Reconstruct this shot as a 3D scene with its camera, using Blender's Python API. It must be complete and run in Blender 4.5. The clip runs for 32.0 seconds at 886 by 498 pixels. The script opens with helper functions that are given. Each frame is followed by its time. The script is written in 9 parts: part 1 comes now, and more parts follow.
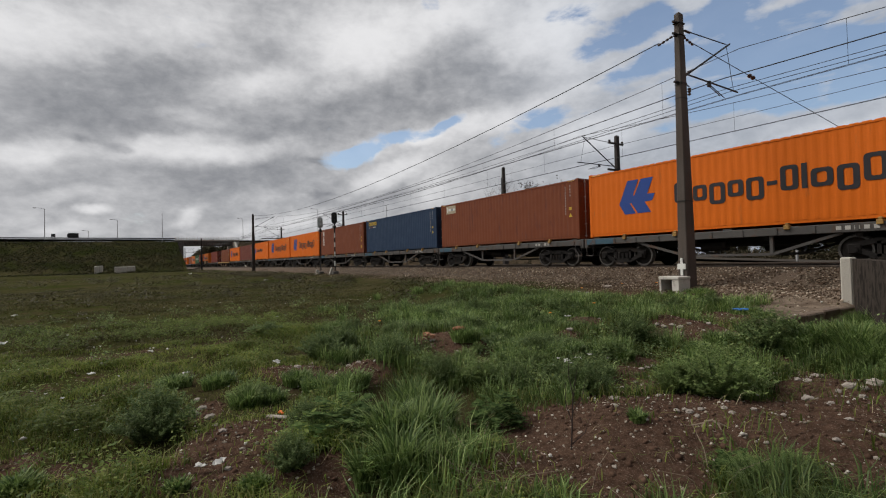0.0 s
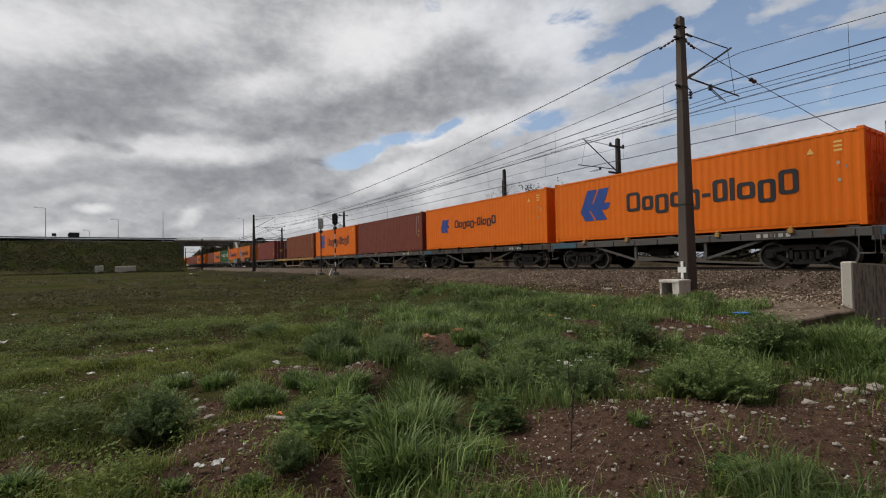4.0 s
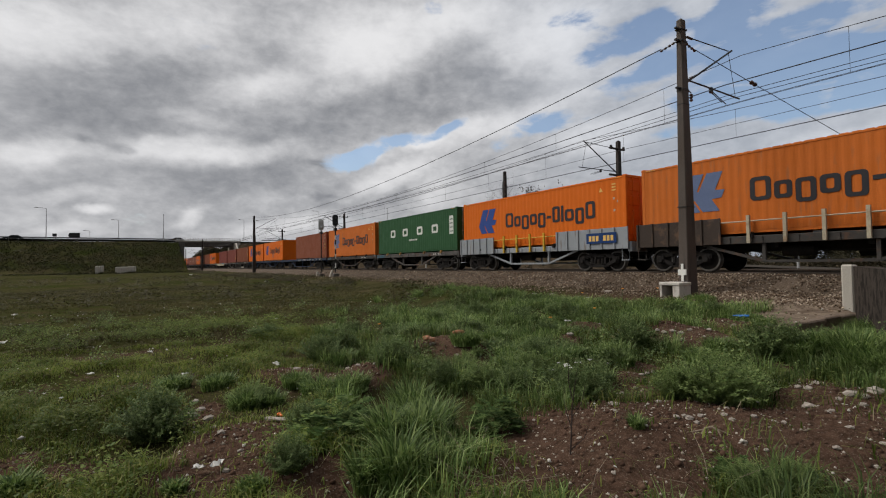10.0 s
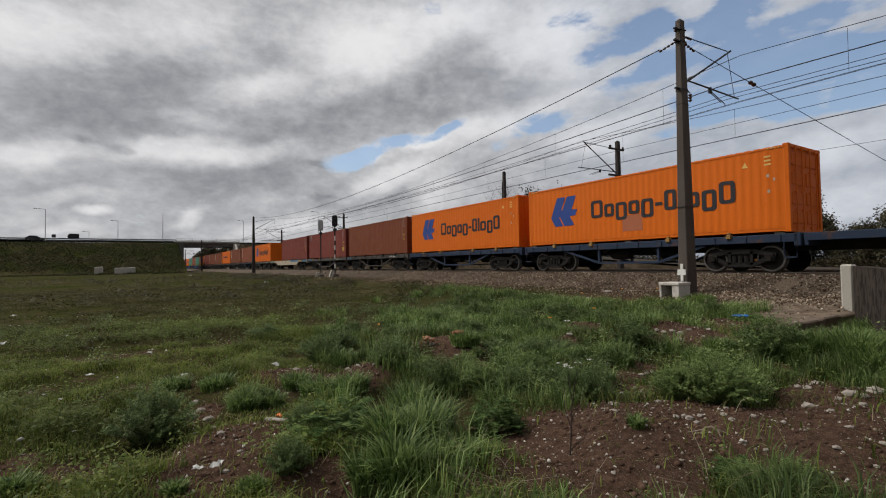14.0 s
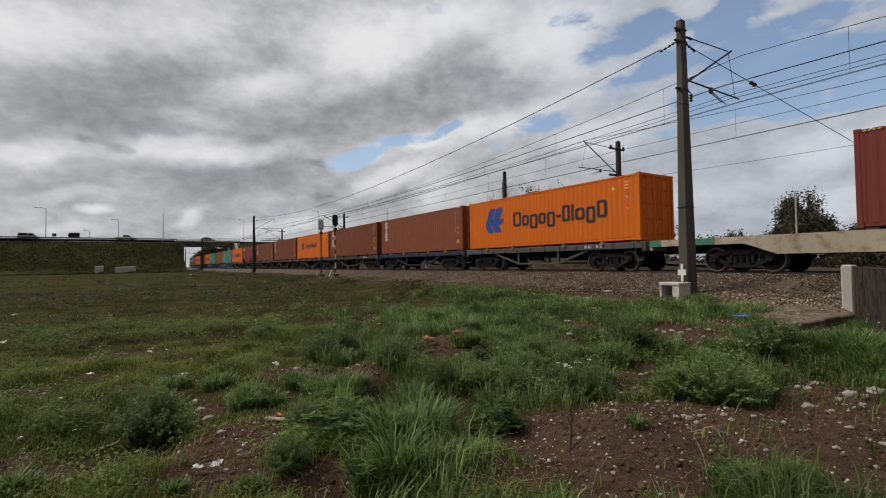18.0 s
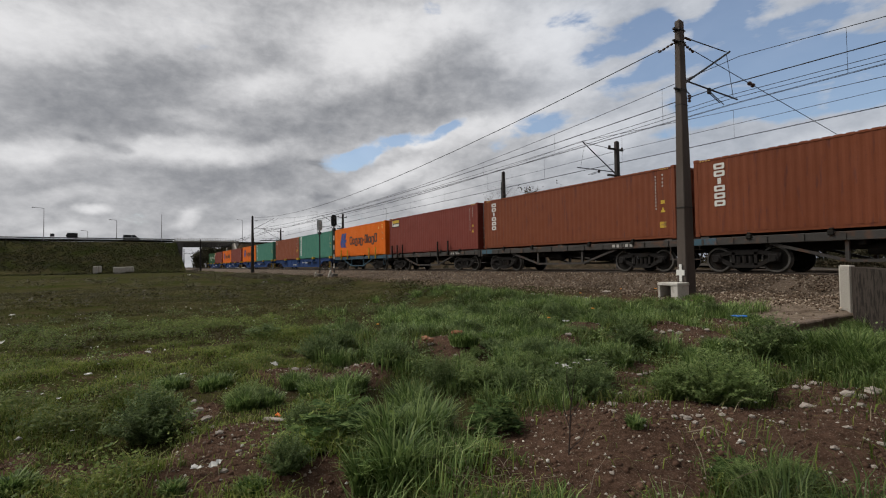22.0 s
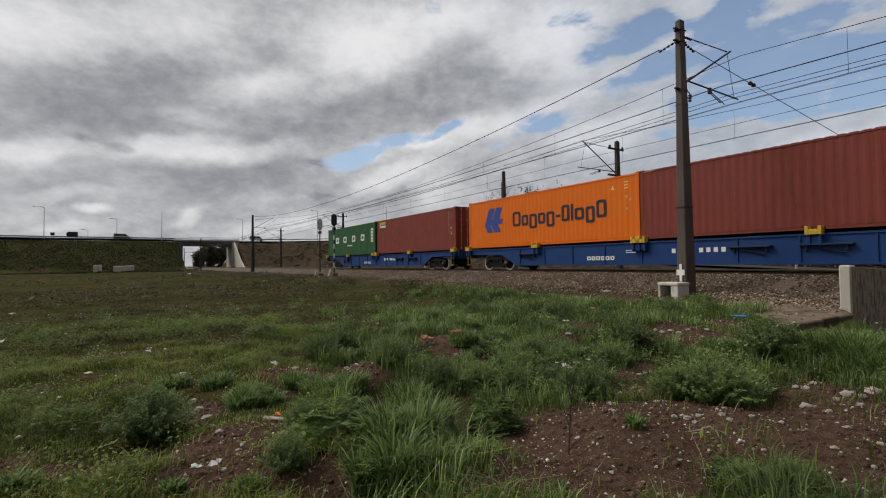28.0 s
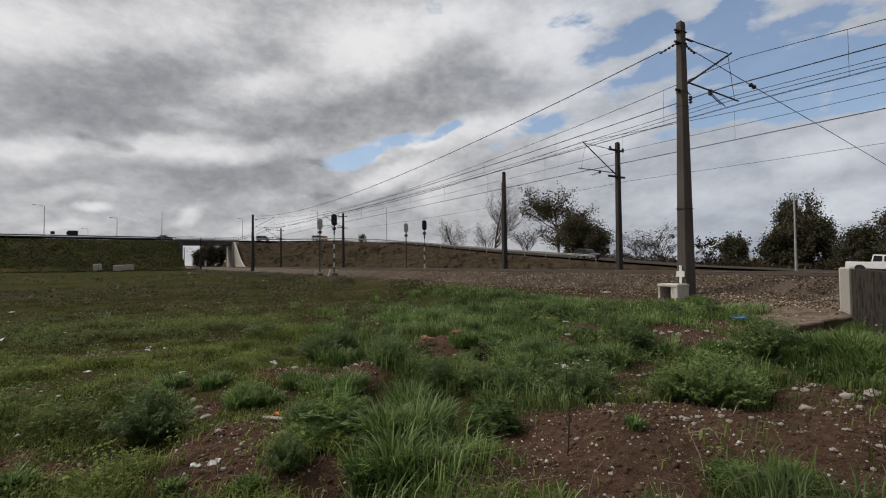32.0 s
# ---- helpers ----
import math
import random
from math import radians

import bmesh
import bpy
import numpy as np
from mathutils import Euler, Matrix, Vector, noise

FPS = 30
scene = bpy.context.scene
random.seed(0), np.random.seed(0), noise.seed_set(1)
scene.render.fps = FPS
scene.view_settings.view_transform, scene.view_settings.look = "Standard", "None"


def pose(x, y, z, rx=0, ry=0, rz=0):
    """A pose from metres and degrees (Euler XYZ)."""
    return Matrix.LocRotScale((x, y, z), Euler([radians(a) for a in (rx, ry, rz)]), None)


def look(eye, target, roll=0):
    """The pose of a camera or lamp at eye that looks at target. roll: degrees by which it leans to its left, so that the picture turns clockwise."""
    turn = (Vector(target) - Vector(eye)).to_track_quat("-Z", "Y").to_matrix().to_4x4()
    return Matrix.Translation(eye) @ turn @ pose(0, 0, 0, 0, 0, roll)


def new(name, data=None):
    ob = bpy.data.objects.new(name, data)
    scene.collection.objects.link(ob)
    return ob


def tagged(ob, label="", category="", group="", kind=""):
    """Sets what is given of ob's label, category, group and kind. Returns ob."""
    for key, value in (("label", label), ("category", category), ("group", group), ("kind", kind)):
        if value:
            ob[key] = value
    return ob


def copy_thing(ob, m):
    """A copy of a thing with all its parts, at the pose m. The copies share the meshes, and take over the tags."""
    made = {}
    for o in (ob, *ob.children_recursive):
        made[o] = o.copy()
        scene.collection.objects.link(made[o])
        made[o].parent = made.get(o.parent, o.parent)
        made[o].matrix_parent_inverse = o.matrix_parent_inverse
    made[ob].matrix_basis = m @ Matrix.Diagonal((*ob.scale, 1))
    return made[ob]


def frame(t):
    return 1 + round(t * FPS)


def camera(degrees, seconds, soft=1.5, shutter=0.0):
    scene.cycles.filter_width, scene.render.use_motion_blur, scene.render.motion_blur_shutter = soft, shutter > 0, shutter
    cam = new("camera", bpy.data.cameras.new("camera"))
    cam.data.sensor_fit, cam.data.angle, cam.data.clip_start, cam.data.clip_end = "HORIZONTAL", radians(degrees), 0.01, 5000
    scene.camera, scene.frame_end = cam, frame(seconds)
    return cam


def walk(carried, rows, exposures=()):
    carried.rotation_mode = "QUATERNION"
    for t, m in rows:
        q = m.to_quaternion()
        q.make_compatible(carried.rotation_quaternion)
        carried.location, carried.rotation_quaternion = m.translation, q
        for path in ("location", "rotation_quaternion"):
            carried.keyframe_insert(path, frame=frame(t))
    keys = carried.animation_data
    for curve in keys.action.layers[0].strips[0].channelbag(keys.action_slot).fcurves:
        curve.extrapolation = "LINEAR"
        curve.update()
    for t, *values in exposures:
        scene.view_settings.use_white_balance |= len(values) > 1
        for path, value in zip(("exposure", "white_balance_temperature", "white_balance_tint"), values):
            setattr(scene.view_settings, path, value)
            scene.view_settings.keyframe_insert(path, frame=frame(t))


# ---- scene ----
# Camera: a phone held still beside the line, drifting by a degree at most
CAM_Z = 0.444
TRACK_Y = 18.93      # centre of the near track; rail top is z = 0
TRACK2_Y = 23.1
DECK = 1.311
cam = camera(85.64, 32.0, soft=1.1)
PATH = [
    (0.0, 91.333, 1.363, 57.436), (0.5, 91.351, 1.481, 57.469), (1.0, 91.435, 1.229, 57.514),
    (1.5, 91.459, 1.109, 57.499), (2.0, 91.463, 1.049, 57.477), (2.5, 91.403, 1.112, 57.404),
    (3.0, 91.479, 1.037, 57.438), (3.5, 91.539, 0.998, 57.487), (5.5, 91.532, 1.014, 57.434),
    (6.0, 91.549, 0.956, 57.437), (6.5, 91.565, 0.989, 57.461), (7.0, 91.578, 1.094, 57.468),
    (7.5, 91.616, 1.071, 57.518), (8.0, 91.674, 1.026, 57.43), (8.5, 91.651, 1.037, 57.428),
    (9.0, 91.692, 1.077, 57.391), (9.5, 91.718, 0.927, 57.455), (10.0, 91.744, 0.794, 57.504),
    (10.5, 91.739, 0.742, 57.486), (11.0, 91.713, 0.958, 57.341), (11.5, 91.741, 0.965, 57.352),
    (12.0, 91.717, 0.899, 57.416), (12.5, 91.751, 0.975, 57.385), (13.0, 91.716, 1.023, 57.464),
    (13.5, 91.8, 0.922, 57.391), (14.0, 91.787, 0.875, 57.447), (14.5, 91.789, 0.727, 57.428),
    (16.5, 91.697, 0.774, 57.429), (17.0, 91.738, 0.72, 57.429), (17.5, 91.748, 0.702, 57.466),
    (18.0, 91.751, 0.772, 57.48), (18.5, 91.763, 0.731, 57.42), (19.0, 91.732, 0.859, 57.359),
    (19.5, 91.721, 0.951, 57.314), (20.0, 91.693, 0.815, 57.399), (20.5, 91.711, 0.838, 57.436),
    (21.0, 91.762, 0.707, 57.42), (21.5, 91.789, 0.786, 57.353), (22.0, 91.776, 0.769, 57.333),
    (22.5, 91.777, 0.775, 57.35), (23.0, 91.746, 0.753, 57.405), (23.5, 91.796, 0.838, 57.417),
    (24.0, 91.789, 0.738, 57.36), (24.5, 91.788, 0.793, 57.311), (25.0, 91.773, 0.696, 57.337),
    (25.5, 91.768, 0.731, 57.413), (27.5, 91.725, 0.653, 57.279), (28.0, 91.71, 0.68, 57.348),
    (28.5, 91.704, 0.6, 57.345), (29.0, 91.705, 0.501, 57.343), (29.5, 91.762, 0.5, 57.275),
    (30.0, 91.782, 0.297, 57.211), (30.5, 91.838, 0.333, 57.171), (31.0, 91.829, 0.562, 57.242),
    (31.5, 91.769, 0.466, 57.314), (32.0, 91.758, 0.426, 57.34),
]
walk(cam, [(t, pose(0, 0, CAM_Z, a, b, c)) for t, a, b, c in PATH])

# ---- light ----
SUN_DIR = Vector((-0.46, -0.48, 0.75)).normalized()   # towards the sun, veiled by cloud
world = bpy.data.worlds.new("sky")
scene.world = world
world.use_nodes = True
wn, wl = world.node_tree.nodes, world.node_tree.links
wn.clear()


def wmath(op, a, b=None, c=None, clamp=False):
    n = wn.new("ShaderNodeMath")
    n.operation, n.use_clamp = op, clamp
    for i, v in enumerate((a, b, c)):
        if v is None:
            continue
        if isinstance(v, (int, float)):
            n.inputs[i].default_value = v
        else:
            wl.new(v, n.inputs[i])
    return n.outputs[0]


def wmix(fac, a, b):
    n = wn.new("ShaderNodeMix")
    n.data_type = "RGBA"
    for sock, v in ((n.inputs[0], fac), (n.inputs[6], a), (n.inputs[7], b)):
        if isinstance(v, (int, float)):
            sock.default_value = v
        elif isinstance(v, tuple):
            sock.default_value = (*v, 1)
        else:
            wl.new(v, sock)
    return n.outputs[2]


def ramp01(v, lo, hi):
    n = wn.new("ShaderNodeMapRange")
    n.interpolation_type = "SMOOTHSTEP"
    n.inputs[1].default_value, n.inputs[2].default_value = lo, hi
    wl.new(v, n.inputs[0])
    return n.outputs[0]


coord = wn.new("ShaderNodeTexCoord").outputs["Generated"]


def wpuff(scale, detail, rough, stretch, offset):
    """Puffy noise over the directions of the sky."""
    m = wn.new("ShaderNodeMapping")
    m.inputs["Location"].default_value, m.inputs["Scale"].default_value = offset, stretch
    wl.new(coord, m.inputs[0])
    n = wn.new("ShaderNodeTexNoise")
    n.inputs["Scale"].default_value, n.inputs["Detail"].default_value = scale, detail
    n.inputs["Roughness"].default_value, n.inputs["Distortion"].default_value = rough, 0.25
    wl.new(m.outputs[0], n.inputs["Vector"])
    return n.outputs[0]


def blob(direction, wide):
    """1 in that direction of the sky, falling off over about `wide` (radians)."""
    n = wn.new("ShaderNodeVectorMath")
    n.operation = "DOT_PRODUCT"
    wl.new(coord, n.inputs[0])
    n.inputs[1].default_value = Vector(direction).normalized()
    return ramp01(n.outputs["Value"], math.cos(wide), 1.0)


def wsum(terms):
    total = None
    for s, w in terms:
        v = wmath("MULTIPLY", s, w)
        total = v if total is None else wmath("ADD", total, v)
    return total


SUN_POWER = 1.9
sky = wn.new("ShaderNodeTexSky")
sky.sky_type, sky.sun_disc = "NISHITA", False
sky.sun_elevation, sky.sun_rotation = math.asin(SUN_DIR.z), math.atan2(SUN_DIR.x, SUN_DIR.y)
sky.air_density, sky.dust_density = 1.0, 1.2
blue = wn.new("ShaderNodeVectorMath")
blue.operation = "SCALE"
blue.inputs[3].default_value = 0.132
wl.new(sky.outputs[0], blue.inputs[0])
# the day's cloud masses: azimuth to the left of +y, height, half length, half width (radians), slant (degrees), amount
LIT_WEST = [
    (1.714, 0.361, 0.091, 0.044, 167, 0.9),
    (1.496, 0.411, 0.109, 0.047, 171, 0.5),
    (1.357, 0.328, 0.065, 0.026, 166, 0.7),
    (1.259, 0.429, 0.08, 0.034, 176, 0.5),
    (1.191, 0.387, 0.106, 0.033, 174, 0.7),
    (1.097, 0.429, 0.107, 0.042, 174, 0.9),
    (1.712, 0.183, 0.058, 0.019, 173, 0.9),
    (1.523, 0.213, 0.145, 0.014, 175, 0.8),
    (1.398, 0.212, 0.128, 0.013, 175, 0.7),
    (1.631, 0.095, 0.019, 0.009, 177, 1.1),
    (1.486, 0.098, 0.035, 0.011, 162, 0.8),
    (1.676, 0.12, 0.045, 0.009, 176, 0.4),
    (1.347, 0.078, 0.086, 0.013, 174, 0.5),
    (1.261, 0.085, 0.068, 0.014, 180, 0.4),
    (1.496, 0.27, 0.057, 0.013, 179, 0.4),
    (1.661, 0.061, 0.046, 0.009, 178, 0.4),
]
LIT_NORTH = [
    (0.788, 0.432, 0.097, 0.049, 172, 1),
    (0.941, 0.463, 0.081, 0.036, 172, 0.9),
    (0.722, 0.375, 0.063, 0.027, 169, 0.7),
    (0.68, 0.33, 0.071, 0.024, 169, 0.5),
    (1.152, 0.225, 0.023, 0.013, 137, 1),
    (1.057, 0.254, 0.038, 0.014, 166, 1),
    (1.111, 0.181, 0.088, 0.022, 159, 0.9),
    (1.017, 0.155, 0.059, 0.034, 171, 0.6),
    (0.897, 0.279, 0.125, 0.03, 169, 0.8),
    (0.671, 0.238, 0.096, 0.029, 172, 0.7),
    (0.323, 0.179, 0.074, 0.027, 177, 0.8),
    (0.371, 0.328, 0.058, 0.014, 172, 0.5),
    (0.497, 0.388, 0.043, 0.011, 171, 0.4),
    (0.297, 0.088, 0.077, 0.03, 175, 0.8),
    (0.496, 0.124, 0.126, 0.031, 174, 0.5),
]
HEAVY_WEST = [
    (1.608, 0.303, 0.105, 0.05, 171, 1),
    (1.705, 0.235, 0.099, 0.033, 171, 0.8),
    (1.567, 0.261, 0.1, 0.036, 173, 0.8),
    (1.514, 0.341, 0.057, 0.039, 172, 0.5),
    (1.357, 0.275, 0.144, 0.039, 172, 0.8),
    (1.428, 0.167, 0.157, 0.021, 177, 0.8),
    (1.476, 0.141, 0.088, 0.012, 177, 0.5),
    (1.315, 0.187, 0.1, 0.015, 178, 0.6),
    (1.711, 0.13, 0.088, 0.014, 175, 0.4),
    (1.593, 0.203, 0.021, 0.008, -161, 1.3),
    (1.647, 0.211, 0.031, 0.007, -176, 0.7),
    (1.26, 0.197, 0.027, 0.007, 178, 1.1),
    (1.713, 0.307, 0.044, 0.019, 168, 0.4),
    (1.378, 0.382, 0.042, 0.035, 174, 0.3),
    (1.303, 0.446, 0.056, 0.021, 175, 0.3),
]
HEAVY_NORTH = [
    (0.662, 0.392, 0.079, 0.042, 171, 0.7),
    (0.603, 0.431, 0.048, 0.026, 173, 0.4),
    (1.192, 0.271, 0.153, 0.037, 170, 1),
    (1.056, 0.336, 0.142, 0.036, 168, 1),
    (0.948, 0.367, 0.098, 0.029, 168, 0.7),
    (0.878, 0.322, 0.069, 0.029, 170, 0.7),
    (1.255, 0.136, 0.018, 0.007, 179, 1.1),
    (1.227, 0.118, 0.057, 0.007, 179, 0.7),
    (1.1, 0.143, 0.071, 0.01, 175, 0.4),
    (0.978, 0.403, 0.059, 0.021, 170, 0.5),
    (0.863, 0.168, 0.069, 0.02, 177, 0.3),
    (0.609, 0.202, 0.106, 0.023, 176, 0.35),
    (0.746, 0.301, 0.065, 0.018, 172, 0.4),
    (0.408, 0.155, 0.105, 0.019, 175, 0.3),
    (1.003, 0.298, 0.129, 0.015, 169, 0.5),
    (0.267, 0.205, 0.038, 0.01, 179, 0.3),
]
GAPS_WEST = [
    (1.195, 0.206, 0.051, 0.022, 167, 0.9),
    (1.146, 0.236, 0.059, 0.019, 161, 0.85),
    (1.045, 0.261, 0.071, 0.013, 164, 0.9),
    (1.17, 0.097, 0.129, 0.012, 176, 0.35),
    (0.798, 0.278, 0.061, 0.023, 170, 0.9),
    (0.862, 0.246, 0.034, 0.013, 169, 0.6),
    (0.731, 0.448, 0.063, 0.025, 171, 0.75),
    (0.651, 0.408, 0.069, 0.036, 172, 0.85),
    (0.637, 0.329, 0.059, 0.02, 169, 0.4),
    (1.012, 0.473, 0.026, 0.015, -179, 0.6),
    (0.98, 0.28, 0.047, 0.01, 171, 0.5),
]
GAPS_NORTH = [
    (0.42, 0.33, 0.202, 0.093, 178, 0.6),
    (0.583, 0.411, 0.056, 0.04, 173, 0.6),
    (0.747, 0.266, 0.065, 0.023, 171, 0.5),
    (0.452, 0.399, 0.056, 0.027, 174, 0.8),
    (0.419, 0.342, 0.069, 0.026, 172, 0.8),
    (0.347, 0.358, 0.068, 0.023, 174, 0.9),
    (0.305, 0.3, 0.077, 0.028, 177, 1),
    (0.447, 0.273, 0.081, 0.022, 178, 0.9),
    (0.347, 0.244, 0.089, 0.021, 178, 0.8),
    (0.511, 0.248, 0.062, 0.015, 176, 0.6),
    (0.262, 0.249, 0.043, 0.024, -179, 0.9),
    (0.555, 0.355, 0.055, 0.023, 171, 0.6),
]


def fray(vec, scale, amount, detail):
    """The outlines of the cloud masses are frayed by turbulence."""
    n = wn.new("ShaderNodeTexNoise")
    n.inputs["Scale"].default_value, n.inputs["Detail"].default_value, n.inputs["Roughness"].default_value = scale, detail, 0.55
    wl.new(coord, n.inputs["Vector"])
    c = wn.new("ShaderNodeVectorMath")
    c.operation = "SUBTRACT"
    wl.new(n.outputs["Color"], c.inputs[0])
    c.inputs[1].default_value = (0.5, 0.5, 0.5)
    k = wn.new("ShaderNodeVectorMath")
    k.operation = "MULTIPLY_ADD"
    wl.new(c.outputs[0], k.inputs[0])
    k.inputs[1].default_value = (amount, amount, amount * 0.6)
    wl.new(vec, k.inputs[2])
    return k.outputs[0]


frayed = wn.new("ShaderNodeSeparateXYZ")
wl.new(fray(fray(coord, 5.0, 0.07, 2), 14.0, 0.060, 7), frayed.inputs[0])
bearing = wn.new("ShaderNodeCombineXYZ")
wl.new(wmath("ARCTAN2", wmath("MULTIPLY", frayed.outputs[0], -1.0), frayed.outputs[1]), bearing.inputs[0])
wl.new(frayed.outputs[2], bearing.inputs[1])
# shared spaces in which a slanted oval of that slant and slenderness is a circle
SLANTS, SLIM = (-26, -10, 2), (1.4, 2.6, 5.0)
SPACES = {}
for slant in SLANTS:
    for slim in SLIM:
        m = wn.new("ShaderNodeMapping")
        m.vector_type = "POINT"
        turn = Matrix.Rotation(radians(-slant), 3, "Z")
        m.inputs["Rotation"].default_value = (0, 0, radians(-slant))
        wl.new(bearing.outputs[0], m.inputs[0])
        k = wn.new("ShaderNodeVectorMath")
        k.operation = "MULTIPLY"
        k.inputs[1].default_value = (1, slim, 1)
        wl.new(m.outputs[0], k.inputs[0])
        SPACES[slant, slim] = (k.outputs[0], Matrix.Diagonal((1, slim, 1)) @ turn)


def mass_at(az, up, long, wide, slant, amount, hard):
    """One cloud mass or gap: `amount` inside its slanted oval, falling to 0 at the frayed edge."""
    slant = (slant + 90) % 180 - 90
    key = (min(SLANTS, key=lambda q: abs(q - slant)), min(SLIM, key=lambda q: abs(math.log(q * wide / long))))
    space, m = SPACES[key]
    n = wn.new("ShaderNodeVectorMath")
    n.operation = "DISTANCE"
    wl.new(space, n.inputs[0])
    n.inputs[1].default_value = m @ Vector((az, up, 0))
    r = math.sqrt(long * wide * key[1])
    f = wn.new("ShaderNodeMapRange")
    f.interpolation_type = "SMOOTHSTEP"
    for i, v in enumerate((r * hard, r * (1.75 - 0.4 * hard), amount, 0.0)):
        f.inputs[i + 1].default_value = v
    wl.new(n.outputs["Value"], f.inputs[0])
    return f.outputs[0]


def masses(table, hard, most):
    total = None
    for row in table:
        v = mass_at(*row, hard)
        total = v if total is None else wmath("ADD", total, v)
    return wmath("MINIMUM", total, most)


puff = wpuff(5.0, 7, 0.5, (1.0, 1.0, 1.9), (3.1, 1.7, 0.4))
curl = wpuff(15.0, 8, 0.58, (1.0, 1.0, 2.0), (7.3, 2.2, 1.1))
wisp = wpuff(9.0, 8, 0.6, (0.45, 1.0, 2.6), (1.3, 5.2, 4.1))
billow = wpuff(38.0, 5, 0.6, (1.0, 1.0, 1.8), (2.2, 9.1, 6.3))
gaps = masses(GAPS_WEST + GAPS_NORTH, 0.35, 1.15)
lit = masses(LIT_WEST + LIT_NORTH, 0.25, 1.1)
heavy = masses(HEAVY_WEST + HEAVY_NORTH, 0.2, 1.15)
rise = wn.new("ShaderNodeSeparateXYZ")
wl.new(coord, rise.inputs[0])
low = wmath("SUBTRACT", 1.0, ramp01(rise.outputs[2], 0.02, 0.30))
ragged = wsum([(wmath("SUBTRACT", wisp, 0.5), 1.7), (wmath("SUBTRACT", curl, 0.5), 0.9)])
cover = ramp01(wmath("SUBTRACT", wmath("ADD", ragged, 0.98), wmath("MULTIPLY", gaps, 0.86)), 0.06, 0.66)
tone = wsum([(wmath("SUBTRACT", puff, 0.5), 0.48), (wmath("SUBTRACT", curl, 0.5), 0.42), (wmath("SUBTRACT", wisp, 0.5), 0.05),
             (lit, 0.37), (heavy, -0.19), (low, -0.05), (wmath("SUBTRACT", billow, 0.5), 0.30)])
tone = wmath("ADD", wmath("ADD", tone, 0.44), wmath("MULTIPLY", wmath("SUBTRACT", 1.0, cover), 0.12))
shade = ramp01(tone, -0.06, 1.02)
cloud = wmix(shade, (0.208, 0.217, 0.240), (0.80, 0.797, 0.808))
# towards the north the low cloud thins to a pale blue haze
haze = wmath("MULTIPLY", wmath("MULTIPLY", ramp01(rise.outputs[0], -0.85, -0.45), ramp01(rise.outputs[1], 0.2, 0.6)), 0.30)
cloud = wmix(haze, cloud, (0.43, 0.52, 0.66))
# unseen eastern sky darkened on purpose, so that +x faces get less light
cloud = wmix(wmath("MULTIPLY", ramp01(rise.outputs[0], 0.0, 0.9), 0.5), cloud, (0.10, 0.105, 0.115))
# the veiled sun glows through the cloud round it
glow = blob(SUN_DIR, 0.60)
cloud = wmix(wmath("MULTIPLY", glow, 0.7), cloud, (3.0, 2.9, 2.75))
cover = wmath("MAXIMUM", cover, 0.12)
skycol = wmix(cover, blue.outputs[0], cloud)
bg = wn.new("ShaderNodeBackground")
wl.new(skycol, bg.inputs[0])
out = wn.new("ShaderNodeOutputWorld")
wl.new(bg.outputs[0], out.inputs[0])


sun = new("sun", bpy.data.lights.new("sun", "SUN"))
sun.data.energy, sun.data.angle, sun.data.color = SUN_POWER, radians(25), (1.0, 0.95, 0.88)
sun.matrix_world = look(SUN_DIR * 50, (0, 0, 0))
scene.view_settings.exposure = 0.0


# ---- small tools ----
def part(name, bm, material, parent, label=""):
    """Links a bmesh as one mesh object under a thing or a part."""
    me = bpy.data.meshes.new(name)
    bm.to_mesh(me)
    bm.free()
    me.materials.append(material)
    ob = new(name, me)
    ob.parent = parent
    return tagged(ob, label)


def share(name, me, parent, m=None, label=""):
    """A further part on mesh data that another part already uses."""
    ob = new(name, me)
    ob.parent = parent
    if m is not None:
        ob.matrix_basis = m
    return tagged(ob, label)


def thing(name, m, label, category, group="", kind=""):
    ob = new(name)
    ob.matrix_basis = m
    ob.empty_display_size = 0.2
    return tagged(ob, label, category, group, kind)


def solo(name, bm, material, m, label, category, group="", kind=""):
    ob = part(name, bm, material, None)
    ob.matrix_basis = m
    return tagged(ob, label, category, group, kind)


def box(bm, a, b, bevel=0.0):
    (x0, y0, z0), (x1, y1, z1) = a, b
    v = [bm.verts.new(p) for p in ((x0, y0, z0), (x1, y0, z0), (x1, y1, z0), (x0, y1, z0), (x0, y0, z1), (x1, y0, z1), (x1, y1, z1), (x0, y1, z1))]
    fs = [bm.faces.new([v[i] for i in q]) for q in ((0, 3, 2, 1), (4, 5, 6, 7), (0, 1, 5, 4), (1, 2, 6, 5), (2, 3, 7, 6), (3, 0, 4, 7))]
    if bevel:
        es = list({e for f in fs for e in f.edges})
        bmesh.ops.bevel(bm, geom=es, offset=bevel, segments=1, affect="EDGES")
    return bm


def boxes(*pairs, bevel=0.0):
    bm = bmesh.new()
    for a, b in pairs:
        box(bm, a, b, bevel)
    return bm


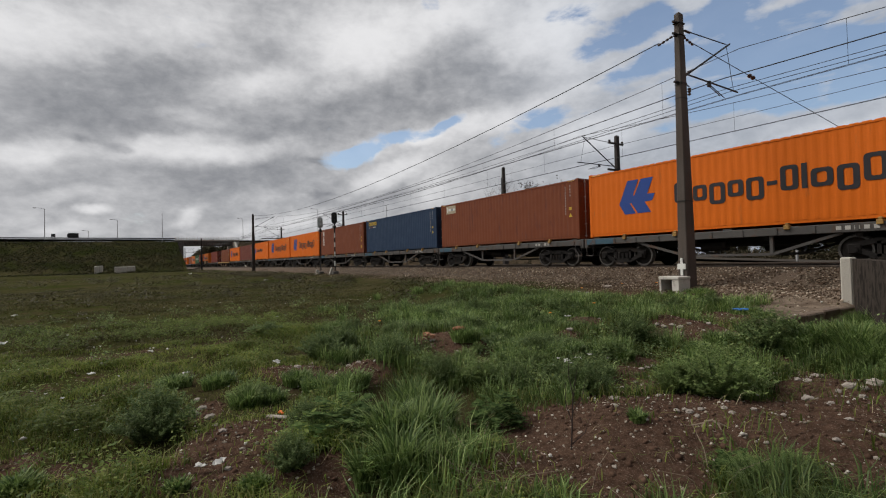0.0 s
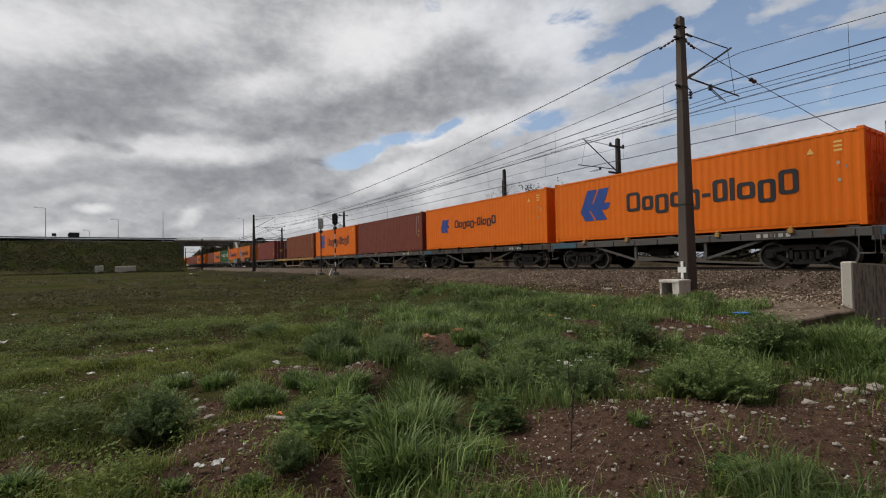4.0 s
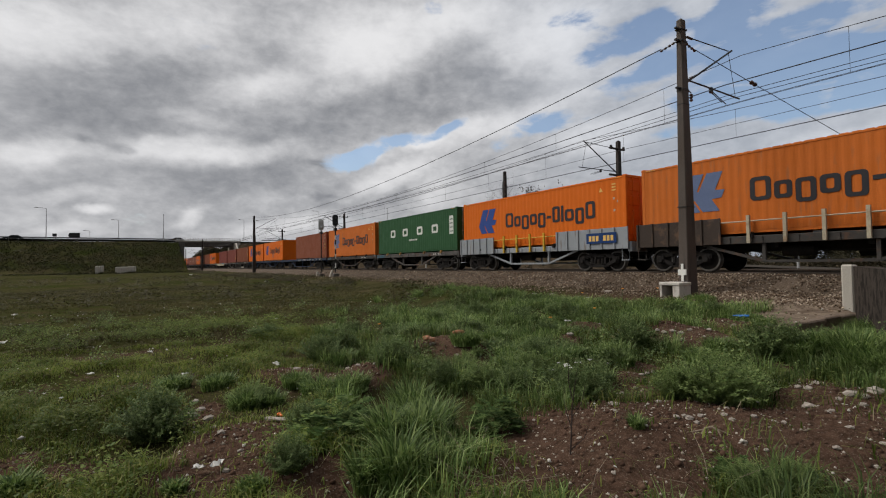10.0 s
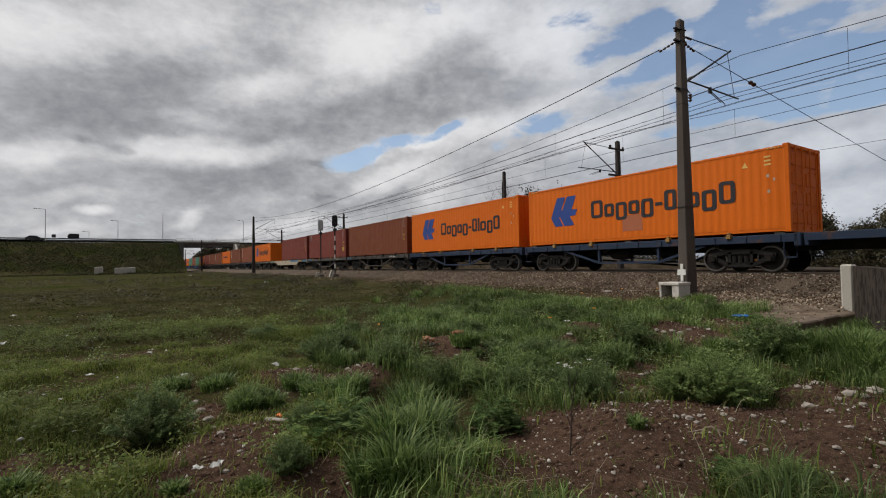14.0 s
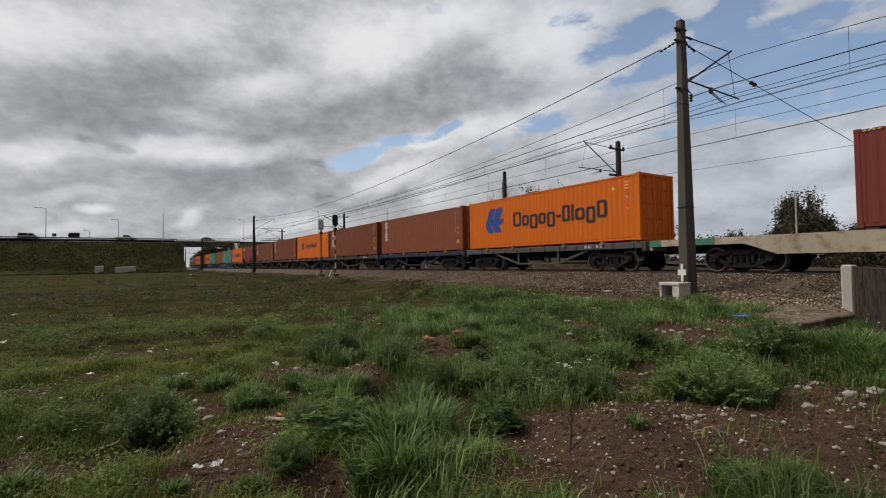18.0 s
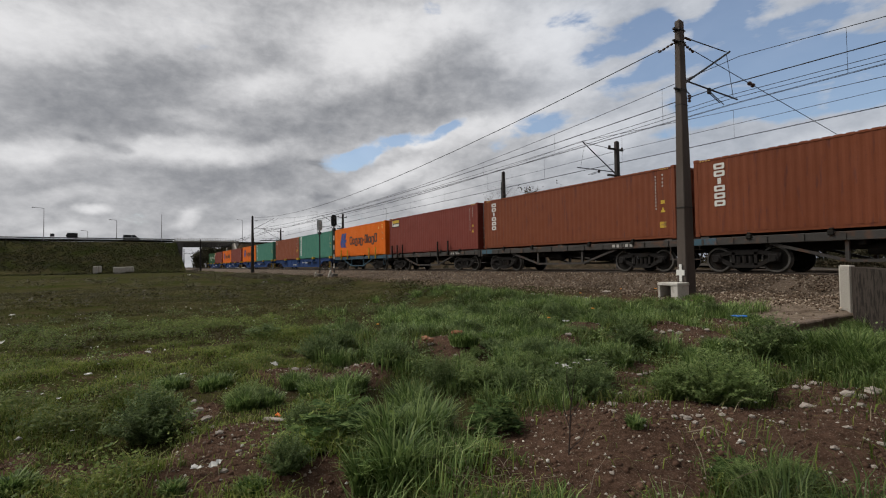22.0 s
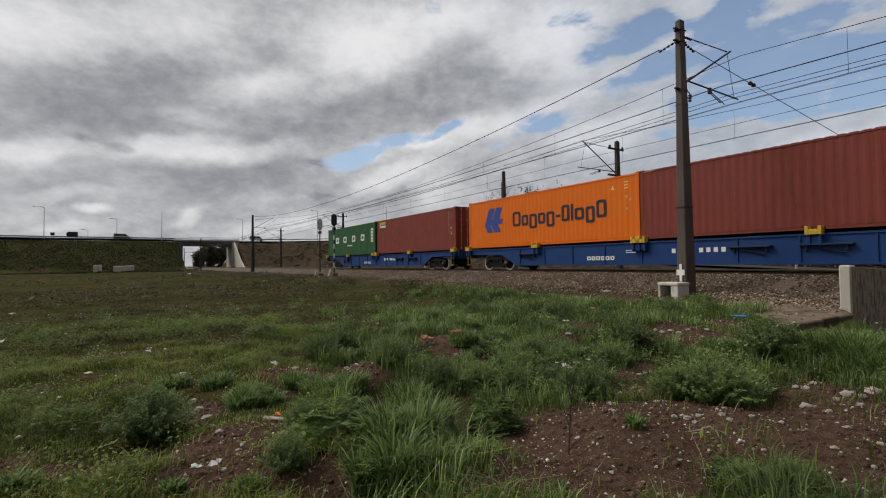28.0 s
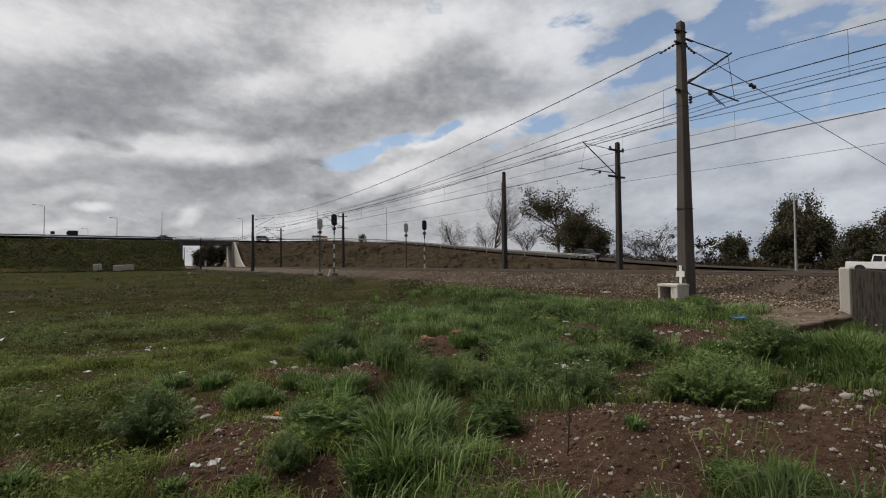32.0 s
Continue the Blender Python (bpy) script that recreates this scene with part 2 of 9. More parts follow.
def tube(bm, path, radii, n=8, cap=True):
    """A round bar along a list of points, with a radius at each."""
    path = [Vector(p) for p in path]
    if isinstance(radii, (int, float)):
        radii = [radii] * len(path)
    rings = []
    for i, p in enumerate(path):
        d = (path[min(i + 1, len(path) - 1)] - path[max(i - 1, 0)]).normalized()
        u = d.cross(Vector((0, 0, 1)) if abs(d.z) < 0.9 else Vector((1, 0, 0))).normalized()
        w = d.cross(u)
        rings.append([bm.verts.new(p + radii[i] * (math.cos(k * 2 * math.pi / n) * u + math.sin(k * 2 * math.pi / n) * w)) for k in range(n)])
    for a, b in zip(rings, rings[1:]):
        for k in range(n):
            bm.faces.new((a[k], b[k], b[(k + 1) % n], a[(k + 1) % n]))
    if cap:
        bm.faces.new(rings[0])
        bm.faces.new(list(reversed(rings[-1])))
    return bm


def tubes(*bars, n=8):
    bm = bmesh.new()
    for path, r in bars:
        tube(bm, path, r, n)
    return bm


def lathe(bm, axis_pts, n=20, m=Matrix()):
    """Turns (along, radius) pairs round the local y axis."""
    rings = []
    for y, r in axis_pts:
        rings.append([bm.verts.new(m @ Vector((r * math.cos(2 * math.pi * k / n), y, r * math.sin(2 * math.pi * k / n)))) for k in range(n)])
    for a, b in zip(rings, rings[1:]):
        for k in range(n):
            bm.faces.new((a[k], a[(k + 1) % n], b[(k + 1) % n], b[k]))
    bm.faces.new(list(reversed(rings[0])))
    bm.faces.new(rings[-1])
    return bm


def plate(bm, pts, y, thick):
    """A flat outline in x and z, standing at y and thickened to y + thick."""
    a = [bm.verts.new((x, y, z)) for x, z in pts]
    b = [bm.verts.new((x, y + thick, z)) for x, z in pts]
    bm.faces.new(a)
    bm.faces.new(list(reversed(b)))
    k = len(pts)
    for i in range(k):
        bm.faces.new((a[i], b[i], b[(i + 1) % k], a[(i + 1) % k]))
    bmesh.ops.recalc_face_normals(bm, faces=bm.faces)
    return bm


def sheet(name, verts, faces, material, smooth=False):
    """A mesh from numpy arrays: verts (n, 3), faces (m, 3 or 4)."""
    me = bpy.data.meshes.new(name)
    k = faces.shape[1]
    me.vertices.add(len(verts))
    me.vertices.foreach_set("co", np.ascontiguousarray(verts, dtype=np.float32).ravel())
    me.loops.add(faces.size)
    me.loops.foreach_set("vertex_index", np.ascontiguousarray(faces, dtype=np.int32).ravel())
    me.polygons.add(len(faces))
    me.polygons.foreach_set("loop_start", np.arange(0, faces.size, k, dtype=np.int32))
    me.update(calc_edges=True)
    me.validate()
    if smooth:
        me.polygons.foreach_set("use_smooth", np.ones(len(me.polygons), dtype=bool))
    me.materials.append(material)
    return me


# ---- materials ----
def surface(name, colour, rough=0.7, metal=0.0, grain=40.0, vary=0.15, stain=None, stain_amt=0.0, stain_scale=1.5, bump=0.15,
            random_amt=0.0, streak=False, bump_scale=None, spec=0.4):
    """A painted, cast or natural surface: base colour, fine grain, larger blotches, stains of a second colour, and relief."""
    mat = bpy.data.materials.new(name)
    mat.use_nodes = True
    nt = mat.node_tree
    nodes, links = nt.nodes, nt.links
    bsdf = nodes["Principled BSDF"]
    bsdf.inputs["Roughness"].default_value = rough
    bsdf.inputs["Metallic"].default_value = metal
    bsdf.inputs["Specular IOR Level"].default_value = spec
    tc = nodes.new("ShaderNodeTexCoord")
    info = nodes.new("ShaderNodeObjectInfo")
    shift = nodes.new("ShaderNodeVectorMath")
    shift.operation = "ADD"
    sc = nodes.new("ShaderNodeVectorMath")
    sc.operation = "SCALE"
    sc.inputs[0].default_value = (37.0, 53.0, 11.0)
    links.new(info.outputs["Random"], sc.inputs[3])
    links.new(tc.outputs["Object"], shift.inputs[0])
    links.new(sc.outputs[0], shift.inputs[1])

    def noise_tex(scale, detail=4, stretch=None):
        src = shift.outputs[0]
        if stretch:
            mp = nodes.new("ShaderNodeMapping")
            mp.inputs["Scale"].default_value = stretch
            links.new(src, mp.inputs[0])
            src = mp.outputs[0]
        n = nodes.new("ShaderNodeTexNoise")
        n.inputs["Scale"].default_value, n.inputs["Detail"].default_value, n.inputs["Roughness"].default_value = scale, detail, 0.6
        links.new(src, n.inputs["Vector"])
        return n.outputs[0]

    def mix(fac, a, b, blend="MIX"):
        n = nodes.new("ShaderNodeMix")
        n.data_type, n.blend_type = "RGBA", blend
        for sock, v in ((n.inputs[0], fac), (n.inputs[6], a), (n.inputs[7], b)):
            if isinstance(v, (int, float)):
                sock.default_value = v
            elif isinstance(v, tuple):
                sock.default_value = (*v[:3], 1)
            else:
                links.new(v, sock)
        return n.outputs[2]

    def rng(v, lo, hi, a=0.0, b=1.0):
        n = nodes.new("ShaderNodeMapRange")
        n.inputs[1].default_value, n.inputs[2].default_value, n.inputs[3].default_value, n.inputs[4].default_value = lo, hi, a, b
        links.new(v, n.inputs[0])
        return n.outputs[0]

    fine, coarse = noise_tex(grain), noise_tex(stain_scale, 6)
    dark = tuple(c * (1 - vary) for c in colour)
    light = tuple(min(1, c * (1 + vary)) for c in colour)
    col = mix(rng(fine, 0.3, 0.7), dark, light)
    col = mix(rng(coarse, 0.35, 0.65, 0.0, vary), col, tuple(c * 0.55 for c in colour))
    if random_amt:
        gray = nodes.new("ShaderNodeMapRange")
        gray.inputs[3].default_value, gray.inputs[4].default_value = 1 - random_amt, 1 + random_amt
        links.new(info.outputs["Random"], gray.inputs[0])
        cc = nodes.new("ShaderNodeVectorMath")
        cc.operation = "SCALE"
        links.new(col, cc.inputs[0])
        links.new(gray.outputs[0], cc.inputs[3])
        col = cc.outputs[0]
    if stain:
        st = noise_tex(stain_scale * 1.7, 8, (2.6, 2.6, 0.35) if streak else None)
        col = mix(rng(st, 0.66 - 0.25 * stain_amt, 0.80 - 0.25 * stain_amt, 0.0, 0.85), col, stain)
    links.new(col, bsdf.inputs["Base Color"])
    links.new(rng(coarse, 0.3, 0.7, max(0.05, rough - 0.12), min(1.0, rough + 0.12)), bsdf.inputs["Roughness"])
    if bump:
        bp = nodes.new("ShaderNodeBump")
        bp.inputs["Strength"].default_value, bp.inputs["Distance"].default_value = bump, 0.02
        links.new(noise_tex(bump_scale or grain, 5), bp.inputs["Height"])
        links.new(bp.outputs[0], bsdf.inputs["Normal"])
    return mat


RUST = (0.10, 0.045, 0.022)
M = {}
M["orange"] = surface("orange_paint", (0.66, 0.135, 0.005), 0.62, spec=0.2, vary=0.07, stain=(0.45, 0.12, 0.02), stain_amt=0.15, streak=True, bump=0.05, random_amt=0.05)
M["orange_old"] = surface("faded_orange_paint", (0.54, 0.135, 0.018), 0.7, spec=0.2, vary=0.1, stain=(0.35, 0.12, 0.04), stain_amt=0.4, streak=True, bump=0.05, random_amt=0.05)
M["brown"] = surface("red_brown_paint", (0.176, 0.049, 0.020), 0.65, spec=0.2, vary=0.1, stain=(0.11, 0.035, 0.025), stain_amt=0.42, streak=True, bump=0.05)
M["brown_dark"] = surface("dark_brown_paint", (0.16, 0.042, 0.028), 0.65, spec=0.2, vary=0.1, stain=(0.08, 0.03, 0.02), stain_amt=0.42, streak=True, bump=0.05)
M["brown_red"] = surface("oxide_red_paint", (0.180, 0.040, 0.028), 0.65, spec=0.2, vary=0.1, stain=(0.11, 0.03, 0.02), stain_amt=0.40, streak=True, bump=0.05)
M["brown_light"] = surface("faded_rust_paint", (0.215, 0.062, 0.029), 0.68, spec=0.2, vary=0.12, stain=(0.2, 0.06, 0.03), stain_amt=0.35, streak=True, bump=0.05)
M["blue"] = surface("navy_paint", (0.019, 0.039, 0.080), 0.62, spec=0.2, vary=0.1, stain=(0.05, 0.05, 0.06), stain_amt=0.15, streak=True, bump=0.05)
M["green"] = surface("green_paint", (0.023, 0.082, 0.030), 0.62, spec=0.2, vary=0.08, stain=(0.02, 0.06, 0.03), stain_amt=0.15, streak=True, bump=0.05)
M["teal"] = surface("teal_paint", (0.055, 0.195, 0.140), 0.65, spec=0.2, vary=0.08, stain=(0.12, 0.22, 0.16), stain_amt=0.3, streak=True, bump=0.05)
M["patch"] = surface("dull_pink_repaint", (0.40, 0.13, 0.065), 0.7, spec=0.2, vary=0.1, bump=0.05)
M["chalk"] = surface("worn_white_marking", (0.42, 0.40, 0.37), 0.7, vary=0.25, bump=0.0)
M["white"] = surface("white_paint", (0.66, 0.66, 0.62), 0.6, vary=0.08, bump=0.0)
M["ink_blue"] = surface("emblem_blue", (0.016, 0.055, 0.25), 0.5, vary=0.08, bump=0.0)
M["ink_faded"] = surface("faded_emblem_blue", (0.10, 0.14, 0.26), 0.6, vary=0.2, bump=0.0)
M["ink_black"] = surface("lettering_black", (0.018, 0.016, 0.02), 0.5, vary=0.1, bump=0.0)
M["yellow"] = surface("yellow_paint", (0.55, 0.36, 0.03), 0.6, vary=0.15, stain=RUST, stain_amt=0.4, bump=0.1)
M["ochre"] = surface("ochre_paint", (0.34, 0.19, 0.05), 0.65, vary=0.15, stain=RUST, stain_amt=0.5, bump=0.1)
M["cream"] = surface("weathered_cream_paint", (0.42, 0.36, 0.26), 0.7, vary=0.15, stain=(0.25, 0.14, 0.07), stain_amt=0.6, bump=0.1)
M["wagon_blue"] = surface("wagon_blue_paint", (0.011, 0.040, 0.140), 0.6, spec=0.2, vary=0.12, stain=(0.02, 0.04, 0.1), stain_amt=0.3, bump=0.05)
M["wagon_teal"] = surface("dull_blue_paint", (0.035, 0.085, 0.12), 0.65, vary=0.15, stain=RUST, stain_amt=0.4, bump=0.1)
M["wagon_grey"] = surface("grey_wagon_paint", (0.072, 0.066, 0.061), 0.7, vary=0.15, stain=RUST, stain_amt=0.45, bump=0.1)
M["wagon_dark"] = surface("sooty_wagon_paint", (0.042, 0.037, 0.033), 0.75, vary=0.2, stain=RUST, stain_amt=0.5, bump=0.1)
M["wagon_light"] = surface("light_grey_wagon_paint", (0.26, 0.28, 0.30), 0.65, vary=0.1, stain=(0.15, 0.10, 0.07), stain_amt=0.35, streak=True, bump=0.1)
M["faded_blue"] = surface("faded_blue_paint", (0.075, 0.17, 0.28), 0.7, spec=0.2, vary=0.2, stain=(0.09, 0.075, 0.06), stain_amt=0.5, stain_scale=2.5, bump=0.1)
M["old_timber"] = surface("broken_old_timber", (0.30, 0.205, 0.155), 0.9, vary=0.25, stain=(0.12, 0.075, 0.05), stain_amt=0.5, bump=0.3)
M["iron"] = surface("grimy_iron", (0.016, 0.014, 0.012), 0.8, 0.1, vary=0.25, spec=0.2, stain=(0.034, 0.021, 0.014), stain_amt=0.4, bump=0.2)
M["wagon_navy"] = surface("navy_wagon_paint", (0.022, 0.036, 0.066), 0.65, spec=0.2, vary=0.15, stain=RUST, stain_amt=0.4, bump=0.1)
M["sooty_panel"] = surface("rusty_black_panel", (0.050, 0.037, 0.030), 0.8, spec=0.2, vary=0.2, stain=(0.125, 0.075, 0.050), stain_amt=0.55, stain_scale=1.2, bump=0.15)
M["mark_yellow"] = surface("pale_yellow_marking", (0.72, 0.46, 0.12), 0.6, vary=0.12, bump=0.0)
M["frame_iron"] = surface("bogie_frame_iron", (0.018, 0.016, 0.015), 0.8, 0.1, vary=0.25, spec=0.15, stain=(0.03, 0.022, 0.016), stain_amt=0.4, bump=0.2)
M["axle_red"] = surface("red_oxide_axle_cap", (0.16, 0.045, 0.03), 0.7, vary=0.2, stain=(0.05, 0.03, 0.02), stain_amt=0.4, bump=0.1)
M["rim_dull"] = surface("dull_wheel_rim", (0.12, 0.11, 0.10), 0.45, 0.5, vary=0.25, stain=(0.03, 0.025, 0.02), stain_amt=0.5, bump=0.0)
M["rim_white"] = surface("worn_white_wheel_rim", (0.40, 0.39, 0.37), 0.6, vary=0.25, stain=(0.12, 0.1, 0.09), stain_amt=0.4, bump=0.0)
M["rail"] = surface("rusty_rail", (0.095, 0.073, 0.057), 0.7, 0.1, vary=0.2, stain=(0.05, 0.03, 0.02), stain_amt=0.4, bump=0.2)
M["rubber"] = surface("black_rubber", (0.02, 0.02, 0.02), 0.8, vary=0.1, bump=0.1)
M["mast"] = surface("weathered_concrete_mast", (0.082, 0.064, 0.053), 0.85, vary=0.2, stain=(0.05, 0.043, 0.038), stain_amt=0.5, streak=True, bump=0.3, stain_scale=0.8)
M["mast_dark"] = surface("dark_mast_concrete", (0.036, 0.030, 0.027), 0.85, vary=0.2, stain=(0.035, 0.028, 0.025), stain_amt=0.5, streak=True, bump=0.3)
M["concrete"] = surface("pale_concrete", (0.42, 0.39, 0.34), 0.85, vary=0.14, stain=(0.2, 0.17, 0.14), stain_amt=0.4, bump=0.3)
M["concrete_white"] = surface("whitewashed_concrete", (0.54, 0.51, 0.46), 0.85, vary=0.16, stain=(0.22, 0.18, 0.14), stain_amt=0.5, bump=0.3)
M["concrete_dark"] = surface("dark_streaked_concrete", (0.13, 0.12, 0.11), 0.85, vary=0.2, stain=(0.05, 0.047, 0.042), stain_amt=0.8, streak=True, bump=0.3)
M["wall_dark"] = surface("black_stained_concrete", (0.060, 0.050, 0.043), 1.0, spec=0.0, vary=0.25, stain=(0.024, 0.021, 0.019), stain_amt=0.8, stain_scale=2.2, bump=0.3)
M["kerb"] = surface("earthy_kerb_concrete", (0.17, 0.125, 0.092), 0.95, vary=0.3, stain=(0.07, 0.048, 0.034), stain_amt=0.5, stain_scale=4.0, bump=0.8)
M["galv"] = surface("galvanised_steel", (0.42, 0.42, 0.42), 0.5, 0.4, vary=0.1, stain=(0.25, 0.2, 0.16), stain_amt=0.3, bump=0.05)
M["barrier"] = surface("weathered_barrier_steel", (0.22, 0.215, 0.205), 0.6, 0.3, vary=0.12, stain=(0.12, 0.09, 0.07), stain_amt=0.3, bump=0.05)
M["wire"] = surface("dark_wire", (0.03, 0.03, 0.032), 0.6, 0.5, vary=0.1, bump=0.0)
M["insulator"] = surface("brown_insulator", (0.05, 0.025, 0.018), 0.3, vary=0.1, bump=0.0)
M["sig_black"] = surface("signal_black_paint", (0.012, 0.012, 0.013), 0.5, vary=0.1, bump=0.0)
M["sig_grey"] = surface("signal_grey_paint", (0.42, 0.43, 0.43), 0.6, vary=0.1, bump=0.0)
M["asphalt"] = surface("asphalt", (0.066, 0.058, 0.050), 1.0, spec=0.0, vary=0.2, bump=0.3)
M["sleeper"] = surface("sleeper_concrete", (0.24, 0.22, 0.19), 0.9, vary=0.2, stain=(0.1, 0.07, 0.05), stain_amt=0.5, bump=0.3)
M["bark"] = surface("bark", (0.075, 0.055, 0.042), 0.9, vary=0.3, bump=0.5, grain=20)
M["glass"] = surface("dark_car_glass", (0.02, 0.022, 0.025), 0.1, vary=0.05, bump=0.0, spec=0.6)


# ---- ground ----
ROAD = [(-178, -420, 8.75), (-178, -60, 8.75), (-178, 10, 8.75), (-178, 30, 8.75), (-174, 44, 8.7), (-164, 53, 8.6), (-146, 59, 8.1), (-120, 60, 6.6),
        (-93, 60, 4.5), (-66, 60, 2.25), (-46, 60, 0.80), (-34, 60, -0.05), (-15, 60, -0.85), (20, 60.5, -1.1), (90, 63, -1.2), (400, 80, -1.3)]


def road_at(x, y):
    """Distance to the road's centre line and its height there."""
    best = np.full(x.shape, 1e9)
    high = np.zeros(x.shape)
    for (x0, y0, z0), (x1, y1, z1) in zip(ROAD, ROAD[1:]):
        dx, dy = x1 - x0, y1 - y0
        t = np.clip(((x - x0) * dx + (y - y0) * dy) / (dx * dx + dy * dy), 0, 1)
        d = np.hypot(x - x0 - t * dx, y - y0 - t * dy)
        near = d < best
        best = np.where(near, d, best)
        high = np.where(near, z0 + t * (z1 - z0), high)
    return best, high


def lumps(x, y, scale, seed):
    """Smooth value noise for arrays, about -1 to 1."""
    rs = np.random.RandomState(seed)
    table = rs.rand(256, 256) * 2 - 1
    u, v = x / scale + 1000.0, y / scale + 1000.0
    i, j = np.floor(u).astype(int), np.floor(v).astype(int)
    fu, fv = u - i, v - j
    fu, fv = fu * fu * (3 - 2 * fu), fv * fv * (3 - 2 * fv)
    g = lambda a, b: table[a % 256, b % 256]
    return (g(i, j) * (1 - fu) + g(i + 1, j) * fu) * (1 - fv) + (g(i, j + 1) * (1 - fu) + g(i + 1, j + 1) * fu) * fv


def bump_at(x, y, cx, cy, rx, ry, turn=0.0):
    c, s = math.cos(turn), math.sin(turn)
    u, v = ((x - cx) * c + (y - cy) * s) / rx, (-(x - cx) * s + (y - cy) * c) / ry
    return np.exp(-(u * u + v * v))


# heaps of dug earth in the foreground: x, y, radii, height
HEAPS = [(-2.51, 3.03, 0.85, 0.70, 0.20), (-1.50, 4.53, 0.90, 0.80, 0.22), (-5.05, 8.37, 0.90, 0.50, 0.26), (-5.67, 2.34, 0.55, 0.45, 0.20), (-6.48, 1.69, 0.60, 0.45, 0.14), (-6.69, 4.46, 0.80, 0.50, 0.22), (-6.00, 6.40, 0.40, 0.30, 0.14), (-4.08, 0.68, 0.60, 0.50, 0.08), (-6.81, 7.87, 0.60, 0.36, 0.24)]
# grassy rises before the ballast
RISES = [(-13.5, 10.6, 5.0, 1.5, 0.38), (-8.3, 12.1, 2.2, 1.0, 0.28), (-20.0, 11.5, 5.0, 1.2, 0.22), (-5.5, 7.6, 2.0, 1.2, 0.10), (-1.7, 8.2, 1.2, 1.1, 0.22)]
# bare patches between the weeds: x, y, radius
BARE_NEAR = [(-3.1, 2.81, 0.223), (-2.91, 3.1, 0.302), (-2.44, 3.09, 0.279), (-2.39, 2.54, 0.33), (-2.05, 2.7, 0.32), (-2.02, 3.16, 0.266), (-1.81, 2.82, 0.237), (-2.37, 2.2, 0.191), (-2.16, 3.93, 0.265), (-1.82, 3.94, 0.308), (-1.68, 4.45, 0.394), (-1.47, 4.67, 0.405), (-1.55, 5.6, 0.343), (-1.26, 3.8, 0.378), (-1.09, 3.91, 0.336), (-1.21, 4.47, 0.329), (-2.57, 3.78, 0.243), (-2.32, 4.14, 0.252), (-2.03, 4.39, 0.2), (-2.06, 5.85, 0.33), (-1.49, 3.74, 0.238), (-1.77, 3.57, 0.189), (-2.03, 2.45, 0.226), (-1.06, 3.58, 0.265), (-2.59, 1.81, 0.149), (-2.39, 1.88, 0.162), (-2.62, 2.14, 0.128), (-2.43, 1.61, 0.103)]
BARE_FAR = [(-7.22, 7.73, 0.35), (-6.91, 8.07, 0.477), (-5.76, 7.15, 0.304), (-8.07, 9.65, 0.327), (-6.02, 4.02, 0.205), (-6.55, 4.32, 0.204), (-3.74, 4.9, 0.262), (-3.42, 4.82, 0.265), (-4.04, 5.47, 0.257), (-2.5, 6.64, 0.319), (-2.96, 7.2, 0.23), (-4.95, 7.82, 0.372), (-4.5, 7.91, 0.409), (-4.72, 9.45, 0.4), (-4.65, 10.28, 0.347), (-4.11, 7.79, 0.417), (-3.96, 8.19, 0.387), (-4.24, 9.51, 0.32), (-2.19, 6.09, 0.306), (-2.2, 6.71, 0.3), (-6.48, 1.79, 0.222), (-6.31, 1.53, 0.154), (-5.5, 2.19, 0.21), (-5.44, 2.39, 0.168), (-5.54, 2.07, 0.154), (-7.03, 4.06, 0.23), (-8.14, 5.44, 0.208), (-5.98, 3.89, 0.169), (-6.85, -0.04, 0.202), (-1.82, 6.11, 0.226), (-3.5, 5.39, 0.19), (-4.28, 6.06, 0.263), (-3.38, 4.98, 0.256), (-3.5, 4.63, 0.206), (-2.82, 7.15, 0.291), (-2.14, 6.16, 0.324), (-1.96, 6.29, 0.28), (-2.35, 5.82, 0.267)]
BARE_LEFT = [(-4.19, 0.42, 0.323), (-4.09, 0.69, 0.319), (-4.21, 0.93, 0.26), (-3.67, 0.54, 0.381), (-3.35, 0.78, 0.236), (-3.65, 0.33, 0.312), (-3.18, 1.03, 0.229), (-3.02, 1.09, 0.22), (-4.51, -0.47, 0.225), (-4.93, -0.75, 0.153), (-4.44, -0.13, 0.22), (-3.72, 0.11, 0.114), (-5.55, 0.66, 0.238), (-5.24, 0.47, 0.224), (-1.95, -0.27, 0.07), (-1.86, -0.12, 0.066)]
# the dug ground: x, y, radii, turn
DUG = (-2.05, 4.41, 1.77, 1.15, 1.16)
# thick green patches that close over the earth
GREEN = [(-2.36, 3.25, 0.066), (-1.47, 3.11, 0.138), (-1.32, 3.31, 0.126), (-3.97, 3.07, 0.237), (-3.81, 1.94, 0.303), (-2.89, 1.55, 0.271), (-2.96, 1.33, 0.115), (-4.28, 1.59, 0.27), (-4.83, 1.62, 0.241), (-5.56, 0.99, 0.267), (-5.31, 0.11, 0.314), (-3.58, 0.99, 0.132), (-3.03, 5.6, 0.361), (-3.99, 4.65, 0.217), (-4.35, 4.54, 0.297), (-2.35, 7.54, 0.373), (-2.62, 7.48, 0.375), (-2.09, 7.39, 0.272), (-3.42, 8.14, 0.365), (-7.45, 6.35, 0.694), (-5.15, 5.03, 0.425), (-3.31, 0.63, 0.111), (-4.36, -0.69, 0.13)]


def hummocks(x, y):
    """Uneven tufty ground: 0 in the hollows, 1 on the hummocks."""
    return np.clip(0.5 + 0.85 * (0.5 * lumps(x, y, 0.55, 140) + 0.5 * lumps(x, y, 1.5, 141)), 0, 1)


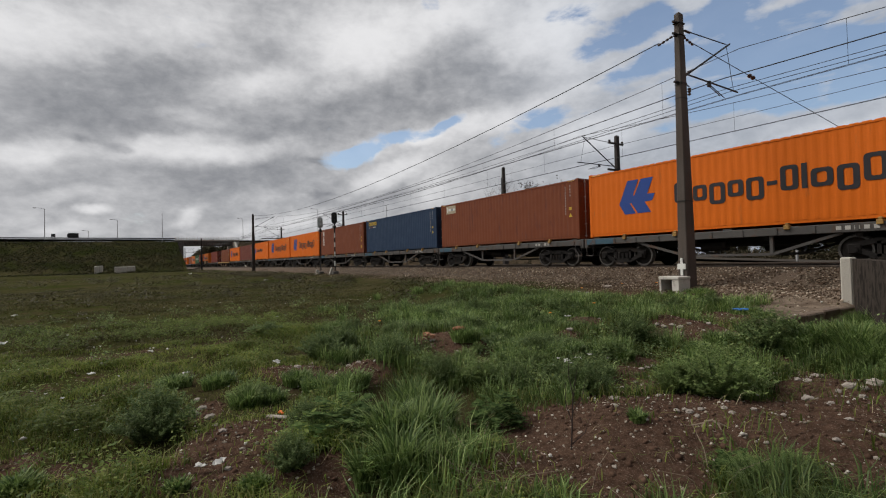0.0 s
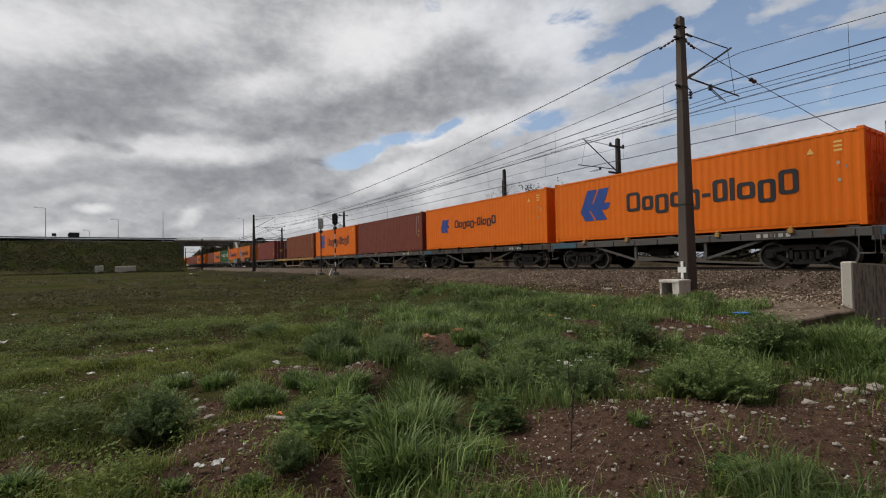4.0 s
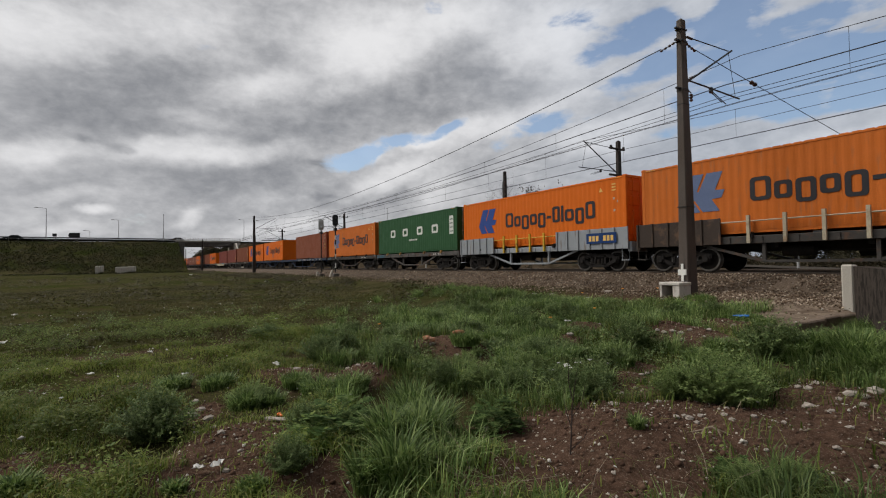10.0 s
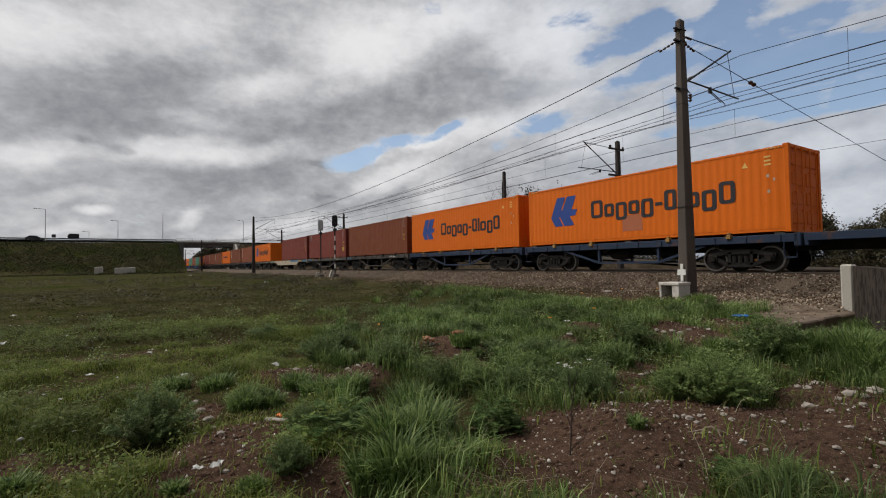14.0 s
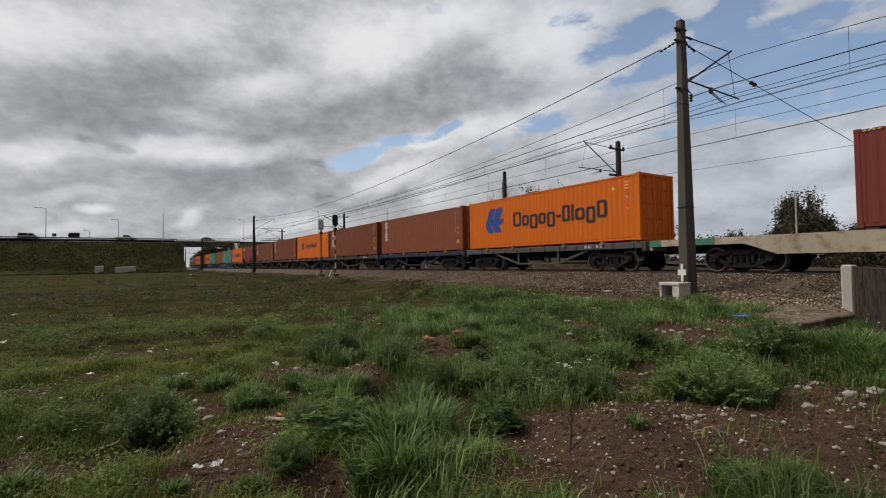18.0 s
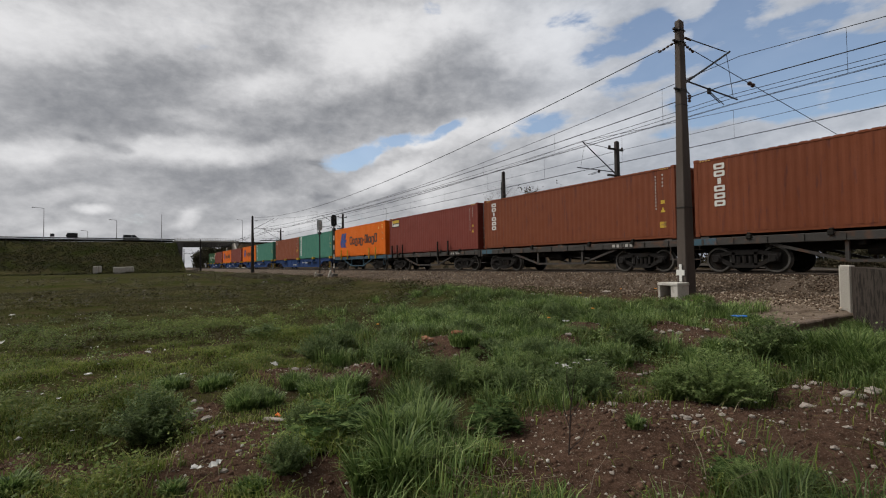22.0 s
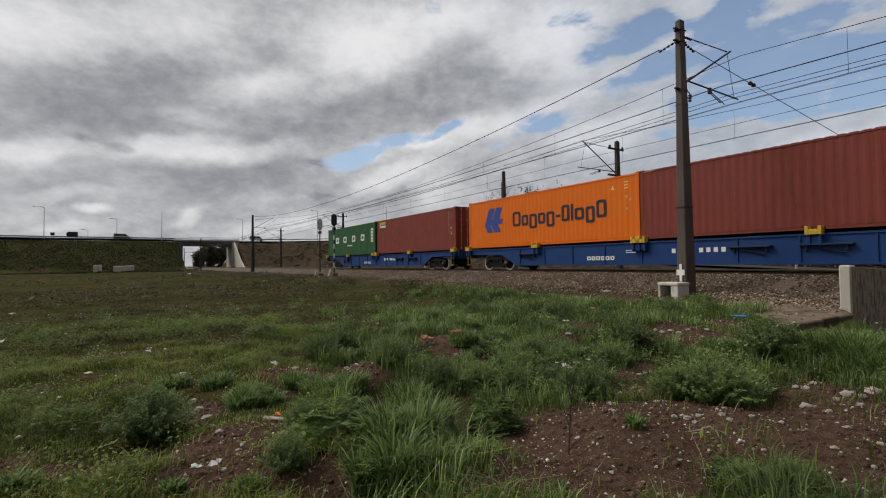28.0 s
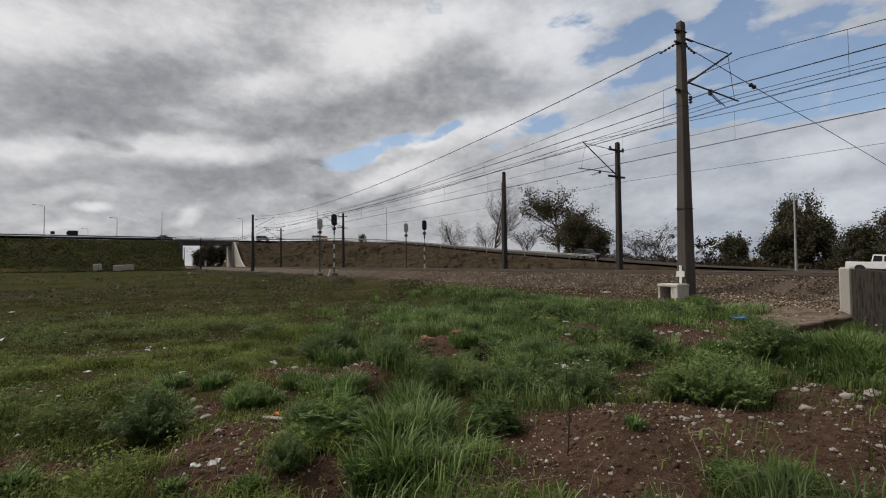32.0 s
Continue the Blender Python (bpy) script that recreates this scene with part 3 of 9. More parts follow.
def height(x, y):
    x, y = np.asarray(x, float), np.asarray(y, float)
    r = np.hypot(x, y)
    field = -1.05 + 0.10 * lumps(x, y, 3.1, 1) * np.clip(1 - r / 60, 0.15, 1) + 0.085 * lumps(x, y, 0.9, 2) * np.clip(1 - r / 25, 0, 1) + 0.02 * lumps(x, y, 0.3, 3) * np.clip(1 - r / 12, 0, 1)
    field = field + 0.17 * (hummocks(x, y) - 0.45) * np.clip(1.3 - r / 22, 0, 1)
    for cx, cy, rx, ry, h in HEAPS:
        field = field + h * bump_at(x, y, cx, cy, rx, ry) * (1 + 0.25 * lumps(x, y, 0.35, 5))
    for cx, cy, rx, ry, h in RISES:
        field = field + h * bump_at(x, y, cx, cy, rx, ry)
    ditch = np.clip((x + 4.15) / 0.2, 0, 1) * np.clip((y - 9.5) / 1.0, 0, 1)
    field = field - 0.18 * ditch
    # level sandy path behind the kerb
    shelf = np.clip((y - 9.5) / 0.9, 0, 1) * np.clip((x + 7.4) / 1.5, 0, 1) * np.clip((-4.05 - x) / 0.2, 0, 1)
    shelf = shelf * shelf * (3 - 2 * shelf)
    field = field * (1 - shelf) + (-0.835 + 0.02 * lumps(x, y, 0.7, 8)) * shelf
    # formation of the railway: a low bank that carries both tracks
    rise = np.clip((y - 12.6) / 2.4, 0, 1)
    rise = rise * rise * (3 - 2 * rise)
    base = field * (1 - rise) + (-0.62 + 0.03 * lumps(x, y, 0.8, 4)) * rise
    fall = np.clip((y - 27.5) / 6.0, 0, 1)
    base = base * (1 - fall) + (-1.25 + 0.15 * lumps(x, y, 5.0, 6)) * fall
    d, z = road_at(x, y)
    bank = z - 0.25 - np.maximum(0, d - 5.2) / 2.1 + 0.22 * lumps(x, y, 2.3, 7) * np.clip(d - 6, 0, 1)
    cut = (y > 11.5) & (y < 28.0) & (np.abs(x + 178) < 40)
    bank = np.where(cut, -50, bank)
    far = np.clip((r - 900) / 1500, 0, 1)
    return np.maximum(base, bank) - 0.0 * far


def bare_at(x, y):
    """How bare of grass the earth is, 0 to 1."""
    b = np.zeros(np.shape(x))
    for cx, cy, rr in BARE_NEAR + BARE_FAR + BARE_LEFT:
        b = np.maximum(b, 1.45 * np.exp(-((x - cx) ** 2 + (y - cy) ** 2) / (rr * rr)))
    for cx, cy, rx, ry, h in HEAPS:
        b = np.maximum(b, 1.4 * bump_at(x, y, cx, cy, rx, ry))
    n = lumps(x, y, 1.3, 11) * 0.5 + lumps(x, y, 0.45, 12) * 0.5
    b = b + 0.30 * n
    b = np.maximum(b, np.clip((n - 0.34) * 1.6, 0, 1) * 0.6)
    b = np.maximum(b, np.clip(0.26 - hummocks(x, y), 0, 0.26) * 2.0)
    # the dug ground beside the heaps is bare but for the green patches
    b = np.maximum(b, np.clip(1.5 * bump_at(x, y, *DUG) + 0.35 * n, 0, 1.1))
    for cx, cy, rr in GREEN:
        b = b - 1.4 * np.exp(-((x - cx) ** 2 + (y - cy) ** 2) / (rr * rr))
    b = np.maximum(b, np.clip((x + 5.8) / 0.4, 0, 1) * np.clip((y - 9.6) / 0.4, 0, 1))
    b = np.maximum(b, np.clip((y - 12.4) / 1.3, 0, 1) * np.clip((30 - y) / 2.0, 0, 1))
    return np.clip(b, 0, 1)


def earth_material():
    mat = bpy.data.materials.new("earth_and_turf")
    mat.use_nodes = True
    nodes, links = mat.node_tree.nodes, mat.node_tree.links
    bsdf = nodes["Principled BSDF"]
    bsdf.inputs["Roughness"].default_value, bsdf.inputs["Specular IOR Level"].default_value = 1.0, 0.0
    tc = nodes.new("ShaderNodeTexCoord")
    at = nodes.new("ShaderNodeAttribute")
    at.attribute_name = "bare"
    zone = nodes.new("ShaderNodeAttribute")
    zone.attribute_name = "zone"

    def tex(scale, detail=6, rough=0.6):
        n = nodes.new("ShaderNodeTexNoise")
        n.inputs["Scale"].default_value, n.inputs["Detail"].default_value, n.inputs["Roughness"].default_value = scale, detail, rough
        links.new(tc.outputs["Object"], n.inputs["Vector"])
        return n.outputs[0]

    def rng(v, lo, hi, a=0.0, b=1.0):
        n = nodes.new("ShaderNodeMapRange")
        for i, q in enumerate((lo, hi, a, b)):
            n.inputs[i + 1].default_value = q
        links.new(v, n.inputs[0])
        return n.outputs[0]

    def mix(fac, a, b):
        n = nodes.new("ShaderNodeMix")
        n.data_type = "RGBA"
        for sock, v in ((n.inputs[0], fac), (n.inputs[6], a), (n.inputs[7], b)):
            if isinstance(v, tuple):
                sock.default_value = (*v, 1)
            elif isinstance(v, (int, float)):
                sock.default_value = v
            else:
                links.new(v, sock)
        return n.outputs[2]

    soil = mix(rng(tex(14), 0.3, 0.7), (0.046, 0.027, 0.018), (0.110, 0.066, 0.046))
    soil = mix(rng(tex(90, 3), 0.55, 0.75), soil, (0.20, 0.155, 0.125))
    turf = mix(rng(tex(1.6), 0.35, 0.65), (0.030, 0.042, 0.008), (0.060, 0.080, 0.014))
    turf = mix(rng(tex(0.25), 0.40, 0.62), turf, (0.066, 0.060, 0.026))
    turf = mix(rng(tex(0.09, 3), 0.42, 0.62), turf, (0.046, 0.036, 0.020))
    turf = mix(rng(tex(45, 4), 0.5, 0.8), turf, (0.070, 0.070, 0.028))
    scrub = mix(rng(tex(1.1), 0.38, 0.62), (0.046, 0.042, 0.019), (0.078, 0.064, 0.034))
    scrub = mix(rng(tex(0.16, 4), 0.42, 0.60), scrub, (0.034, 0.042, 0.011))
    scrub = mix(rng(tex(4.5), 0.55, 0.7), scrub, (0.019, 0.022, 0.009))
    edge = nodes.new("ShaderNodeMath")
    edge.operation = "ADD"
    links.new(at.outputs["Fac"], edge.inputs[0])
    links.new(rng(tex(6), 0.3, 0.7, -0.25, 0.25), edge.inputs[1])
    col = mix(rng(edge.outputs[0], 0.35, 0.6), turf, soil)
    col = mix(zone.outputs["Fac"], col, scrub)
    slope = nodes.new("ShaderNodeAttribute")
    slope.attribute_name = "slope"
    dry_bank = mix(rng(tex(0.8), 0.36, 0.64), (0.032, 0.025, 0.016), (0.072, 0.054, 0.037))
    dry_bank = mix(rng(tex(3.5), 0.56, 0.70), dry_bank, (0.030, 0.026, 0.014))
    col = mix(slope.outputs["Fac"], col, dry_bank)
    path = nodes.new("ShaderNodeAttribute")
    path.attribute_name = "path"
    dust = mix(rng(tex(3.0), 0.35, 0.65), (0.125, 0.094, 0.070), (0.260, 0.208, 0.160))
    col = mix(path.outputs["Fac"], col, dust)
    links.new(col, bsdf.inputs["Base Color"])
    bp = nodes.new("ShaderNodeBump")
    bp.inputs["Strength"].default_value, bp.inputs["Distance"].default_value = 0.9, 0.06
    links.new(tex(16, 9, 0.7), bp.inputs["Height"])
    links.new(bp.outputs[0], bsdf.inputs["Normal"])
    return mat


def build_ground():
    radii = [0.0, 0.004, 0.3, 0.6, 0.8]
    r = 1.0
    while r < 4200:
        radii.append(r)
        r *= 1.018 if r < 14 else (1.03 if r < 300 else 1.12)
    # view sector fine, the rest coarse; angle measured to the left from +y
    ang = list(np.arange(8, 108, 0.45)) + list(np.arange(108, 368, 4.0))
    ang = np.radians(np.array(ang))
    R, A = np.meshgrid(np.array(radii[1:]), ang, indexing="ij")
    x, y = 0.4 - R * np.sin(A), -0.4 + R * np.cos(A)
    z = height(x, y)
    nr, na = R.shape
    v = np.stack([x, y, z], -1).reshape(-1, 3)
    i, j = np.meshgrid(np.arange(nr - 1), np.arange(na), indexing="ij")
    jn = (j + 1) % na
    f = np.stack([i * na + j, i * na + jn, (i + 1) * na + jn, (i + 1) * na + j], -1).reshape(-1, 4)
    me = sheet("ground", v, f, earth_material(), smooth=True)
    bare = bare_at(x, y).ravel()
    d, zz = road_at(v[:, 0], v[:, 1])
    scrub = np.clip((v[:, 1] - 27) / 3, 0, 1)
    scrub = np.maximum(scrub, np.clip((v[:, 2] + 0.2) / 1.0, 0, 1) * 0.85 * (v[:, 1] < 12))
    away = np.hypot(v[:, 0], v[:, 1])
    dry = np.clip((away - 10) / 10, 0, 1) * (0.78 + 0.22 * lumps(v[:, 0], v[:, 1], 7.0, 81)) * (v[:, 1] < 13)
    scrub = np.maximum(scrub, dry)
    scrub = np.maximum(scrub, np.clip((v[:, 1] - 11.5) / 1.0, 0, 1) * np.clip((-9.0 - v[:, 0]) / 6.0, 0, 1) * (v[:, 1] < 20))
    for name, values in (("bare", bare), ("zone", scrub), ("slope", np.clip((v[:, 1] - 26) / 2, 0, 1)),
                         ("path", np.clip((v[:, 1] - 10.5) / 1.5, 0, 1) * np.clip((v[:, 0] + 8.5) / 2.0, 0, 1) * (v[:, 1] < 20))):
        a = me.attributes.new(name, "FLOAT", "POINT")
        a.data.foreach_set("value", values.astype(np.float32))
    return tagged(new("ground", me), "rough grassy field with bare brown earth", "ground", kind="structure")


build_ground()

# ---- ballast, rails and sleepers ----
def ballast_material():
    m = surface("track_ballast", (0.100, 0.074, 0.053), 0.95, vary=0.35, grain=26, stain=(0.26, 0.22, 0.19), stain_amt=0.3, stain_scale=14, bump=1.0, bump_scale=22, spec=0.2)
    return m


M["ballast"] = ballast_material()
M["stone"] = surface("ballast_stone", (0.19, 0.15, 0.13), 0.95, vary=0.2, grain=30, bump=0.4, random_amt=0.4, spec=0.2)


def build_ballast():
    xs = np.concatenate([np.arange(-420, -70, 3.0), np.arange(-70, 12, 0.28), np.arange(12, 300, 4.0)])
    prof = [(14.9, -0.72), (15.5, -0.62), (15.9, -0.56), (16.4, -0.34), (16.9, -0.14), (17.25, -0.065), (17.7, -0.10), (18.0, -0.15), (18.9, -0.17), (19.8, -0.18), (20.6, -0.2),
            (21.0, -0.24), (21.6, -0.2), (22.3, -0.18), (23.1, -0.17), (24.1, -0.18), (24.9, -0.22), (25.6, -0.42), (26.2, -0.6), (27.2, -0.75)]
    X, K = np.meshgrid(xs, np.arange(len(prof)), indexing="ij")
    pr = np.array(prof)
    Y, Z = pr[K, 0], pr[K, 1]
    Y = Y + 0.12 * lumps(X, Y, 1.1, 21) * (np.abs(Y - 21) > 4)
    Z = Z + 0.035 * lumps(X, Y, 0.5, 22) + 0.02 * lumps(X * 3, Y * 3, 0.5, 23)
    v = np.stack([X, Y, Z], -1).reshape(-1, 3)
    n = len(prof)
    i, j = np.meshgrid(np.arange(len(xs) - 1), np.arange(n - 1), indexing="ij")
    f = np.stack([i * n + j, (i + 1) * n + j, (i + 1) * n + j + 1, i * n + j + 1], -1).reshape(-1, 4)
    tagged(new("ballast_bed", sheet("ballast_bed", v, f, M["ballast"], True)), "grey-brown crushed stone ballast under the tracks", "ballast", kind="structure")


build_ballast()


def rail_profile(bm, y, x0, x1):
    pts = [(-0.07, -0.16), (0.07, -0.16), (0.07, -0.145), (0.012, -0.12), (0.012, -0.045), (0.036, -0.035), (0.036, -0.004), (0.03, 0.0), (-0.03, 0.0), (-0.036, -0.004), (-0.036, -0.035), (-0.012, -0.045), (-0.012, -0.12), (-0.07, -0.145)]
    a = [bm.verts.new((x0, y + p, q)) for p, q in pts]
    b = [bm.verts.new((x1, y + p, q)) for p, q in pts]
    k = len(pts)
    for i in range(k):
        bm.faces.new((a[i], a[(i + 1) % k], b[(i + 1) % k], b[i]))
    bm.faces.new(a), bm.faces.new(list(reversed(b)))
    bmesh.ops.recalc_face_normals(bm, faces=bm.faces)


for track, ty in (("near", TRACK_Y), ("far", TRACK2_Y)):
    for side in (-0.874, 0.874):
        bm = bmesh.new()
        rail_profile(bm, ty + side, -420, 300)
        solo("rail", bm, M["rail"], Matrix(), "rusty steel rail of the %s track" % track, "rail", "rails", "structure")
sl = bmesh.new()
box(sl, (-0.12, -1.35, -0.32), (0.12, 1.35, -0.162), 0.02)
sleeper_me = bpy.data.meshes.new("sleeper")
sl.to_mesh(sleeper_me)
sl.free()
sleeper_me.materials.append(M["sleeper"])
for ty in (TRACK_Y, TRACK2_Y):
    bed = thing("sleepers", pose(0, ty, 0), "weathered sleepers half sunk in ballast", "sleepers", kind="structure")
    for k in range(110):
        share("sleeper", sleeper_me, bed, pose(-58 + 0.61 * k, 0, -0.0 + 0.008 * math.sin(k * 2.3)))

# ---- overpass ----
def build_overpass():
    bridge = thing("overpass", pose(-178, 19.5, 0), "concrete road overpass with a railing across the tracks", "bridge", kind="structure")
    # deck, girders, near abutment and near wing wall take the darker streaked concrete
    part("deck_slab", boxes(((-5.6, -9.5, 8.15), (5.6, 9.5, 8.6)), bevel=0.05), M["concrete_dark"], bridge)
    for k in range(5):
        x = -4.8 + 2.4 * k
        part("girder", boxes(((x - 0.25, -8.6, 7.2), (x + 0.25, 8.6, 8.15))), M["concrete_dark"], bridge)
    for x in (-5.6, 5.4):
        part("kerb_beam", boxes(((x, -9.5, 8.6), (x + 0.2, 9.5, 8.95))), M["concrete"], bridge)
        post = None
        for k in range(25):
            bm = boxes(((-0.05, -0.05, 0), (0.05, 0.05, 0.85)))
            if post is None:
                post = part("railing_post", bm, M["concrete"], bridge)
                post.matrix_basis = pose(x + 0.1, -9.3, 8.95)
            else:
                bm.free()
                share("railing_post", post.data, bridge, pose(x + 0.1, -9.3 + 0.775 * k, 8.95))
        for zz in (9.3, 9.75):
            part("handrail", tubes((((x + 0.1, -9.4, zz), (x + 0.1, 9.4, zz)), 0.04)), M["galv"], bridge)
    for side, y0, y1 in (("near", -9.2, -7.2), ("far", 7.4, 9.4)):
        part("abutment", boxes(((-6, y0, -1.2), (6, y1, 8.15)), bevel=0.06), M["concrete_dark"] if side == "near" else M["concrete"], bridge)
    # wing walls that slope down with the banks
    bm = plate(bmesh.new(), [(-6.0, -1.2), (-6.0, 8.2), (6.6, 8.2), (13.0, 4.8), (18.0, 2.1), (23.0, 0.3), (29.0, -0.6), (29.0, -1.2)], 7.7, 0.45)
    part("wing_wall", bm, M["concrete"], bridge, "pale concrete wing wall sloping down with the bank")
    bm = plate(bmesh.new(), [(-7.2, -1.2), (-7.2, 8.2), (-7.8, 8.2), (-12.5, 0.0), (-12.5, -1.2)], 0, 0.5)
    bmesh.ops.rotate(bm, verts=bm.verts, cent=(0, 0, 0), matrix=Matrix.Rotation(radians(90), 3, "Z"))
    bmesh.ops.translate(bm, verts=bm.verts, vec=(6.6, 0, 0))
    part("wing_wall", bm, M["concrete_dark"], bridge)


build_overpass()


def ribbon(name, pts, half, lift, material, label, category):
    v, f = [], []
    for i, (x, y, z) in enumerate(pts):
        a, b = pts[max(i - 1, 0)], pts[min(i + 1, len(pts) - 1)]
        d = Vector((b[0] - a[0], b[1] - a[1], 0)).normalized()
        n = Vector((-d.y, d.x, 0)) * half
        v += [(x + n.x, y + n.y, z + lift), (x - n.x, y - n.y, z + lift)]
        if i:
            f.append((2 * i - 2, 2 * i - 1, 2 * i + 1, 2 * i))
    return tagged(new(name, sheet(name, np.array(v), np.array(f), material)), label, category, kind="structure")


def smooth_road():
    out = []
    P = [Vector(p) for p in ROAD]
    for i in range(1, len(P) - 2):
        a, b, c, d = P[i - 1], P[i], P[i + 1], P[i + 2]
        n = max(2, int((c - b).length / 5))
        for k in range(n):
            out.append(tuple(b + (c - b) * (k / n)))
    out.append(tuple(P[-2]))
    return out


ROADLINE = smooth_road()
ribbon("road", ROADLINE, 4.0, 0.02, M["asphalt"], "grey asphalt road on the embankment", "road")


def guard_rail(points, offset, label):
    """Steel crash barrier beside the road: posts and a rolled beam."""
    g = thing("guard_rail", Matrix(), label, "guard rail", "guard rails", "structure")
    side = []
    for i, (x, y, z) in enumerate(points):
        a, b = points[max(i - 1, 0)], points[min(i + 1, len(points) - 1)]
        d = Vector((b[0] - a[0], b[1] - a[1], 0)).normalized()
        side.append(Vector((x, y, z)) + Vector((d.y, -d.x, 0)) * offset)
    bm = bmesh.new()
    rows = []
    for p in side:
        rows.append([bm.verts.new(p + Vector((0, dy, dz))) for dy, dz in ((0, 0.42), (-0.06, 0.5), (0, 0.58), (-0.06, 0.66), (0, 0.74), (0.05, 0.74), (0.05, 0.42))])
    for a, b in zip(rows, rows[1:]):
        for k in range(7):
            bm.faces.new((a[k], b[k], b[(k + 1) % 7], a[(k + 1) % 7]))
    bmesh.ops.recalc_face_normals(bm, faces=bm.faces)
    part("beam", bm, M["barrier"], g)
    first = None
    travelled = 0.0
    for a, b in zip(side, side[1:]):
        travelled += (b - a).length
        if travelled > 3.8:
            travelled = 0.0
            if first is None:
                first = part("post", boxes(((-0.05, 0.05, -0.5), (0.05, 0.15, 0.76))), M["barrier"], g)
                first.matrix_basis = Matrix.Translation(b)
            else:
                share("post", first.data, g, Matrix.Translation(b))
    return g


ramp = [p for p in ROADLINE if p[1] > 31 and p[0] < -42]
guard_rail(ramp, 4.5, "galvanised crash barrier down the ramp")
left_road = [(-178, -300 + 5 * k, 8.75) for k in range(63)]
guard_rail(left_road, 4.6, "galvanised crash barrier on the embankment")
guard_rail(left_road, -4.6, "galvanised crash barrier on the embankment")


# ---- the train ----
HL, HW, HH = 6.096, 1.219, 2.896      # half length, half width and height of a forty-foot high-cube container


def corrugated(x0, x1, z0, z1, y_out, depth, sign):
    """A pressed side sheet: trapezoid ribs running up and down. sign -1: faces -y."""
    bm = bmesh.new()
    n = max(2, round((x1 - x0) / 0.278))
    step = (x1 - x0) / n
    pts = []
    for k in range(n):
        a = x0 + k * step
        pts += [(a, 0), (a + 0.26 * step, 0), (a + 0.5 * step, depth), (a + 0.76 * step, depth)]
    pts.append((x1, 0))
    low = [bm.verts.new((x, y_out - sign * d, z0)) for x, d in pts]
    top = [bm.verts.new((x, y_out - sign * d, z1)) for x, d in pts]
    for k in range(len(pts) - 1):
        q = (low[k], low[k + 1], top[k + 1], top[k])
        bm.faces.new(q if sign < 0 else tuple(reversed(q)))
    return bm


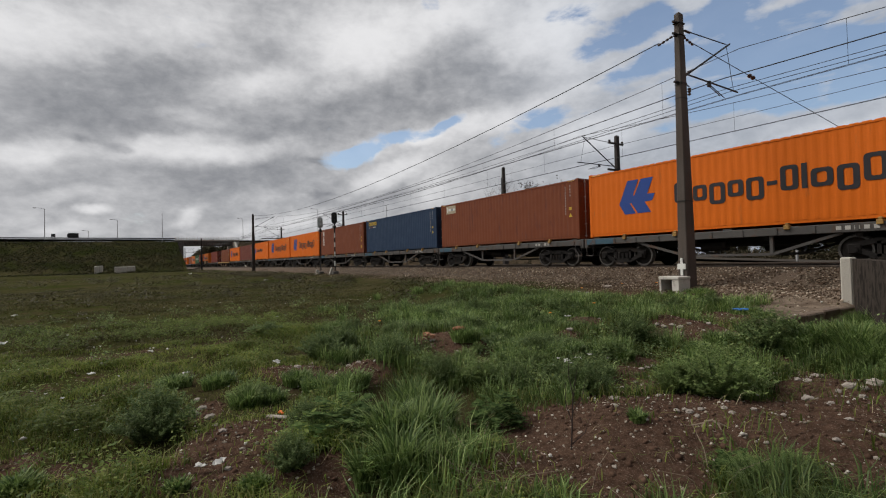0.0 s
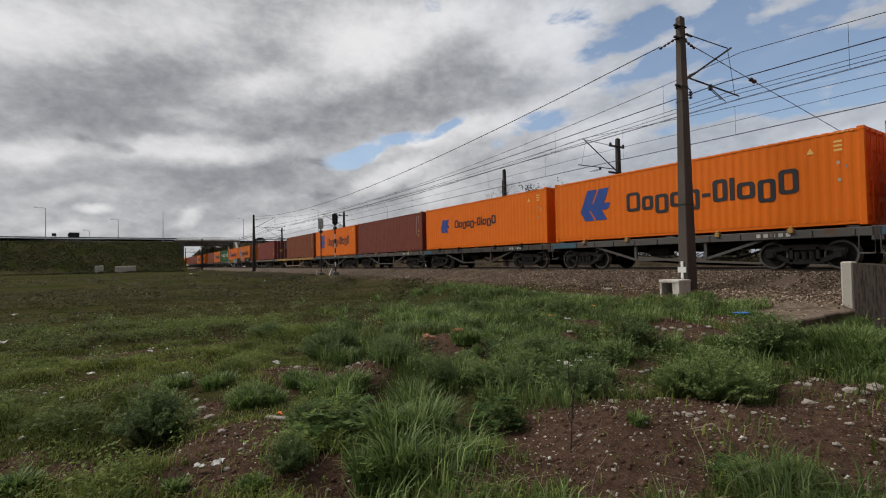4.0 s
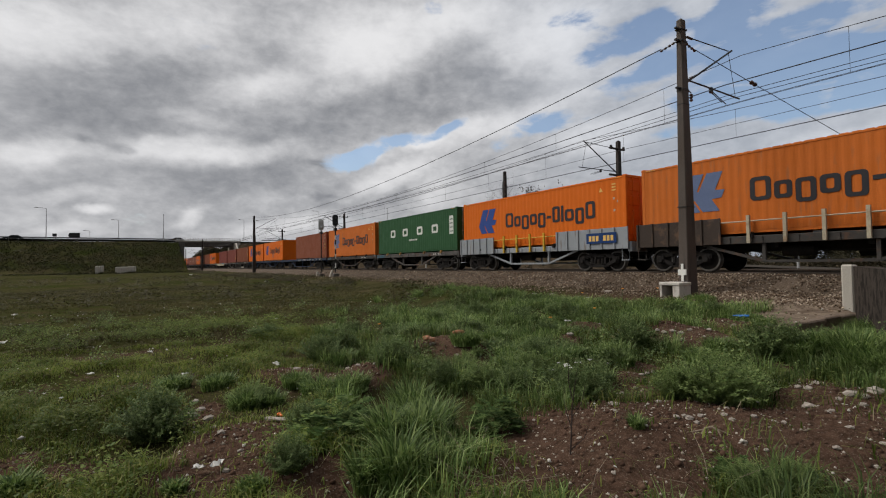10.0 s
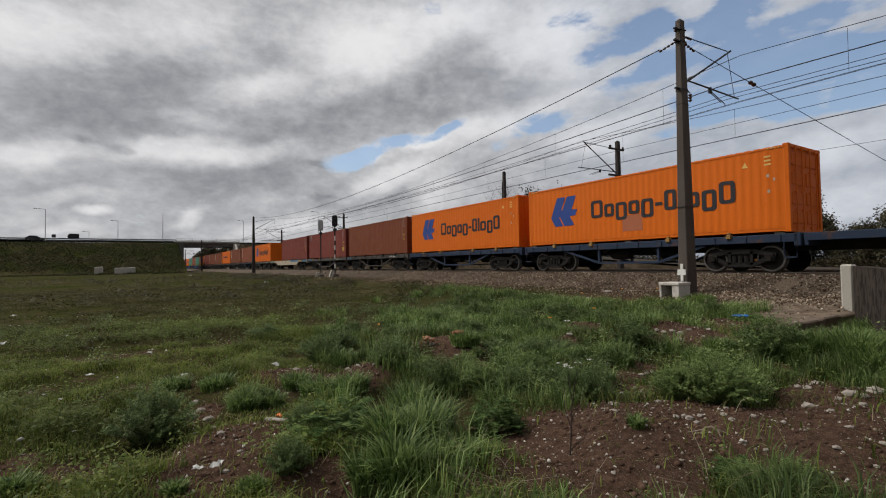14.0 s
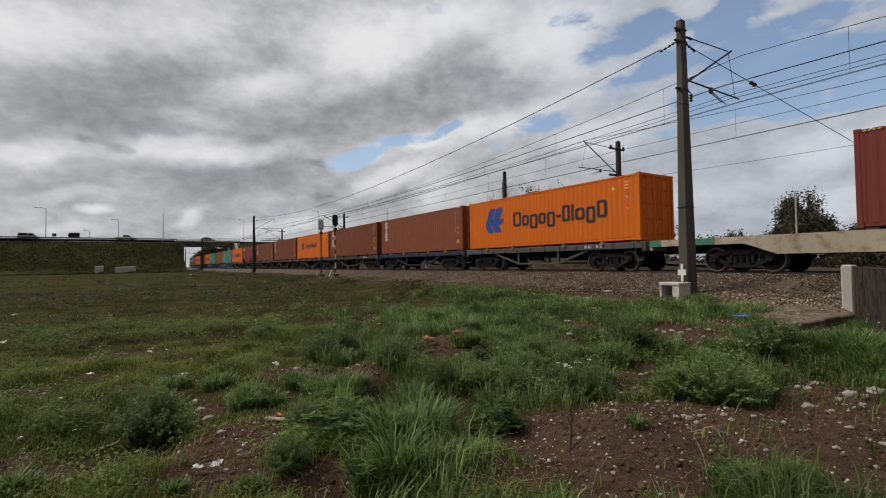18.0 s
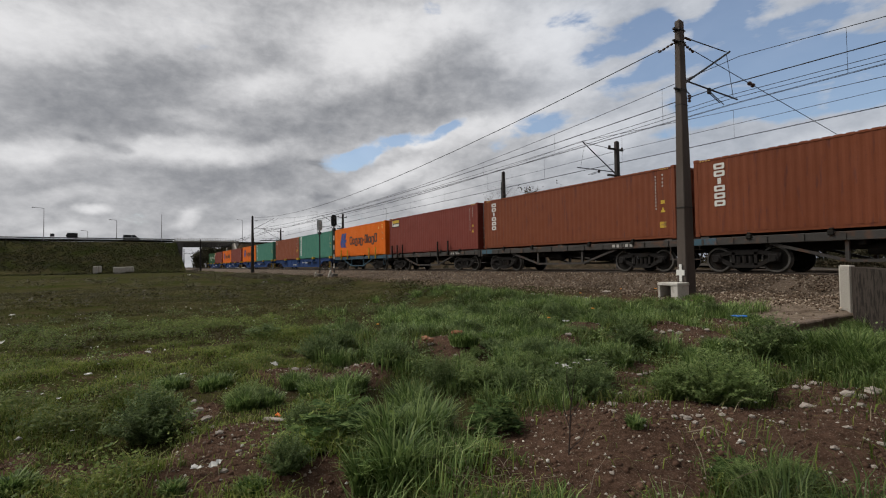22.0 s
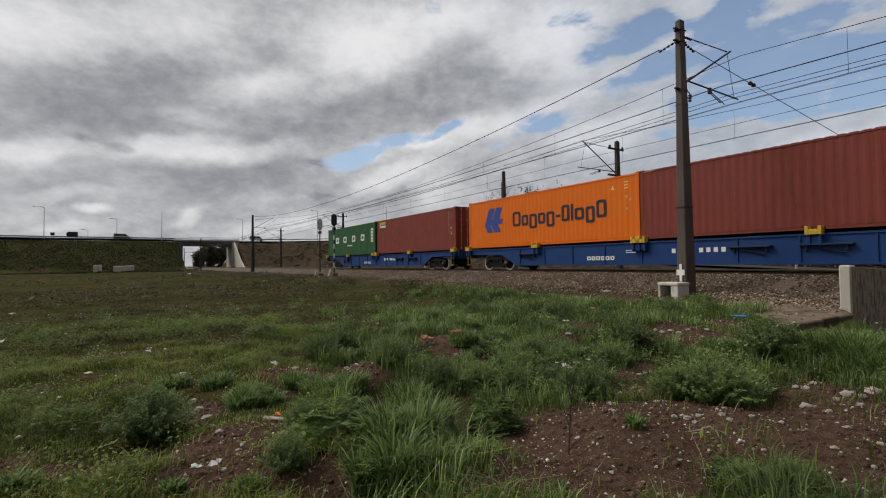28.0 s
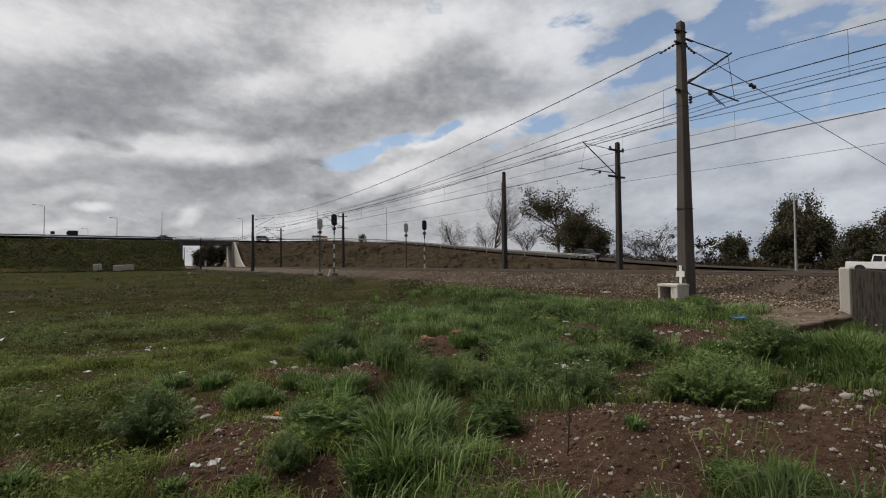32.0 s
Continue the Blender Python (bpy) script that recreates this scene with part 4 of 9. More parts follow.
def container_body(paint, label, group):
    """Container built round its base centre; the doors are at +x."""
    c = thing("shipping_container", Matrix(), label, "container", group)
    part("side_wall", corrugated(-HL + 0.14, HL - 0.14, 0.15, HH - 0.10, -HW + 0.012, 0.011, -1), paint, c)
    part("side_wall", corrugated(-HL + 0.14, HL - 0.14, 0.15, HH - 0.10, HW - 0.012, 0.036, 1), paint, c)
    bm = bmesh.new()
    n = 40
    for k in range(n):
        x = -HL + 0.15 + k * (2 * HL - 0.3) / n
        w = (2 * HL - 0.3) / n
        box(bm, (x, -HW + 0.012, HH - 0.07), (x + 0.72 * w, HW - 0.012, HH - 0.036))
    box(bm, (-HL + 0.1, -HW + 0.04, HH - 0.09), (HL - 0.1, HW - 0.04, HH - 0.06))
    part("roof", bm, paint, c)
    for y in (-HW, HW - 0.06):
        part("top_rail", boxes(((-HL + 0.15, y, HH - 0.12), (HL - 0.15, y + 0.06, HH - 0.055)), bevel=0.008), paint, c)
        inset = 0.028 if y < 0 else -0.028
        part("bottom_rail", boxes(((-HL + 0.15, y + inset, 0.035), (HL - 0.15, y + inset + 0.06, 0.16)), bevel=0.008), paint, c)
    post = None
    for x in (-HL, HL - 0.15):
        for y in (-HW, HW - 0.15):
            part("corner_post", boxes(((x, y, 0.11), (x + 0.15, y + 0.15, HH - 0.11)), bevel=0.015), paint, c)
    cast = None
    for x in (-HL - 0.002, HL - 0.176):
        for y in (-HW - 0.003, HW - 0.159):
            for z in (0.0, HH - 0.118):
                if cast is None:
                    bm = boxes(((0, 0, 0), (0.178, 0.162, 0.118)), bevel=0.012)
                    box(bm, (0.06, -0.002, 0.03), (0.118, 0.01, 0.09))
                    cast = part("corner_casting", bm, paint, c)
                    cast.matrix_basis = pose(x, y, z)
                else:
                    share("corner_casting", cast.data, c, pose(x, y, z))
    # hazard dashes at both ends of the top rail
    for x in (-HL + 0.22, HL - 0.66):
        for k in range(4):
            part("hazard_dash", plate(bmesh.new(), [(x + 0.11 * k, HH - 0.105), (x + 0.11 * k + 0.06, HH - 0.105), (x + 0.11 * k + 0.085, HH - 0.07), (x + 0.11 * k + 0.025, HH - 0.07)], -HW - 0.006, 0.01), M["mark_yellow"], c)
    # closed end at -x
    bm = corrugated(-HW + 0.15, HW - 0.15, 0.12, HH - 0.10, -HL + 0.03, 0.04, -1)
    bmesh.ops.rotate(bm, verts=bm.verts, cent=(0, 0, 0), matrix=Matrix.Rotation(radians(-90), 3, "Z"))
    part("end_wall", bm, paint, c)
    for x in (-HL, HL - 0.1):
        part("end_sill", boxes(((x, -HW + 0.16, 0.0), (x + 0.1, HW - 0.16, 0.13)), bevel=0.01), paint, c)
        part("end_header", boxes(((x, -HW + 0.16, HH - 0.13), (x + 0.1, HW - 0.16, HH - 0.01)), bevel=0.01), paint, c)
    # doors at +x
    for y0 in (-HW + 0.16, 0.01):
        y1 = y0 + HW - 0.17
        bm = boxes(((HL - 0.09, y0, 0.13), (HL - 0.05, y1, HH - 0.13)))
        for k in range(4):
            z = 0.28 + 0.64 * k
            box(bm, (HL - 0.05, y0 + 0.09, z), (HL - 0.02, y1 - 0.09, z + 0.42), 0.012)
        door = part("door", bm, paint, c)
        for f in (0.28, 0.74):
            y = y0 + f * (y1 - y0)
            bm = tubes((((HL + 0.015, y, 0.06), (HL + 0.015, y, HH - 0.05)), 0.017), n=6)
            for z in (0.12, 0.7, 1.3, 2.0, 2.72):
                box(bm, (HL - 0.02, y - 0.05, z), (HL + 0.03, y + 0.05, z + 0.05))
            part("locking_bar", bm, paint if paint in (M["orange"], M["orange_old"]) else M["galv"], door)
        hinge = None
        yy = y0 - 0.03 if y0 < 0 else y1 - 0.05
        for z in (0.3, 0.95, 1.6, 2.25):
            if hinge is None:
                hinge = part("hinge", boxes(((HL - 0.04, yy, 0), (HL + 0.01, yy + 0.09, 0.12))), paint, door)
                hinge.matrix_basis = pose(0, 0, z)
            else:
                share("hinge", hinge.data, door, pose(0, 0, z))
    return c


def flat_marks(bm, rects, y=-HW + 0.012):
    """Painted bars on the near side wall: (x0, z0, x1, z1), a little proud of the ribs."""
    for x0, z0, x1, z1 in rects:
        box(bm, (x0, y - 0.006, z0), (x1, y + 0.004, z1))
    return bm


def mark_row(name, c, ink, rects):
    """Painted bars, each a part of its own."""
    for q in rects:
        part(name, flat_marks(bmesh.new(), [q]), ink, c)


def emblem(c, ink, cx=-3.62, cz=1.62, s=1.0):
    """The carrier's sign as plain slanted shapes."""
    bm = bmesh.new()
    y = -HW + 0.002
    P = lambda pts: [(cx + s * a, cz + s * b) for a, b in pts]
    plate(bm, P([(-0.85, -0.27), (-0.41, 0.71), (0.11, 0.71), (-0.16, 0.08), (-0.10, 0.04), (0.23, 0.71), (0.80, 0.71), (0.50, 0.06), (0.85, 0.04), (0.73, -0.24), (0.38, -0.26), (0.66, -0.71), (0.05, -0.71), (-0.26, -0.24), (-0.32, -0.27), (-0.04, -0.71), (-0.58, -0.71)]), y, 0.012)
    part("emblem", bm, ink, c, "blue carrier emblem")


def frame_shape(bm, x0, z0, x1, z1, bar, y=-HW + 0.002, thick=0.012):
    """A plain rounded frame painted on the near wall; where it is too slender for a hole, a plain bar."""
    if x1 - x0 < 2.6 * bar:
        return plate(bm, [(x0, z0), (x1, z0), (x1, z1), (x0, z1)], y, thick)

    def loop(inset, r, yy):
        a, b, c, d = x0 + inset, x1 - inset, z0 + inset * 0.8, z1 - inset * 0.8
        pts = []
        for cx, cz, q in ((b - r, d - r, 0), (a + r, d - r, 1), (a + r, c + r, 2), (b - r, c + r, 3)):
            for k in range(4):
                w = math.pi / 2 * (q + k / 3)
                pts.append(bm.verts.new((cx + r * math.cos(w), yy, cz + r * math.sin(w))))
        return pts
    r = min(x1 - x0, z1 - z0) * 0.22
    rings = [loop(bar, r * 0.5, y), loop(0, r, y), loop(0, r, y + thick), loop(bar, r * 0.5, y + thick)]
    for p, q in zip(rings, rings[1:] + rings[:1]):
        for k in range(16):
            bm.faces.new((p[k], p[(k + 1) % 16], q[(k + 1) % 16], q[k]))
    bmesh.ops.recalc_face_normals(bm, faces=bm.faces)
    return bm


def lettering(c, ink, x0=-1.93, x1=4.42, base=1.13, cap=0.80):
    """The carrier's name as plain frames and bars: one for each character, as tall and wide as the real ones are."""
    widths = [0.72, 0.58, 0.62, 0.58, 0.62, 0.34, 0.56, 0.17, 0.64, 0.60, 0.62]
    rise = [1.0, 0.72, 0.72, 0.72, 0.72, 0.46, 1.0, 1.0, 0.72, 0.72, 1.0]
    foot = [0.0, 0.0, -0.24, 0.0, -0.24, 0.29, 0.0, 0.0, 0.0, -0.24, 0.0]
    k = (x1 - x0) / (sum(widths) + 0.10 * 10)
    x = x0
    for w, hi, lo in zip(widths, rise, foot):
        bar = 0.5 * w * k if hi < 0.5 else 0.175 * k
        part("letter_shape", frame_shape(bmesh.new(), x, base + lo * cap, x + w * k, base + hi * cap, bar), ink, c)
        x += (w + 0.10) * k


def small_codes(c, ink="chalk", tri=True):
    """Container codes near the door end: rows of short bars, and a warning triangle."""
    mark_row("code_mark", c, M[ink], [(5.24, 2.50 - 0.13 * k, 5.275, 2.50 - 0.13 * k + 0.085) for k in range(11)] + [(5.54, 2.54 - 0.15 * k, 5.585, 2.54 - 0.15 * k + 0.075) for k in range(4)])
    if tri:
        part("warning_mark", plate(bmesh.new(), [(5.46, 1.08), (5.66, 1.08), (5.56, 1.28)], -HW + 0.004, 0.01), M["yellow"], c)
        part("warning_mark", plate(bmesh.new(), [(5.48, 1.42), (5.64, 1.42), (5.64, 1.56), (5.48, 1.56)], -HW + 0.004, 0.01), M["yellow"], c)


def top_marks(c, ink="white"):
    mark_row("code_mark", c, M["mark_yellow"], [(5.36, 2.26 + 0.13 * k, 5.56, 2.32 + 0.13 * k) for k in range(3)])
    part("warning_mark", plate(bmesh.new(), [(4.66, 2.28), (4.86, 2.28), (4.76, 2.47)], -HW + 0.004, 0.01), M["mark_yellow"], c)
    mark_row("code_mark", c, M[ink], [(5.42, 1.86, 5.50, 1.96), (5.44, 1.34, 5.52, 1.44), (5.62, 1.72, 5.68, 1.82)])


def door_codes(c):
    for k in range(6):
        part("door_mark", boxes(((HL - 0.024, 0.42, 2.5 - 0.17 * k), (HL - 0.012, 0.42 + (0.55 if k % 2 else 0.35), 2.57 - 0.17 * k))), M["chalk"], c)
    bm = boxes(((HL - 0.024, -0.42, 1.15), (HL - 0.012, -0.02, 1.5)))
    part("door_label", bm, M["yellow"], c)


def side_sign(c, x0, z0, x1, z1, ground, inks, label):
    """A small company sign: a plain panel with a few coloured bars."""
    bm = bmesh.new()
    flat_marks(bm, [(x0, z0, x1, z1)])
    p = part("company_sign", bm, ground, c, label)
    for (a, b, d, e), mat in inks:
        bm = bmesh.new()
        w, h = x1 - x0, z1 - z0
        flat_marks(bm, [(x0 + a * w, z0 + b * h, x0 + d * w, z0 + e * h)], -HW + 0.006)
        part("sign_bar", bm, mat, p)


def upright_name(c, ink=None, x0=-5.36, x1=-4.98, z0=1.05, z1=2.66, n=6):
    """A name written downwards, as one plain frame a character."""
    step = (z1 - z0) / n
    for k in range(n):
        part("letter_shape", frame_shape(bmesh.new(), x0 + (0.13 if k == 3 else 0), z0 + k * step + 0.035, x1 - (0.13 if k == 3 else 0), z0 + (k + 1) * step - 0.02, 0.085), ink or M["white"], c)


def big_name(c):
    """Four wide white characters as plain blocks, with a small line below."""
    for x in (-3.72, -1.60, 0.70, 2.86):
        part("letter_shape", frame_shape(bmesh.new(), x, 1.31, x + 0.83, 1.92, 0.19), M["white"], c)
    mark_row("small_letter_bar", c, M["white"], [(-0.55 + 0.145 * k, 0.92, -0.55 + 0.145 * k + 0.10, 1.04) for k in range(9)])
    bm = bmesh.new()
    flat_marks(bm, [(5.16, 1.12, 5.64, 2.36)])
    p = part("sticker", bm, M["white"], c, "white sticker panel with dark waves")
    for k in range(4):
        part("sticker_mark", flat_marks(bmesh.new(), [(5.22, 1.28 + 0.27 * k, 5.58, 1.34 + 0.27 * k)], -HW + 0.006), M["green"], p)


# ---- wagons ----
def wheelset_mesh():
    bm = bmesh.new()
    for s in (-1, 1):
        prof = [(-1.02, 0.10), (-0.95, 0.11), (-0.945, 0.36), (-0.99, 0.38), (-0.99, 0.44), (-0.87, 0.457), (-0.845, 0.485), (-0.835, 0.485), (-0.83, 0.38), (-0.90, 0.35), (-0.90, 0.12), (-0.6, 0.09)]
        lathe(bm, [(s * y, r) for y, r in prof], 22)
    tube(bm, [(0, -1.12, 0), (0, 1.12, 0)], 0.085, 10)
    # a maker's boss and three lightening marks, so that the turning shows
    for k in range(3):
        a = 2 * math.pi * k / 3
        box(bm, (0.22 * math.cos(a) - 0.03, -0.955, 0.22 * math.sin(a) - 0.03), (0.22 * math.cos(a) + 0.03, -0.94, 0.22 * math.sin(a) + 0.03))
    bmesh.ops.recalc_face_normals(bm, faces=bm.faces)
    me = bpy.data.meshes.new("wheelset")
    bm.to_mesh(me)
    bm.free()
    me.materials.append(M["iron"])
    me.materials.append(M["rim_dull"])
    for p in me.polygons:
        c = p.center
        if math.hypot(c.x, c.z) > 0.395 and abs(c.y) < 0.995 and abs(c.y) > 0.84:
            p.material_index = 1
    return me


def bogie_meshes():
    out = {}
    bm = bmesh.new()
    # cast side frame: arched top chord, sloping arms, spring window
    outline = [(-1.18, -0.03), (-1.16, 0.14), (-0.95, 0.22), (-0.62, 0.18), (-0.40, 0.30), (0.40, 0.30), (0.62, 0.18), (0.95, 0.22), (1.16, 0.14), (1.18, -0.03), (1.0, -0.08), (0.80, -0.02), (0.50, -0.26), (-0.50, -0.26), (-0.80, -0.02), (-1.0, -0.08)]
    k = len(outline)
    hole = [(-0.30, -0.15), (0.30, -0.15), (0.30, 0.16), (-0.30, 0.16)]
    y0, y1 = -0.06, 0.06
    top = [(-1.18, 0.10), (-0.95, 0.22), (-0.45, 0.30), (0.45, 0.30), (0.95, 0.22), (1.18, 0.10)]
    bars = [((-1.12, 0.10), (-0.45, 0.24), 0.075), ((-0.45, 0.24), (0.45, 0.24), 0.085), ((0.45, 0.24), (1.12, 0.10), 0.075),
            ((-0.95, 0.05), (-0.42, -0.22), 0.07), ((-0.42, -0.22), (0.42, -0.22), 0.08), ((0.42, -0.22), (0.95, 0.05), 0.07),
            ((-0.36, -0.22), (-0.36, 0.24), 0.05), ((0.36, -0.22), (0.36, 0.24), 0.05)]
    for (ax, az), (bx, bz), h in bars:
        d = Vector((bx - ax, 0, bz - az)).normalized()
        n = Vector((-d.z, 0, d.x)) * h
        plate(bm, [(ax + n.x, az + n.z), (bx + n.x, bz + n.z), (bx - n.x, bz - n.z), (ax - n.x, az - n.z)], y0, y1 - y0)
    for x in (-0.92, 0.92):
        box(bm, (x - 0.16, -0.10, -0.13), (x + 0.16, 0.10, 0.17), 0.03)
        tube(bm, [(x, -0.16, 0), (x, -0.09, 0)], 0.10, 10)
    for x in (-0.2, 0.0, 0.2):
        tube(bm, [(x, 0, -0.16), (x, 0, 0.10)], 0.085, 8)
    bmesh.ops.recalc_face_normals(bm, faces=bm.faces)
    me = bpy.data.meshes.new("side_frame")
    bm.to_mesh(me)
    bm.free()
    me.materials.append(M["frame_iron"])
    out["side_frame"] = me
    me = bpy.data.meshes.new("bolster")
    bm = boxes(((-0.22, -1.05, -0.02), (0.22, 1.05, 0.30)), bevel=0.03)
    box(bm, (-0.9, -0.7, -0.1), (-0.75, 0.7, 0.05)), box(bm, (0.75, -0.7, -0.1), (0.9, 0.7, 0.05))
    bm.to_mesh(me)
    bm.free()
    me.materials.append(M["iron"])
    out["bolster"] = me
    return out


WHEELSET = wheelset_mesh()
WHITE_WHEELSET = wheelset_mesh()
WHITE_WHEELSET.materials[1] = M["rim_white"]
BOGIE = bogie_meshes()
WHEEL_R = 0.457


def add_bogie(wagon, x, wheels=None):
    b = share("bogie", BOGIE["bolster"], wagon, pose(x, 0, 0.47))
    for y in (-1.05, 1.05):
        share("side_frame", BOGIE["side_frame"], b, pose(0, y, 0))
    for dx in (-0.92, 0.92):
        share("wheelset", wheels or WHEELSET, b, pose(dx, 0, WHEEL_R - 0.47))


def couplers(wagon, half, mat):
    for s in (-1, 1):
        bm = boxes(((s * half - 0.02 if s > 0 else -half - 0.32, -0.1, 0.80), (s * half + 0.32 if s > 0 else -half + 0.02, 0.1, 1.0)), bevel=0.02)
        part("coupler", bm, M["iron"], wagon)
        hose = [(s * (half - 0.05), -0.35, 0.8), (s * (half + 0.1), -0.35, 0.5), (s * (half + 0.3), -0.35, 0.5)]
        part("brake_hose", tubes((hose, 0.03), n=6), M["rubber"], wagon)
        # corner step
        x = s * (half - 0.25)
        bm = tubes((((x - 0.18, -1.3, 1.0), (x - 0.18, -1.3, 0.5), (x + 0.18, -1.3, 0.5), (x + 0.18, -1.3, 1.0)), 0.018), n=6)
        box(bm, (x - 0.18, -1.36, 0.47), (x + 0.18, -1.22, 0.5))
        part("step", bm, mat, wagon)


def truss(wagon, x0, x1, x2, x3, z_top, z_low, mat, posts=2):
    """Queen-post truss under both sills."""
    for y in (-1.18, 1.18):
        bm = bmesh.new()
        for (ax, az), (bx, bz) in (((x0, z_top), (x1, z_low)), ((x1, z_low), (x2, z_low)), ((x2, z_low), (x3, z_top))):
            d = Vector((bx - ax, 0, bz - az)).normalized()
            n = Vector((-d.z, 0, d.x)) * 0.045
            plate(bm, [(ax + n.x, az + n.z), (bx + n.x, bz + n.z), (bx - n.x, bz - n.z), (ax - n.x, az - n.z)], y - 0.04, 0.08)
        part("truss_bar", bm, mat, wagon)
        for x in ([x1, x2] if posts == 2 else [x1, (x1 + x2) / 2, x2]):
            part("truss_post", boxes(((x - 0.05, y - 0.05, z_low), (x + 0.05, y + 0.05, z_top))), mat, wagon)


def underfloor(wagon, half):
    """Centre sill, cross bearers, brake cylinder and rods in the shade under the floor."""
    bm = boxes(((-half, -0.3, 0.72), (half, 0.3, 1.0)))
    part("centre_sill", bm, M["iron"], wagon)
    for x in np.linspace(-half + 2.6, half - 2.6, 4):
        part("cross_bearer", boxes(((x - 0.08, -1.15, 0.85), (x + 0.08, 1.15, 1.0))), M["iron"], wagon)
    bm = tubes((((-1.2, -0.62, 0.72), (-0.3, -0.62, 0.72)), 0.19), (((-0.3, -0.62, 0.72), (1.9, -0.45, 0.66)), 0.03), n=10)
    part("brake_cylinder", bm, M["iron"], wagon)
    part("air_tank", tubes((((0.5, 0.55, 0.72), (1.7, 0.55, 0.72)), 0.22), n=10), M["iron"], wagon)


def twist_locks(wagon, xs, z, mat):
    me = None
    for x in xs:
        for y in (-1.27, 1.27):
            if me is None:
                bm = boxes(((-0.08, -0.10, -0.14), (0.08, 0.10, 0.01)), ((-0.05, -0.06, 0.01), (0.05, 0.06, 0.08)), bevel=0.015)
                ob = part("lock_bracket", bm, mat, wagon)
                ob.matrix_basis = pose(x, y, z)
                me = ob.data
            else:
                share("lock_bracket", me, wagon, pose(x, y, z))


def flat_wagon(style, label):
    """Forty-foot flat wagon with a queen-post truss; rail level is z = 0."""
    w = thing("flat_wagon", Matrix(), label, "wagon", "wagons of the train")
    half = 6.28
    paint = {"grey": M["wagon_grey"], "dark": M["wagon_dark"], "blue": M["wagon_teal"], "slate": M["wagon_navy"], "panel": M["wagon_light"], "sooty": M["wagon_dark"]}[style]
    for y in (-1.3, 1.18):
        bm = boxes(((-half, y, 0.98), (half, y + 0.12, 1.25)), bevel=0.015)
        for k in range(12):
            x = -half + 0.5 + k * (2 * half - 1) / 11
            box(bm, (x - 0.04, y - 0.03 if y < 0 else y + 0.1, 1.0), (x + 0.04, y + 0.02 if y < 0 else y + 0.15, 1.22))
        part("side_sill", bm, paint, w)
    part("floor_plate", boxes(((-half, -1.18, 1.17), (half, 1.18, 1.25))), M["wagon_dark"], w)
    for s in (-1, 1):
        part("end_beam", boxes(((s * half - 0.1, -1.3, 0.85), (s * half + 0.1, 1.3, 1.27)), bevel=0.02), paint, w)
    for x in (-5.75, 0.0, 5.75):
        part("bolster_pad", boxes(((x - 0.15, -1.2, 1.25), (x + 0.15, 1.2, DECK))), M["wagon_dark"], w)
    underfloor(w, half)
    truss(w, -3.6, -1.55, 1.4, 3.3, 0.98, 0.38, paint)
    for x in (-4.46, 4.46):
        add_bogie(w, x)
    couplers(w, half + 0.05, paint)
    twist_locks(w, (-4.2, -1.9, 1.9, 4.2), 1.30, M["ochre" if style in ("grey", "slate") else "iron"])
    if style in ("grey", "dark"):
        part("painted_patch", boxes(((-half + 0.05, -1.318, 1.0), (-half + (1.5 if style == "grey" else 1.0), -1.302, 1.235))), M["wagon_teal"], w, "dull blue painted patch")
        for i in range(5):
            part("number_bar", boxes(((half - 3.1 + 0.22 * i, -1.316, 1.06), (half - 2.97 + 0.22 * i, -1.302, 1.18))), M["chalk"], w)
    if style in ("panel", "sooty"):
        # fixed side panels at the ends and stakes with a rail between
        pm = M["wagon_light"] if style == "panel" else M["sooty_panel"]
        for y in (-1.36, 1.30):
            for x0, x1 in ((-half + 0.05, -2.9), (2.15, half - 0.05)):
                bm = boxes(((x0, y, 0.98), (x1, y + 0.06, 1.92)), bevel=0.01)
                k = int((x1 - x0) / 0.62)
                p = part("side_panel", bm, pm, w, "ribbed steel side panel")
                for i in range(k + 1):
                    x = x0 + (x1 - x0) * i / k
                    part("rib", boxes(((x - 0.035, y - 0.05 if y < 0 else y + 0.055, 0.978), (x + 0.035, y + 0.005 if y < 0 else y + 0.11, 1.925))), pm, p)
                if y < 0 and x0 > 0:
                    bm = boxes(((4.05 if style == "panel" else 5.05, y - 0.055, 1.25), (5.7 if style == "panel" else 5.95, y - 0.045, 1.72)))
                    q = part("number_board", bm, M["wagon_blue" if style == "panel" else "wagon_teal"], w, "blue painted board")
                    for i in (0, 1, 2, 4, 5, 6):
                        part("number_bar", boxes(((4.2 + 0.2 * i, y - 0.06, 1.36), (4.34 + 0.2 * i, y - 0.05, 1.60))), M["mark_yellow" if style == "panel" else "ochre"], q)
        sm = M["yellow"] if style == "panel" else M["cream"]
        for x in (-1.95, -0.85, 0.2, 1.25):
            for y in (-1.36, 1.36):
                part("stake", boxes(((x - 0.05, y - 0.05, 1.0), (x + 0.05, y + 0.05, 1.95))), sm, w)
        part("stake_rail", tubes((((-2.9, -1.36, 1.75), (2.15, -1.36, 1.75)), 0.025), n=6), sm, w)
    return w


def staked(w, xs, mat, top=1.98):
    for x in xs:
        part("stake", boxes(((x - 0.05, -1.40, 1.0), (x + 0.05, -1.31, top)), bevel=0.01), mat, w)


